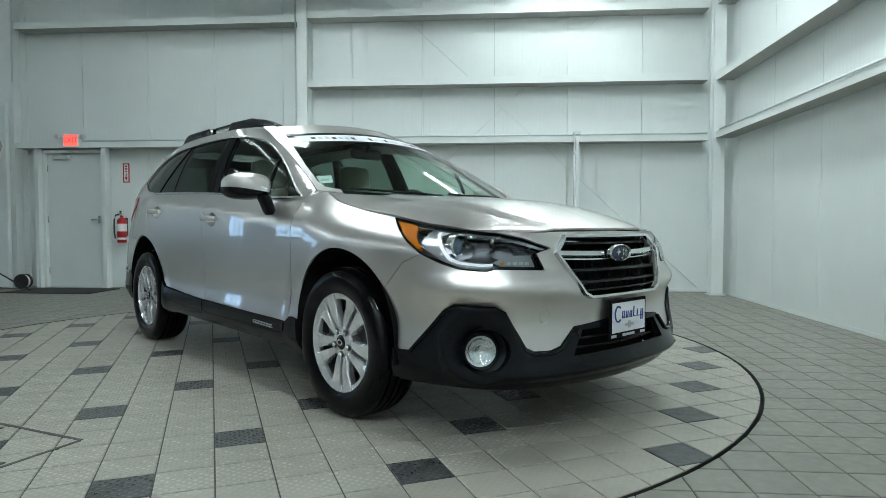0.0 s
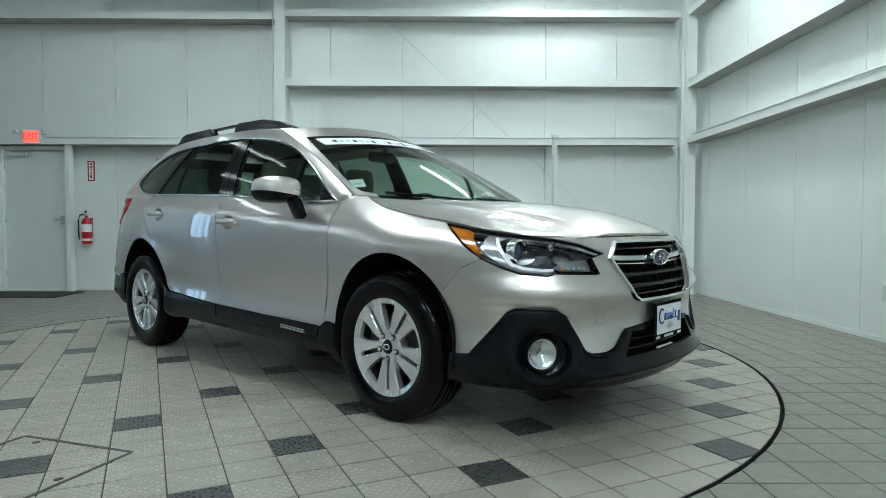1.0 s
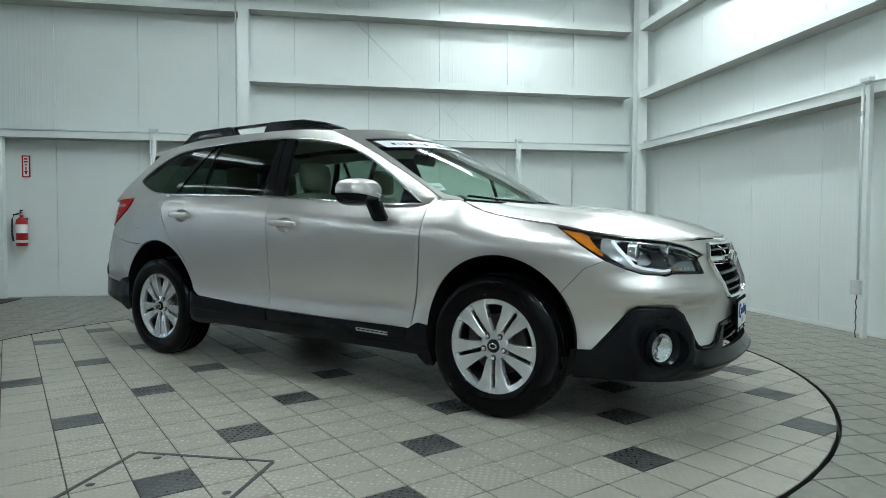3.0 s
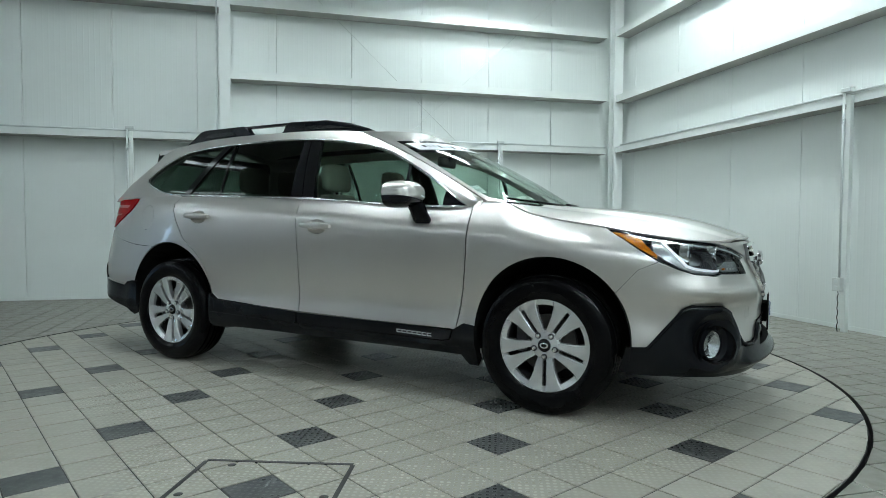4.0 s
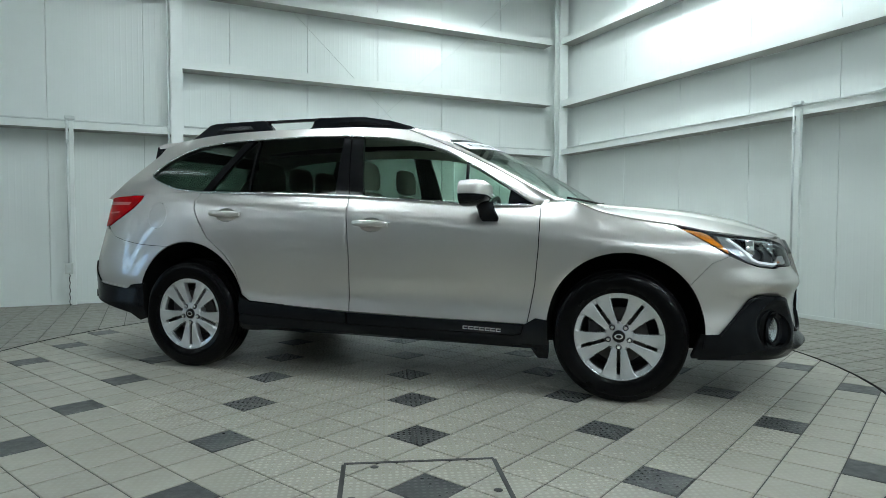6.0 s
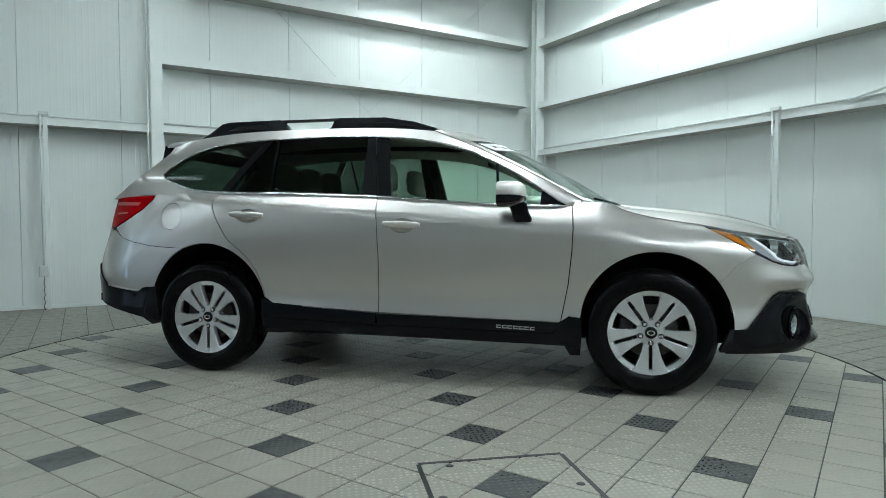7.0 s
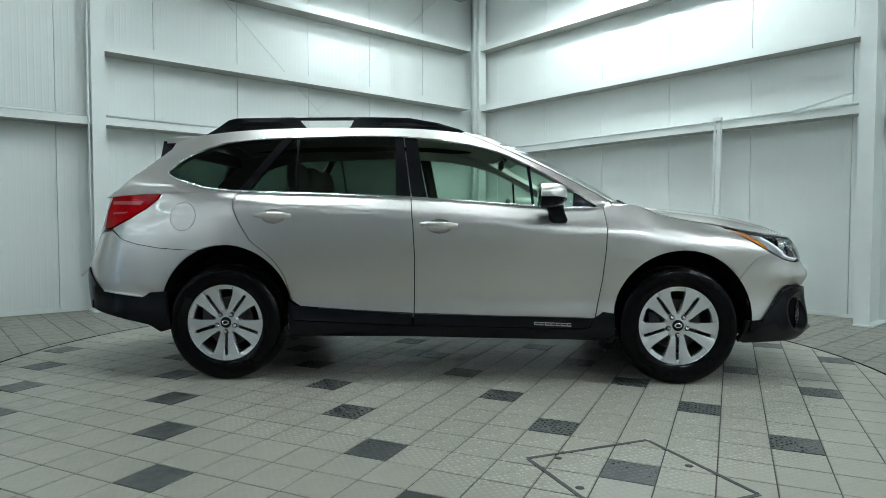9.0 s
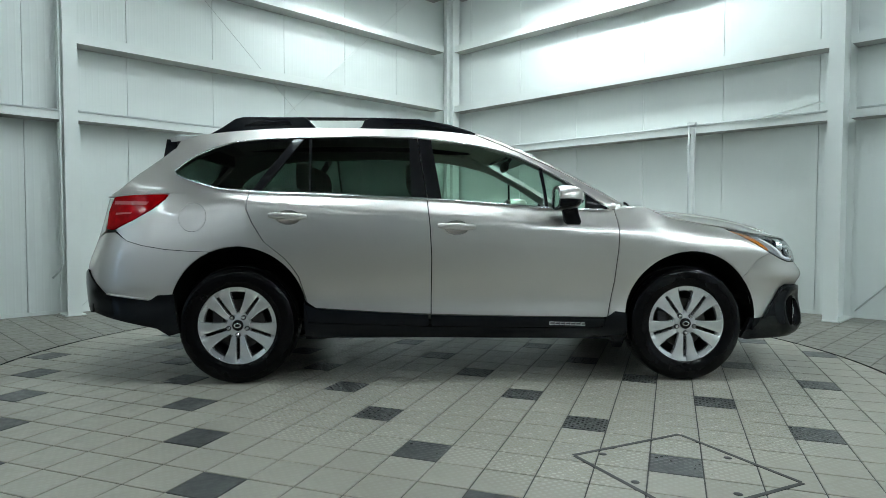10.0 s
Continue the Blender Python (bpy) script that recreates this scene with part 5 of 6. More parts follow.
# ---- headlamps ----
HL = [(1.296, 0.937), (1.131, 0.911), (0.968, 0.892), (0.850, 0.884), (0.714, 0.873), (0.577, 0.847), (0.447, 0.807), (0.529, 0.795), (0.497, 0.726), (0.610, 0.729), (0.728, 0.733), (0.769, 0.723), (0.892, 0.733), (0.964, 0.754), (1.055, 0.791), (1.136, 0.843), (1.215, 0.890)]
for m in (False, True):
    hl = skin("headlamp", side_m, [HL], 0.028, [M_lens, M_clear], car, off=0.001, thick=0.003, mirror=m, label="clear headlamp with projector and light guide")
    s = -1 if not m else 1
    skin("lamp_bowl", side_m, [HL], 0.028, [M_bowl], hl, off=-0.055, thick=0.004, mirror=m)
    skin("lamp_edge", side_m, [HL, [(a + (0.80 - a) * 0.005, b + (0.81 - b) * 0.013) for a, b in HL]], 0.03, [M_gloss], hl, off=0.0005, thick=0.03, mirror=m)
    skin("side_marker", side_m, [[(1.278, 0.928), (1.175, 0.912), (1.140, 0.900), (1.106, 0.862), (1.062, 0.820), (1.062, 0.803), (1.140, 0.849), (1.215, 0.895)]], 0.02, [M_amber], hl, off=-0.003, thick=0.02, mirror=m, label="amber side marker")
    guide = [(1.075, 0.896), (1.040, 0.893), (0.985, 0.838), (0.930, 0.775), (0.885, 0.757), (0.785, 0.745), (0.735, 0.750), (0.735, 0.741), (0.769, 0.731), (0.889, 0.740), (0.955, 0.760), (1.020, 0.800), (1.075, 0.845)]
    skin("lamp_bezel", side_m, [guide], 0.02, [M_bezel], hl, off=-0.018, thick=0.03, mirror=m, label="satin silver bezel")
    skin("light_guide", side_m, [[(1.030, 0.890), (1.014, 0.889), (0.972, 0.838), (0.920, 0.776), (0.880, 0.762), (0.785, 0.751), (0.735, 0.755), (0.735, 0.744), (0.785, 0.740), (0.884, 0.750), (0.930, 0.764), (0.986, 0.832)]], 0.02, [M_drl], hl, off=-0.012, thick=0.02, mirror=m, label="white light guide")
    skin("bezel_inner", side_m, [[(1.005, 0.884), (0.94, 0.876), (0.90, 0.872), (0.925, 0.83), (0.905, 0.785), (0.914, 0.779), (0.966, 0.840)]], 0.02, [M_gloss], hl, off=-0.026, thick=0.02, mirror=m)
    skin("brow", side_m, [[(1.18, 0.914), (1.02, 0.896), (0.93, 0.887), (0.80, 0.877), (0.70, 0.867), (0.575, 0.841), (0.47, 0.809), (0.50, 0.806), (0.60, 0.832), (0.70, 0.853), (0.80, 0.864), (0.93, 0.876), (1.00, 0.884), (1.16, 0.904)]], 0.02, [M_chrome], hl, off=-0.008, thick=0.02, mirror=m)
    skin("lamp_mask", side_m, [[(0.99, 0.876), (0.93, 0.868), (0.80, 0.856), (0.70, 0.845), (0.60, 0.824), (0.545, 0.808), (0.52, 0.735), (0.70, 0.737), (0.76, 0.760), (0.86, 0.768), (0.915, 0.785), (0.962, 0.838)],
                                  [(0.872 + 0.058 * math.cos(a), 0.818 + 0.044 * math.sin(a)) for a in [2 * math.pi * k / 24 for k in range(24)]],
                                  [(0.685 + 0.062 * math.cos(a), 0.806 + 0.032 * math.sin(a)) for a in [2 * math.pi * k / 24 for k in range(24)]]], 0.02, [M_mask], hl, off=-0.030, thick=0.015, mirror=m, label="dark metallic inner mask")
    skin("lamp_shelf", side_m, [[(0.735, 0.760), (0.70, 0.745), (0.53, 0.742), (0.545, 0.790), (0.66, 0.79)]], 0.02, [M_bowl], hl, off=-0.022, thick=0.03, mirror=m)
    for k in range(5):
        a = 0.562 + 0.030 * k
        skin("turn_led", side_m, [[(a, 0.750), (a + 0.018, 0.750), (a + 0.018, 0.760), (a, 0.760)]], 0.02, [M_bezel if k < 4 else M_amber], hl, off=-0.016, thick=0.006, mirror=m)

    def proj(sc, zc, r, name, mat, ring=True):
        p = Vector(side_m(sc, zc))
        q = p + Vector((-0.012, 0.02, 0))
        bm = bmesh.new()
        add_lathe(bm, [(r * 1.25, -0.03), (r * 1.28, 0.005), (r * 1.12, 0.010), (r * 1.02, 0.0)] if ring else [(r, -0.04), (r, 0.0)], 32, "x")
        for v in bm.verts:
            v.co += q
            v.co.x -= 0.03
        o = part(name + "_ring", flipped(bm) if m else bm, M_chrome, hl, "", True, 30)
        bm = bmesh.new()
        add_lathe(bm, [(0.0005, 0.012), (r * 0.4, 0.010), (r * 0.75, 0.002), (r, -0.012)], 32, "x")
        for v in bm.verts:
            v.co += q
            v.co.x -= 0.03
        part(name, flipped(bm) if m else bm, mat, hl, "", True, 60)
    proj(0.872, 0.820, 0.040, "projector", M_projector)
    bm = bmesh.new()
    add_lathe(bm, [(0.010, -0.05), (0.03, -0.04), (0.042, -0.010), (0.047, 0.012)], 24, "x")
    q = Vector(side_m(0.685, 0.815)) + Vector((-0.045, 0.02, 0))
    for v in bm.verts:
        v.co += q
    part("high_beam_reflector", flipped(bm) if m else bm, M_reflector, hl, "", True, 60)

    # fog lamp in its bay
    p = Vector(side_m(0.785, 0.400))
    ax = Vector((math.cos(radians(33)), -math.sin(radians(33)), 0.0))
    rot = ax.to_track_quat("X", "Z").to_matrix()

    def turned(profile, n, shift):
        bm = bmesh.new()
        add_lathe(bm, profile, n, "x")
        for v in bm.verts:
            v.co = rot @ v.co + p + ax * shift
        return flipped(bm) if m else bm
    fog = part("fog_lamp", turned([(0.0005, 0.004), (0.03, 0.002), (0.055, -0.008), (0.064, -0.020)], 40, 0.0), M_lens, car, "round clear fog lamp in a black bay", True, 60)
    part("fog_reflector", turned([(0.0005, -0.030), (0.010, -0.034), (0.012, -0.026), (0.022, -0.031), (0.024, -0.022), (0.035, -0.028), (0.037, -0.019), (0.048, -0.024), (0.050, -0.016), (0.063, -0.014)], 20, 0.0), M_fog, fog, "faceted bright reflector", False)
    part("fog_ring", turned([(0.064, -0.03), (0.065, -0.006), (0.071, -0.004), (0.080, -0.02), (0.101, -0.004)], 40, 0.0), M_clad, fog, "", True, 60)
    bm = bmesh.new()
    outer, inner = [], []
    for a, b in fog_loop:
        q = Vector(side_m(a, b)) + ax * 0.004
        d = q - p
        d -= ax * d.dot(ax)
        outer.append(bm.verts.new(q))
        inner.append(bm.verts.new(p + d.normalized() * 0.094 - ax * 0.030))
    for k in range(len(outer)):
        j = (k + 1) % len(outer)
        bm.faces.new((outer[k], outer[j], inner[j], inner[k]))
    bmesh.ops.recalc_face_normals(bm, faces=bm.faces[:])
    part("bay_wall", flipped(bm) if m else bm, M_clad, fog, "", True, 60)
    part("fog_backing", turned([(0.0005, -0.06), (0.11, -0.05), (0.112, -0.01)], 24, 0.0), M_under, fog)

# ---- grille ----
GR = [(0.0, 0.860), (0.350, 0.859), (0.424, 0.790), (0.300, 0.620), (0.258, 0.601), (0.0, 0.598)]
full = GR[1:5] + [(-s, z) for s, z in GR[1:5][::-1]]
grille = skin("grille", side_m, [full], 0.05, [M_under], car, off=-0.060, thick=0.01, label="black grille with chrome bars and surround")
ring = [Vector(side_m(s, z)) + Vector((0.008, 0, 0)) for s, z in densify(full, 0.05)]


def ribbon(pts, half_w, half_t, name, mat, parent):
    """A flat bar along a closed or open run of points on the nose."""
    bm = bmesh.new()
    rows = []
    n = len(pts)
    for i, q in enumerate(pts):
        d = (pts[min(i + 1, n - 1)] - pts[max(i - 1, 0)]).normalized()
        nrm = Vector((1, 0, 0.15)).normalized()
        w = d.cross(nrm).normalized()
        nn = w.cross(d).normalized()
        rows.append([bm.verts.new(q + w * half_w - nn * half_t), bm.verts.new(q + w * half_w * 0.6 + nn * half_t), bm.verts.new(q - w * half_w * 0.6 + nn * half_t), bm.verts.new(q - w * half_w - nn * half_t)])
    for r0, r1 in zip(rows, rows[1:]):
        for k in range(4):
            bm.faces.new((r0[k], r1[k], r1[(k + 1) % 4], r0[(k + 1) % 4]))
    bm.faces.new(rows[0])
    bm.faces.new(rows[-1][::-1])
    bmesh.ops.recalc_face_normals(bm, faces=bm.faces[:])
    return part(name, bm, mat, parent, "", True, 40)


ribbon(ring + ring[:2], 0.0095, 0.008, "grille_surround", M_chrome, grille)


def grille_half(z):
    return float(np.interp(z, [0.60, 0.62, 0.79, 0.858], [0.25, 0.30, 0.42, 0.345]))


for z, hw, mt, nm in ((0.826, 0.006, M_gloss, "grille_bar"), (0.790, 0.016, M_chrome, "wing_bar"), (0.764, 0.004, M_chrome, "wing_bar"), (0.712, 0.009, M_satin, "grille_bar"),
                      (0.662, 0.009, M_satin, "grille_bar"), (0.628, 0.006, M_gloss, "grille_bar")):
    w = grille_half(z) - 0.012
    bow = 0.008 if mt is M_chrome else 0.0
    pts = [Vector(side_m(s, z - bow * (1 - (s / w) ** 2))) - Vector((0.018 if hw < 0.012 else 0.008, 0, 0)) for s in np.linspace(-w, w, 21)]
    ribbon(pts, hw, 0.006, nm, mt, grille)
for k in range(-6, 7):
    s = k * 0.055
    zs = [z for z in (0.625, 0.75) if abs(s) < grille_half(z) - 0.01]
    if len(zs) == 2:
        a, b = Vector(side_m(s, zs[0])) - Vector((0.034, 0, 0)), Vector(side_m(s, zs[1])) - Vector((0.034, 0, 0))
        part("grille_mesh", strip_along([a, b], 0.005, 4), M_under, grille)
c = Vector(side_m(0.0, 0.782)) + Vector((0.012, 0, 0))
bm = bmesh.new()
add_lathe(bm, [(0.0005, 0.010), (0.040, 0.008), (0.052, 0.0)], 36, "x")
for v in bm.verts:
    v.co = Vector((v.co.x, v.co.y * 1.50, v.co.z * 0.66)) + c
badge = part("badge", bm, M_blue, grille, "blue oval badge with chrome rim", True, 50)
bm = bmesh.new()
add_lathe(bm, [(0.049, 0.006), (0.054, 0.011), (0.060, 0.006), (0.060, -0.01)], 36, "x")
for v in bm.verts:
    v.co = Vector((v.co.x, v.co.y * 1.50, v.co.z * 0.66)) + c
part("badge_rim", bm, M_chrome, badge, "", True, 50)
bm = bmesh.new()
for (dy, dz, r) in ((-0.026, 0.004, 0.018), (0.012, 0.014, 0.008), (0.032, 0.010, 0.007), (0.014, -0.006, 0.007), (0.034, -0.012, 0.007), (-0.002, -0.022, 0.007)):
    vs = []
    for k in range(8):
        rr = r if k % 2 == 0 else r * 0.35
        vs.append(bm.verts.new(c + Vector((0.0125, dy + rr * math.sin(k * math.pi / 4), dz + rr * math.cos(k * math.pi / 4)))))
    bm.faces.new(vs)
bmesh.ops.recalc_face_normals(bm, faces=bm.faces[:])
bmesh.ops.solidify(bm, geom=bm.faces[:], thickness=-0.002)
part("badge_mark", bm, M_chrome, badge)

# ---- dealer plate on the nose ----
px = side_m(0.0, 0.49)[0] + 0.030
plate = part("plate_holder", add_box(bmesh.new(), px - 0.009, px, -0.150, 0.150, 0.405, 0.578, 0.003), M_under, car, "black plate frame with a white dealer insert")
part("plate_bracket", add_box(bmesh.new(), px - 0.075, px - 0.0095, -0.09, 0.09, 0.44, 0.54, 0.004), M_under, plate)
part("plate_insert", add_box(bmesh.new(), px + 0.0005, px + 0.0035, -0.136, 0.136, 0.432, 0.564, 0.002), M_paper, plate, "white dealer insert")
bow = [Vector((px + 0.0045, -0.092 + 0.026 * math.cos(radians(a)), 0.514 + 0.034 * math.sin(radians(a)))) for a in range(50, 311, 20)]
part("plate_mark", strip_along(bow, 0.0042, 6), M_blue_ink, plate)
for k in range(6):
    y, up, down = -0.058 + 0.031 * k, (0.526, 0.524, 0.524, 0.540, 0.526, 0.524)[k], (0.494, 0.494, 0.494, 0.494, 0.494, 0.474)[k]
    for dy in (0.0, 0.0135):
        if dy and k in (3, 4):
            continue
        part("plate_mark", strip_along([(px + 0.0045, y + dy - 0.002, down), (px + 0.0045, y + dy + 0.002, up)], 0.0032, 6), M_blue_ink, plate)
    part("plate_mark", strip_along([(px + 0.0045, y - 0.004, 0.4945), (px + 0.0045, y + 0.020, 0.4945)], 0.0022, 6), M_blue_ink, plate)
bm = bmesh.new()
add_box(bm, px + 0.004, px + 0.005, -0.035, 0.035, 0.455, 0.468)
add_box(bm, px + 0.004, px + 0.005, -0.012, 0.012, 0.446, 0.478)
part("plate_mark", bm, M_silver_print, plate)
for y0, y1 in ((-0.05, 0.05), (-0.14, -0.10), (0.10, 0.14)):
    part("plate_mark", box(px + 0.0005, px + 0.0015, y0, y1, 0.412, 0.424), M_silver_print, plate)


# ---- mirrors ----
def shell(rows_spec, n=20):
    """A closed rounded body from cross-sections: (centre, half a, half b, axis a, axis b)."""
    bm = bmesh.new()
    rings = []
    for cpos, ha, hb, ua, ub in rows_spec:
        cpos, ua, ub = Vector(cpos), Vector(ua), Vector(ub)
        rg = []
        for k in range(n):
            a = 2 * math.pi * k / n
            ca, sa = math.cos(a), math.sin(a)
            e = 0.72
            rg.append(bm.verts.new(cpos + ua * ha * math.copysign(abs(ca) ** e, ca) + ub * hb * math.copysign(abs(sa) ** e, sa)))
        rings.append(rg)
    for r0, r1 in zip(rings, rings[1:]):
        for k in range(n):
            bm.faces.new((r0[k], r0[(k + 1) % n], r1[(k + 1) % n], r1[k]))
    bm.faces.new(rings[0][::-1])
    bm.faces.new(rings[-1])
    bmesh.ops.recalc_face_normals(bm, faces=bm.faces[:])
    return bm


def split_shell(z_cut, above):
    bm = shell([((0.690, -0.960, 1.128), 0.002, 0.002, (0, 1, 0), (0, 0, 1)), ((0.685, -0.965, 1.128), 0.075, 0.040, (0, 1, 0), (0, 0, 1)), ((0.66, -0.97, 1.126), 0.105, 0.062, (0, 1, 0), (0, 0, 1)),
                ((0.62, -0.975, 1.124), 0.120, 0.072, (0, 1, 0), (0, 0, 1)), ((0.57, -0.975, 1.122), 0.124, 0.074, (0, 1, 0), (0, 0, 1)), ((0.535, -0.975, 1.121), 0.121, 0.071, (0, 1, 0), (0, 0, 1)), ((0.540, -0.975, 1.121), 0.108, 0.060, (0, 1, 0), (0, 0, 1))], 28)
    geom = bm.verts[:] + bm.edges[:] + bm.faces[:]
    bmesh.ops.bisect_plane(bm, geom=geom, plane_co=(0, -0.975, z_cut), plane_no=(0, 0.12, 1), clear_inner=above, clear_outer=not above)
    return bm


for m in (False, True):
    f = flipped if m else (lambda b: b)
    mir = part("door_mirror", f(split_shell(1.101, True)), M_paint, car, "silver capped door mirror", True, 40)
    part("mirror_base", f(split_shell(1.100, False)), M_clad, mir, "", True, 40)
    part("mirror_stalk", f(shell([((0.63, -0.90, 1.075), 0.055, 0.030, (1, 0, 0), (0, 1, 0)), ((0.645, -0.885, 1.03), 0.050, 0.030, (1, 0, 0), (0, 1, 0)), ((0.66, -0.875, 0.985), 0.055, 0.024, (1, 0, 0), (0, 1, 0)), ((0.665, -0.872, 0.965), 0.045, 0.016, (1, 0, 0), (0, 1, 0))], 16)), M_clad, mir, "", True, 40)
    part("turn_light", f(slab([(-0.095, -0.008), (-0.05, 0.010), (0.03, 0.010), (0.03, 0.001), (-0.06, -0.002), (-0.10, -0.014)], 0.004, ((0.671, -1.00, 1.118), (-0.26, -0.965, 0), (0, 0, 1)), 0.001, 1)), M_drl, mir)
    part("mirror_glass", f(slab([(0.10 * math.cos(a), 0.055 * math.sin(a)) for a in [2 * math.pi * k / 24 for k in range(24)]], 0.003, ((0.5345, -0.975, 1.121), (0, 1, 0), (0, 0, 1)), 0)), M_chrome, mir)


# ---- door handles ----
def handle(xc, zc, parent, m):
    s0 = s_of_x(xc)
    p = Vector(side_m(s0, zc))
    f = flipped if m else (lambda b: b)
    rows = []
    for k in range(9):
        t = -1 + k / 4
        out = 0.038 - 0.020 * t ** 4
        hh = 0.0195 - 0.007 * t ** 4
        rows.append(((p.x + 0.112 * t, p.y - out, zc + 0.004 - 0.004 * t), 0.011, hh, (0, 1, 0), (0, 0, 1)))
    h = part("door_handle", f(shell(rows, 12)), M_paint, parent, "body-coloured pull handle", True, 50)
    bm = bmesh.new()
    n = 20
    rings = []
    for rr, dep in ((1.06, 0.008), (1.0, 0.003), (0.95, 0.030), (0.84, 0.060), (0.4, 0.074)):
        ring_pts = []
        for k in range(n):
            a = 2 * math.pi * k / n
            xx, zz = xc + 0.074 * rr * math.cos(a), zc - 0.004 + 0.044 * rr * math.sin(a)
            q = side_m(s_of_x(xx), zz)
            ring_pts.append(bm.verts.new((q[0], q[1] + dep, q[2])))
        rings.append(ring_pts)
    for r0, r1 in zip(rings, rings[1:]):
        for k in range(n):
            bm.faces.new((r0[k], r0[(k + 1) % n], r1[(k + 1) % n], r1[k]))
    bm.faces.new(rings[-1])
    part("handle_cup", f(bm), M_paint, h, "", True, 60)


handle(*HANDLES[0], door_front, False)
handle(*HANDLES[1], door_rear, False)
handle(*HANDLES[0], door_front_l, True)
handle(*HANDLES[1], door_rear_l, True)

# model script on the sill, as plain hollow bars
for k in range(7):
    a, b = 0.516 + 0.0322 * k, 0.543 + 0.0322 * k
    z = 0.3735 - 0.0011 * k
    for x0, x1, z0, z1 in ((a, b, z, z - 0.0042), (a, b, z - 0.0128, z - 0.017), (a, a + 0.005, z - 0.0042, z - 0.0128)):
        both("sill_mark", side_m, [on_side((x0, z0), (x1, z0), (x1, z1), (x0, z1))], 0.02, [M_silver_print], car, off=0.0205, thick=0.004)

# ---- wipers, papers on the screen ----
for (w0, v0, w1, v1) in ((-0.10, 0.985, -0.56, 0.962), (0.42, 0.985, -0.05, 0.968)):
    pts = [Vector(scr(w0 + (w1 - w0) * k / 8, v0 + (v1 - v0) * k / 8)) + Vector((0.008, 0, 0.010)) for k in range(9)]
    part("wiper_blade", strip_along(pts, 0.007, 6), M_gloss, car)
skin("screen_banner", scr, [[(-0.585, 0.226), (-0.3, 0.212), (0.0, 0.207), (0.3, 0.212), (0.585, 0.226), (0.575, 0.335), (0.3, 0.318), (0.0, 0.312), (-0.3, 0.318), (-0.575, 0.335)]], 0.05, [M_paper], car, off=0.001, thick=0.001, label="white dealer banner", centre=(-0.3, 0, 0.6))
for k in range(22):
    if k in (7, 8, 15):
        continue
    a = -0.50 + 0.044 * k
    lo = 0.014 * ((k * 7) % 5) / 5
    skin("banner_mark", scr, [[(a, 0.262 - lo), (a + 0.026, 0.261 - lo), (a + 0.022, 0.290), (a - 0.004, 0.291)]], 0.05, [M_silver_print if k % 3 else M_dash], car, off=0.0025, thick=0.001, centre=(-0.3, 0, 0.6))
skin("screen_paper", scr, [[(-0.655, 0.81), (-0.582, 0.79), (-0.600, 0.872), (-0.660, 0.893)]], 0.05, [M_paper], car, off=-0.009, thick=0.001, label="white paper notice behind the screen", centre=(-0.3, 0, 0.6))
skin("paper_mark", scr, [[(-0.642, 0.842), (-0.604, 0.834), (-0.608, 0.852), (-0.645, 0.860)]], 0.05, [M_silver_print], car, off=-0.0075, thick=0.001, centre=(-0.3, 0, 0.6))

# ---- cabin ----
part("cabin_floor", box(-1.0, 0.95, -0.70, 0.70, 0.362, 0.372), M_carpet, car)
bm = bmesh.new()
prof = [(0.98, 1.02), (0.75, 1.045), (0.55, 1.035), (0.48, 0.99), (0.50, 0.90), (0.62, 0.80), (0.70, 0.60), (0.97, 0.60)]
rows = [[bm.verts.new((x - 0.05 * (y / 0.7) ** 2, y, z)) for x, z in prof] for y in np.linspace(-0.74, 0.74, 9).tolist()]
for r0, r1 in zip(rows, rows[1:]):
    for k in range(len(prof)):
        bm.faces.new((r0[k], r1[k], r1[(k + 1) % len(prof)], r0[(k + 1) % len(prof)]))
bm.faces.new(rows[0][::-1])
bm.faces.new(rows[-1])
bmesh.ops.recalc_face_normals(bm, faces=bm.faces[:])
part("dashboard", bm, M_dash, car, "dark moulded dashboard", True, 40)
bm = bmesh.new()
rot = Euler((0, radians(-66), 0)).to_matrix()
ringpts = [rot @ Vector((0.185 * math.cos(2 * math.pi * k / 32), 0.185 * math.sin(2 * math.pi * k / 32), 0)) + Vector((0.36, 0.36, 0.98)) for k in range(33)]
add_tube(bm, ringpts, 0.016, 8, caps=False)
wheel_s = part("steering_wheel", bm, M_dash, car, "dark steering wheel", True, 60)
bm = bmesh.new()
for a in (0, 180, 270):
    e = rot @ Vector((0.18 * math.sin(radians(a)), 0.18 * math.cos(radians(a)), 0))
    add_tube(bm, [Vector((0.375, 0.36, 0.975)), Vector((0.36, 0.36, 0.98)) + e], 0.018, 6)
add_tube(bm, [(0.34, 0.36, 0.985), (0.62, 0.36, 0.90)], [0.07, 0.04], 12)
part("wheel_spokes", bm, M_dash, wheel_s, "", True, 60)


def seat(name, x, y, w):
    root = new(name)
    root.parent = car
    root["label"] = "beige cloth seat with headrest"
    root.matrix_basis = pose(x, y, 0)
    part("seat_cushion", add_box(bmesh.new(), -0.27, 0.27, -w, w, 0.50, 0.66, 0.05), M_seat, root, "", True, 40)
    bm = shell([((-0.20, 0, 0.60), 0.10, w, (1, 0, 0), (0, 1, 0)), ((-0.25, 0, 0.75), 0.085, w, (0.97, 0, 0.2), (0, 1, 0)), ((-0.31, 0, 0.95), 0.075, w * 0.96, (0.97, 0, 0.2), (0, 1, 0)), ((-0.36, 0, 1.10), 0.06, w * 0.82, (0.97, 0, 0.2), (0, 1, 0)), ((-0.375, 0, 1.155), 0.035, w * 0.7, (0.97, 0, 0.2), (0, 1, 0))], 24)
    part("seat_back", bm, M_seat, root, "", True, 50)
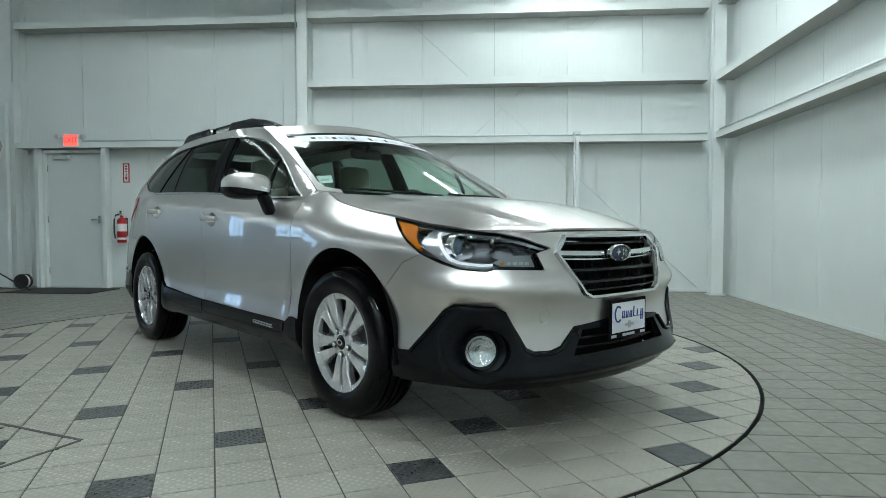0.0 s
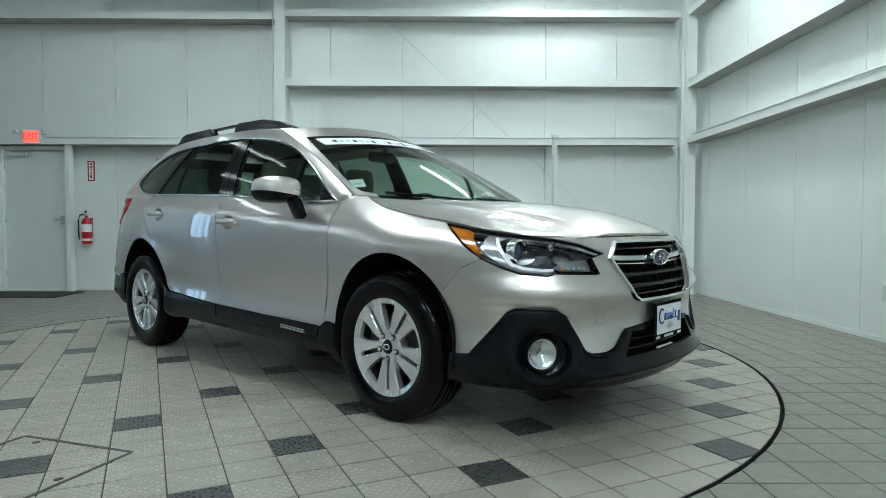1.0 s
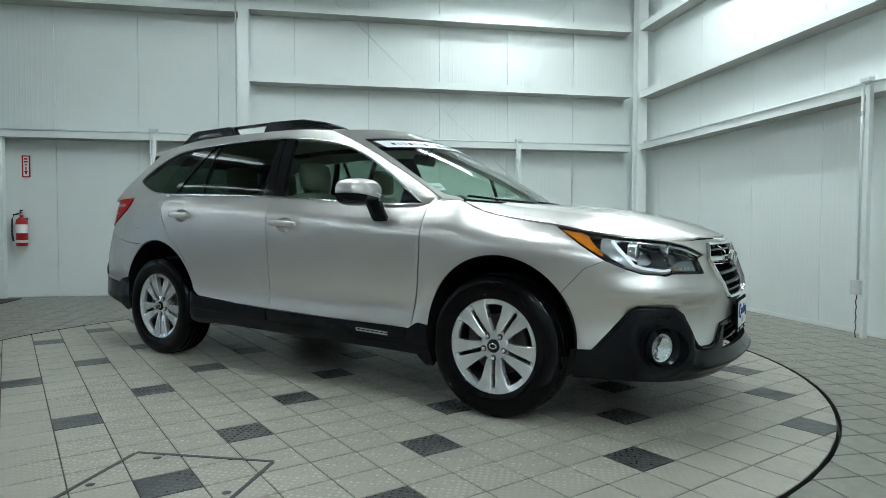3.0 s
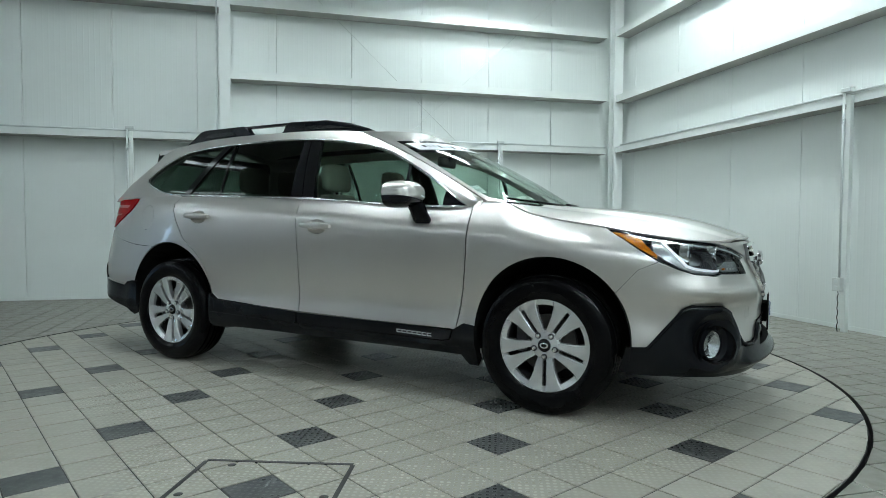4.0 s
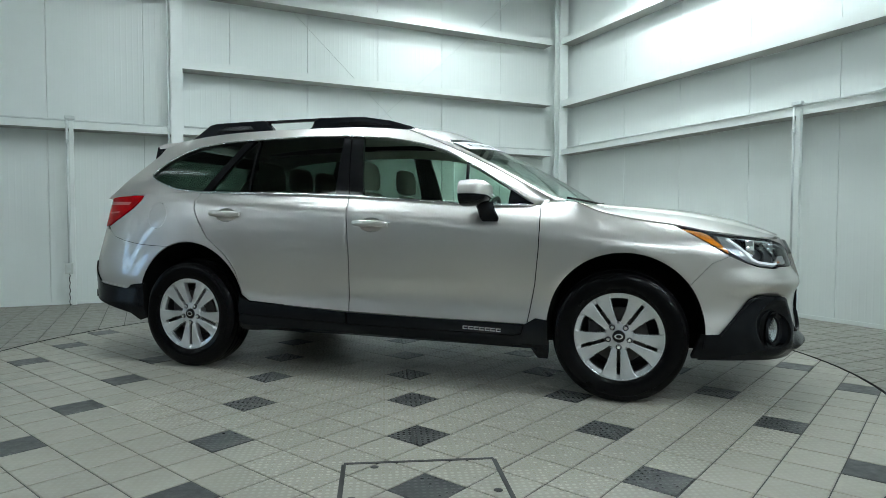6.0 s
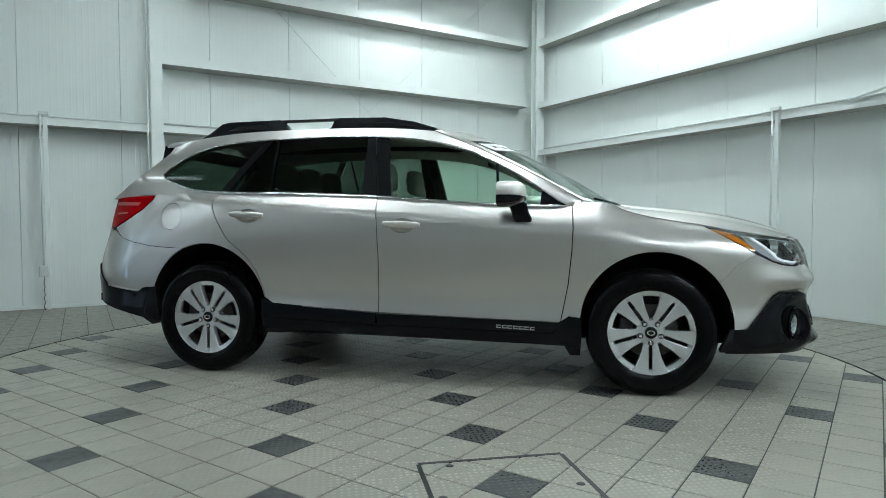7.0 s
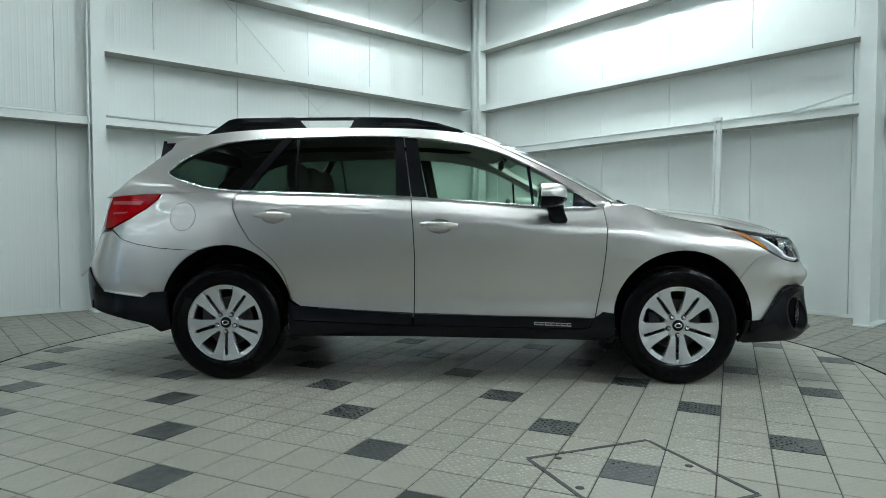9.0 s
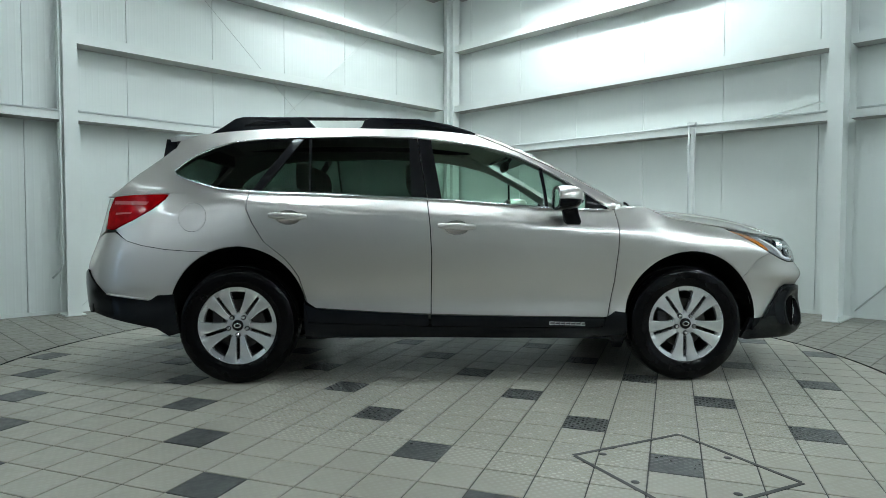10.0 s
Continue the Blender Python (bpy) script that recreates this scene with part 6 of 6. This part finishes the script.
    hw = min(0.135, w * 0.6)
    for yy in ([0] if w < 0.4 else [-0.40, 0.0, 0.40]):
        bm = shell([((-0.375, yy, 1.185), 0.035, hw * 0.8, (1, 0, 0), (0, 1, 0)), ((-0.38, yy, 1.21), 0.055, hw, (1, 0, 0), (0, 1, 0)), ((-0.385, yy, 1.30), 0.058, hw, (1, 0, 0), (0, 1, 0)), ((-0.39, yy, 1.355), 0.045, hw * 0.9, (1, 0, 0), (0, 1, 0)), ((-0.39, yy, 1.372), 0.02, hw * 0.6, (1, 0, 0), (0, 1, 0))], 24)
        part("headrest", bm, M_seat, root, "", True, 50)
        for d in (-0.05, 0.05):
            part("headrest_post", strip_along([(-0.375, yy + d, 1.13), (-0.38, yy + d, 1.22)], 0.006, 8), M_chrome, root)


seat("front_seat", 0.07, -0.37, 0.25)
seat("front_seat", 0.07, 0.37, 0.25)
seat("rear_seat", -0.66, 0.0, 0.62)
part("cargo_floor", box(-2.1, -1.05, -0.50, 0.50, 0.66, 0.70), M_dash, car)
part("inside_mirror", shell([((0.36, -0.12, 1.39), 0.01, 0.02, (1, 0, 0), (0, 0, 1)), ((0.36, -0.10, 1.39), 0.02, 0.035, (1, 0, 0), (0, 0, 1)), ((0.36, 0.10, 1.39), 0.02, 0.035, (1, 0, 0), (0, 0, 1)), ((0.36, 0.12, 1.39), 0.01, 0.02, (1, 0, 0), (0, 0, 1))], 12), M_dash, car, "", True, 50)
part("mirror_mount", strip_along([(0.37, 0, 1.40), (0.42, 0, 1.475)], 0.012, 8), M_dash, car)


# ---- fittings of the hall ----
def rod(name, label, a, b, r, mat=None, sides=8):
    bm = bmesh.new()
    add_tube(bm, [a, b], r, sides)
    return tagged(part(name, bm, mat or M_steelrod), label, "brace", "wall braces", "structure")


rod("brace_rod", "thin diagonal steel bracing rod on the wall", (4.72, 6.02, 0.06), (-0.58, 6.02, 5.0), 0.0038)
rod("brace_rod", "thin diagonal steel bracing rod on the wall", (-0.58, 6.035, 0.06), (4.72, 6.035, 5.0), 0.0038)
rod("brace_rod", "thin diagonal steel bracing rod on the wall", (4.95, 0.03, 0.08), (4.95, -4.6, 4.9), 0.009)
bm = bmesh.new()
for (ax, ay, az), (bx, by, bz) in ((((4.80, 0.98, 2.118)), (4.475, 0.262, 2.175)),):
    d = Vector((bx - ax, by - ay, 0)).normalized()
    w = Vector((-d.y, d.x, 0)) * 0.036
    vs = [bm.verts.new(Vector(p) + o) for p, o in (((ax, ay, az), -w), ((ax, ay, az), w), ((bx, by, bz), w), ((bx, by, bz), -w))]
    bm.faces.new(vs)
bmesh.ops.solidify(bm, geom=bm.faces[:], thickness=0.045)
tagged(part("flange_brace", bm, M_steel), "white steel angle brace between girt and column", "brace", "wall braces", "structure")


def conduit(label, runs, r=0.011):
    root = thing("conduit", label, "conduit", "conduits", "structure")
    for pts in runs:
        bm = bmesh.new()
        add_tube(bm, pts, r, 10)
        part("tube", bm, M_pipe, root)
    return root


conduit("pale electrical conduit along the wall girt", [[(COL[1] + 0.01, GY - 0.005, 2.128), (4.76, GY - 0.005, 2.128)], [(-3.9, GY - 0.005, 2.118), (COL[0] - 0.02, GY - 0.005, 2.118)]])
conduit("pale electrical conduit along the wall girt", [[(GX - 0.005, 5.46, 2.128), (GX - 0.005, 0.26, 2.128)], [(GX - 0.005, 0.03, 2.128), (GX - 0.005, -5.9, 2.128)]])
conduit("pale upright conduit beside the column", [[(COL[0] - 0.03, 5.815, HIGH - 0.01), (COL[0] - 0.03, 5.815, 0.55), (COL[0] - 0.05, 5.83, 0.48), (COL[0] - 0.12, 5.86, 0.40)]])


def drop(x, y, along, zbox, chain_low):
    """An upright conduit drop from the girt to a socket box, with a hanging cord."""
    root = thing("socket_drop", "white conduit drop with a grey socket box and hanging cord", "socket", "socket drops", at=pose(x, y, 0, 0, 0, along))
    part("strut", add_box(bmesh.new(), -0.022, 0.022, 0.004, 0.045, 0.02, 2.10, 0.004), M_steel, root)
    bm = bmesh.new()
    add_tube(bm, [(-0.042, 0.0, 2.15), (-0.042, 0.0, zbox + 0.05)], 0.011, 10)
    part("tube", bm, M_pipe, root)
    part("top_fitting", add_box(bmesh.new(), -0.06, 0.04, -0.02, 0.03, 2.125, 2.165, 0.006), M_pipe, root)
    part("coupling", add_box(bmesh.new(), -0.058, -0.026, -0.016, 0.016, 1.86, 1.90, 0.004), M_pipe, root)
    bx = part("socket_box", add_box(bmesh.new(), -0.085, 0.0, -0.035, 0.01, zbox - 0.06, zbox + 0.06, 0.006), M_trim, root, "grey steel socket box")
    for dz in (-0.028, 0.028):
        part("socket_face", add_box(bmesh.new(), -0.06, -0.025, -0.039, -0.0355, zbox + dz - 0.016, zbox + dz + 0.016, 0.003), M_pipe, bx)
    bm = bmesh.new()
    pts = [(-0.04 + 0.006 * math.sin(k * 1.9), -0.012, zbox - 0.06 - (zbox - 0.06 - chain_low) * k / 14) for k in range(15)]
    add_tube(bm, pts, 0.0045, 6)
    part("cord", bm, M_black, root)


drop(4.755, 1.67, -90, 0.44, 0.02)
drop(3.07, GY - 0.04, 0, 0.44, 0.05)
drop(-1.80, GY - 0.04, 0, 0.44, 0.02)

# ---- door, sign and fire point ----
door = thing("door_1", "closed white steel fire door with lever handle and closer", "door", kind="structure")
DX0, DX1 = -4.62, -3.68
leaf = part("leaf", add_box(bmesh.new(), DX0 + 0.05, DX1 - 0.05, 5.985, 6.035, 0.012, 1.955, 0.003), M_door, door)
for a, b in ((DX0 - 0.02, DX0 + 0.046), (DX1 - 0.046, DX1 + 0.02)):
    part("jamb", add_box(bmesh.new(), a, b, 5.93, 6.075, 0.001, 2.01, 0.003), M_steel, door)
part("head", add_box(bmesh.new(), DX0 + 0.047, DX1 - 0.047, 5.93, 6.075, 1.96, 2.01, 0.003), M_steel, door)
for x in (DX0 - 0.02, DX1 + 0.06):
    part("door_stud", add_box(bmesh.new(), x - 0.03, x + 0.03, 5.835, 5.925, 0.0, 2.02, 0.004), M_steel, door)
part("threshold", box(DX0 + 0.05, DX1 - 0.05, 5.95, 6.07, 0.001, 0.011, 0.002), M_trim, door)
lever = part("lever_handle", add_box(bmesh.new(), DX1 - 0.20, DX1 - 0.075, 5.925, 5.945, 0.985, 1.005, 0.006), M_chrome, door)
part("rose", add_box(bmesh.new(), DX1 - 0.115, DX1 - 0.07, 5.946, 5.984, 0.94, 1.05, 0.006), M_chrome, door)
closer = part("door_closer", add_box(bmesh.new(), DX0 + 0.16, DX0 + 0.40, 5.925, 5.984, 1.875, 1.935, 0.008), M_trim, door)
part("closer_arm", strip_along([(DX0 + 0.20, 5.92, 1.93), (DX0 + 0.36, 5.86, 1.965), (DX0 + 0.50, 5.93, 1.985)], 0.008, 6), M_trim, closer)
for z in (0.25, 1.0, 1.75):
    part("hinge", strip_along([(DX0 + 0.048, 5.98, z - 0.05), (DX0 + 0.048, 5.98, z + 0.05)], 0.009, 8), M_chrome, door)

sign = thing("exit_sign", "lit red exit sign with white case and twin lamp heads", "exit sign", at=pose(-4.08, 5.80, 2.12))
part("case", add_box(bmesh.new(), -0.122, 0.122, 0.0, 0.05, -0.095, 0.098, 0.008), M_white, sign)
part("sign_face", box(-0.104, 0.104, -0.003, -0.0005, -0.074, 0.086), M_sign_dim, sign, "glowing red face")
cu = bpy.data.curves.new("letters", "FONT")
cu.body = "EXIT"
cu.size, cu.extrude = 0.105, 0.001
cu.align_x = cu.align_y = "CENTER"
cu.materials.append(M_sign_red)
tx = new("letters", cu)
tx.parent = sign
tx.matrix_basis = pose(0, -0.0055, 0.006, 90, 0, 0)
for s in (-1, 1):
    bm = bmesh.new()
    add_lathe(bm, [(0.0005, -0.035), (0.03, -0.03), (0.038, 0.0), (0.03, 0.03), (0.0005, 0.035)], 16, "y", centre=(s * 0.19, -0.01, 0.06))
    hd = part("lamp_head", bm, M_trim, sign, "", True, 60)
    part("lamp_arm", strip_along([(s * 0.120, 0.025, 0.04), (s * 0.18, 0.01, 0.055)], 0.008, 6), M_trim, sign)

ext = thing("fire_extinguisher", "red fire extinguisher with white label hung on the wall", "fire extinguisher", at=pose(-3.44, 5.97, 0.66))
bm = bmesh.new()
add_lathe(bm, [(0.0005, 0.0), (0.058, 0.0), (0.066, 0.010), (0.067, 0.30), (0.060, 0.335), (0.035, 0.36), (0.022, 0.37), (0.022, 0.395), (0.0005, 0.395)], 28, "z")
cyl = part("cylinder", bm, M_red, ext, "red steel cylinder", True, 40)
bm = bmesh.new()
add_lathe(bm, [(0.0675, 0.165), (0.0675, 0.275)], 28, "z")
part("label", bm, M_white, cyl, "white label", True)
bm = bmesh.new()
add_lathe(bm, [(0.0675, 0.045), (0.0675, 0.075)], 28, "z")
part("label", bm, M_white, cyl, "", True)
part("valve", add_box(bmesh.new(), -0.025, 0.025, -0.03, 0.03, 0.39, 0.43, 0.006), M_chrome, ext)
part("grip", strip_along([(0.0, -0.03, 0.43), (0.02, -0.07, 0.455), (0.05, -0.09, 0.45)], 0.009, 6), M_black, ext)
bm = bmesh.new()
add_tube(bm, [(-0.02, -0.02, 0.41), (-0.075, -0.03, 0.40), (-0.098, -0.03, 0.33), (-0.098, -0.03, 0.15), (-0.085, -0.03, 0.06)], 0.011, 8)
part("hose", bm, M_black, ext, "black rubber hose", True)
part("bracket", add_box(bmesh.new(), -0.03, 0.03, 0.068, 0.105, 0.10, 0.36, 0.004), M_black, ext)

notice = thing("fire_notice", "red and white arrow notice over the extinguisher", "notice", at=pose(-3.42, 6.075, 1.68))
part("board", box(-0.050, 0.050, -0.004, -0.001, -0.140, 0.140, 0.001), M_red, notice, "red board")
part("panel", box(-0.032, 0.032, -0.0065, -0.0045, -0.125, 0.125, 0.0005), M_white, notice, "white field")
for z0, z1, w in ((0.085, 0.108, 0.018), (0.048, 0.068, 0.020), (0.012, 0.030, 0.014), (-0.055, -0.006, 0.007)):
    part("print", box(-w, w, -0.0085, -0.007, z0, z1), M_red, notice)
bm = bmesh.new()
tips = [[bm.verts.new((a, d, b)) for a, b in ((-0.022, -0.060), (0.022, -0.060), (0.0, -0.112))] for d in (-0.0090, -0.0072)]
bm.faces.new(tips[0])
bm.faces.new(tips[1][::-1])
for k in range(3):
    bm.faces.new((tips[0][k], tips[1][k], tips[1][(k + 1) % 3], tips[0][(k + 1) % 3]))
bmesh.ops.recalc_face_normals(bm, faces=bm.faces[:])
part("arrow", bm, M_red, notice, "red arrowhead")

tagged(part("door_mat", add_box(bmesh.new(), -4.66, -3.38, 5.13, 5.80, 0.001, 0.012, 0.004), M_mat), "black ribbed rubber mat in front of the door", "door mat")

# far left: sliding leaf, pipe, softbox on its stand
slide = thing("door_2", "white sliding door leaf standing beside the column", "door", kind="structure")
bm = bmesh.new()
add_box(bm, -6.4, -4.955, 5.66, 5.70, 0.03, 2.60, 0.004)
part("leaf", bm, M_door, slide)
part("edge_trim", add_box(bmesh.new(), -4.953, -4.935, 5.65, 5.71, 0.02, 2.66, 0.003), M_steel, slide)
conduit("pale upright conduit beside the column", [[(-4.90, 5.75, 2.95), (-4.90, 5.75, HIGH - 0.01)]], 0.012)

soft = thing("studio_softbox", "octagonal studio softbox with beige lining on a black stand", "studio light", at=pose(-4.78, 5.05, 0, 0, 0, 0))
bm = bmesh.new()
add_lathe(bm, [(0.06, 0.20), (0.20, 0.10), (0.31, 0.0), (0.315, -0.02), (0.30, -0.018)], 8, "y", smooth=False, centre=(0, 0, 1.95))
part("reflector", bm, M_white, soft)
bm = bmesh.new()
add_lathe(bm, [(0.0005, -0.002), (0.298, -0.006)], 8, "y", smooth=False, centre=(0, 0, 1.95))
part("diffuser", bm, material("beige_cloth", (0.55, 0.50, 0.42), rough=0.9, vary=0.05), soft)
bm = bmesh.new()
add_tube(bm, [(0, 0.15, 0.25), (0, 0.15, 1.95)], 0.014, 8)
part("stand_pole", bm, M_black, soft)
for a in (20, 140, 260):
    bm = bmesh.new()
    add_tube(bm, [(0, 0.15, 0.30), (0.42 * math.cos(radians(a)), 0.15 + 0.42 * math.sin(radians(a)), 0.012)], 0.010, 8)
    part("stand_leg", bm, M_black, soft)
reel = thing("cable_reel", "black cable reel with a pale band on the floor", "cable reel", at=pose(-4.80, 5.74, 0.0))
bm = bmesh.new()
add_lathe(bm, [(0.0005, -0.06), (0.10, -0.06), (0.105, -0.05), (0.105, -0.03), (0.07, -0.025), (0.07, 0.025), (0.105, 0.03), (0.105, 0.06), (0.0005, 0.06)], 28, "y", centre=(0, 0, 0.107))
drum = part("drum", bm, M_black, reel, "", True, 30)
bm = bmesh.new()
add_lathe(bm, [(0.092, -0.024), (0.092, 0.024)], 24, "y", centre=(0, 0, 0.107))
part("cable", bm, M_white, reel, "", True)


# ---- light fittings ----
def high_bay(x, y, turn=0, light=None, z=4.60, tubes=4, skirt=0.075):
    root = thing("ceiling_light", "white linear high-bay light fitting with bright tubes", "ceiling light", "high-bay lights", at=pose(x, y, z, 0, 0, turn))
    bm = add_box(bmesh.new(), -0.62, 0.62, -0.20, 0.20, 0.03, 0.08, 0.01)
    part("housing", bm, M_steel, root)
    for sy in (-1, 1):
        bm = bmesh.new()
        q = [bm.verts.new(p) for p in ((-0.62, sy * 0.195, 0.03), (0.62, sy * 0.195, 0.03), (0.62, sy * 0.265, -skirt), (-0.62, sy * 0.265, -skirt))]
        bm.faces.new(q)
        bmesh.ops.solidify(bm, geom=bm.faces[:], thickness=0.003)
        part("reflector", bm, M_steel, root)
    for k in range(tubes):
        yy = 0.095 * (k - (tubes - 1) / 2)
        bm = bmesh.new()
        add_tube(bm, [(-0.58, yy, 0.012), (0.58, yy, 0.012)], 0.013 if tubes > 2 else 0.018, 10)
        part("lamp_tube", bm, light or M_tube, root)
    for xx in (-0.5, 0.5):
        part("suspension_wire", strip_along([(xx, 0, 0.08), (xx, 0, HIGH - z)], 0.003, 6), M_pipe, root)


# all out of view; the last is an added fill for the car's nose
for lx, ly, turn in ((-1.05, 1.95, 0), (0.60, 0.55, 0), (2.8, -2.7, 0), (-1.6, -4.8, 0), (0.9, -5.0, 0), (3.3, -4.7, 0)):
    high_bay(lx, ly, turn)
for ly in (1.9, 3.3):
    high_bay(3.95, ly, 90, M_tube_east, 4.42, 4, 0.09)
high_bay(-0.6, 3.7, 0, M_tube_mid, 4.45)
high_bay(2.75, 4.95, 0, M_tube_low, 4.45, 4, 0.11)
high_bay(-2.4, 5.10, 0, M_tube_dim, 4.45, 2, 0.20)
for lx, ly in ((-5.2, -0.7), (-5.2, -2.7), (-8.0, -2.4), (-8.0, 0.7)):
    high_bay(lx, ly, 90, M_tube_half if lx > -6 else M_tube_far, tubes=4 if lx > -6 else 2)
for lx in (-4.5, -7.2, -10.0, -12.8, -15.4):
    for ly in (2.65, 3.9):
        high_bay(lx, ly + (0.75 if lx > -5 else 0.0), 90, M_tube_dim if lx > -9 else M_tube_far, tubes=2, skirt=0.01)
for lx, ly in ((-10.0, -0.6), (-12.8, -0.6), (-15.4, -0.6), (-7.2, -4.8)):
    high_bay(lx, ly, 90, M_tube_dim if lx > -9 else M_tube_far, tubes=2, skirt=0.01)
for lx in (-18.5, -22.0, -25.5):
    for ly in (-4.4, -3.0, -1.6, -0.2, 1.2, 2.6, 4.0):
        high_bay(lx, ly, 90, M_tube_end, tubes=2, skirt=0.01)

# daylight window far along the back wall
window = thing("window_1", "tall daylight window far along the white wall", "window", kind="structure", at=pose(-18.0, WY, 0.15))
part("pane", box(0.04, 2.36, -0.012, -0.004, 0.04, 3.86), M_daylight, window, "pale blue daylight pane")
for a, b, c_, d in ((0, 2.4, 0, 0.04), (0, 2.4, 3.86, 3.90), (0, 0.04, 0.04, 3.86), (2.36, 2.4, 0.04, 3.86), (0.74, 0.84, 0.04, 3.86), (1.54, 1.64, 0.04, 3.86)):
    part("window_frame", box(a, b, -0.05, -0.002, c_, d, 0.004), M_steel, window)


# ---- tiles, last ----
table = thing("turntable", "round tiled vehicle turntable flush with the floor", "turntable", kind="structure", at=pose(0, 0, 0, 0, 0, 24.9))
inv = Euler((0, 0, radians(-24.9))).to_matrix().to_2x2()
rc_w = RC.copy()
RC = inv @ rc_w
bm = bmesh.new()
vs = [bm.verts.new((RC.x + (RR - 0.006) * math.cos(2 * math.pi * k / 128), RC.y + (RR - 0.006) * math.sin(2 * math.pi * k / 128), -0.004)) for k in range(128)]
bm.faces.new(vs)
part("grout_bed", bm, M_grout, table)
bm = bmesh.new()
for r0, z0, r1, z1 in ((RR - 0.006, -0.004, RR - 0.006, -0.05), (RR + 0.012, -0.05, RR + 0.012, 0.0)):
    ra = [bm.verts.new((RC.x + r0 * math.cos(2 * math.pi * k / 128), RC.y + r0 * math.sin(2 * math.pi * k / 128), z0)) for k in range(128)]
    rb_ = [bm.verts.new((RC.x + r1 * math.cos(2 * math.pi * k / 128), RC.y + r1 * math.sin(2 * math.pi * k / 128), z1)) for k in range(128)]
    for k in range(128):
        bm.faces.new((ra[k], ra[(k + 1) % 128], rb_[(k + 1) % 128], rb_[k]))
part("ring_wall", bm, M_gap, table)
ins, cut = ring_cut(RR - 0.008, True)
JG = 0.0028
plain_me = tile_mesh("tile", [(tile_shape([Vector((-TILE / 2 + JG, -TILE / 2 + JG)), Vector((TILE / 2 - JG, -TILE / 2 + JG)), Vector((TILE / 2 - JG, TILE / 2 - JG)), Vector((-TILE / 2 + JG, TILE / 2 - JG))]), 0)], [M_tile])
dark_me = tile_mesh("dark_tile", [(tile_shape([Vector((-TILE / 2 + JG, -TILE / 2 + JG)), Vector((TILE / 2 - JG, -TILE / 2 + JG)), Vector((TILE / 2 - JG, TILE / 2 - JG)), Vector((-TILE / 2 + JG, TILE / 2 - JG))]), 0)], [M_tile_dark])
rest = []
near = Vector((-0.5, -1.2))
cells = []
for i in range(-20, 40):
    for j in range(-30, 40):
        x, y = i * TILE, j * TILE
        q = square(x, y, JG)
        k = [ins(p) for p in q]
        if not any(k):
            continue
        dark = (i + j) % 4 == 0 and (i - j) % 6 == 0 and ((i + j) // 4 * 2 * 1 + (i - j) // 6 * 3) == i
        cells.append(((Vector((x, y)) - near).length, x, y, q, all(k), dark))
cells.sort(key=lambda c_: c_[0])
made_n = 0
for d, x, y, q, whole, dark in cells:
    if whole and made_n < 290:
        ob = new("dark_tile" if dark else "tile", dark_me if dark else plain_me)
        ob.parent = table
        ob.location = (x + TILE / 2, y + TILE / 2, random.uniform(-0.0004, 0.0004))
        ob.rotation_euler = (random.uniform(-0.0015, 0.0015), random.uniform(-0.0015, 0.0015), 0)
        made_n += 1
    else:
        poly = q if whole else clip_poly(q, ins, cut)
        if len(poly) > 2:
            rest.append((tile_shape(poly), 1 if dark else 0))
ob = new("tile_field", tile_mesh("tile_field", rest, [M_tile, M_tile_dark]))
ob.parent = table
ob["kind"] = "stuff"

RC = rc_w
ins, cut = ring_cut(RR + 0.014, False)
outer_t = []
x0, y0 = 3.03, -0.365
for i in range(-154, 14):
    for j in range(-32, 36):
        x, y = x0 + i * TILE, y0 + j * TILE
        if x + TILE < WXL or x > WX or y + TILE < WYB or y > WY:
            continue
        q = square(x, y, JG)
        k = [ins(p) for p in q]
        if not any(k):
            continue
        poly = q if all(k) else clip_poly(q, ins, cut)
        if len(poly) > 2:
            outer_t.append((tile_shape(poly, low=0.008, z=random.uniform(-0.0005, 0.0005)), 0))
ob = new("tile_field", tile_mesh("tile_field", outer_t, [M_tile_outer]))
ob.parent = floor
ob["kind"] = "stuff"

# floor hatch let into the turntable
hatch = thing("floor_hatch", "square steel-framed access hatch in the tiles", "floor hatch", kind="structure", at=pose(-0.354, -0.058, 0, 0, 0, -19.2))
for a, b, c_, d in ((0, 0.6, -0.009, 0.009), (0, 0.6, -0.609, -0.591), (-0.009, 0.009, -0.591, -0.009), (0.591, 0.609, -0.591, -0.009)):
    part("frame_bar", box(a, b, c_, d, -0.003, 0.0022, 0.0006), M_frame, hatch)
for a, b in ((0.12, -0.012 - 0.03), (0.56, -0.30), (0.30, -0.56), (0.04, -0.32)):
    bm = bmesh.new()
    add_lathe(bm, [(0.0005, 0.0025), (0.010, 0.0025), (0.016, 0.0012), (0.017, 0.0)], 16, "z", centre=(a, b, 0))
    part("screw", bm, M_frame, hatch)
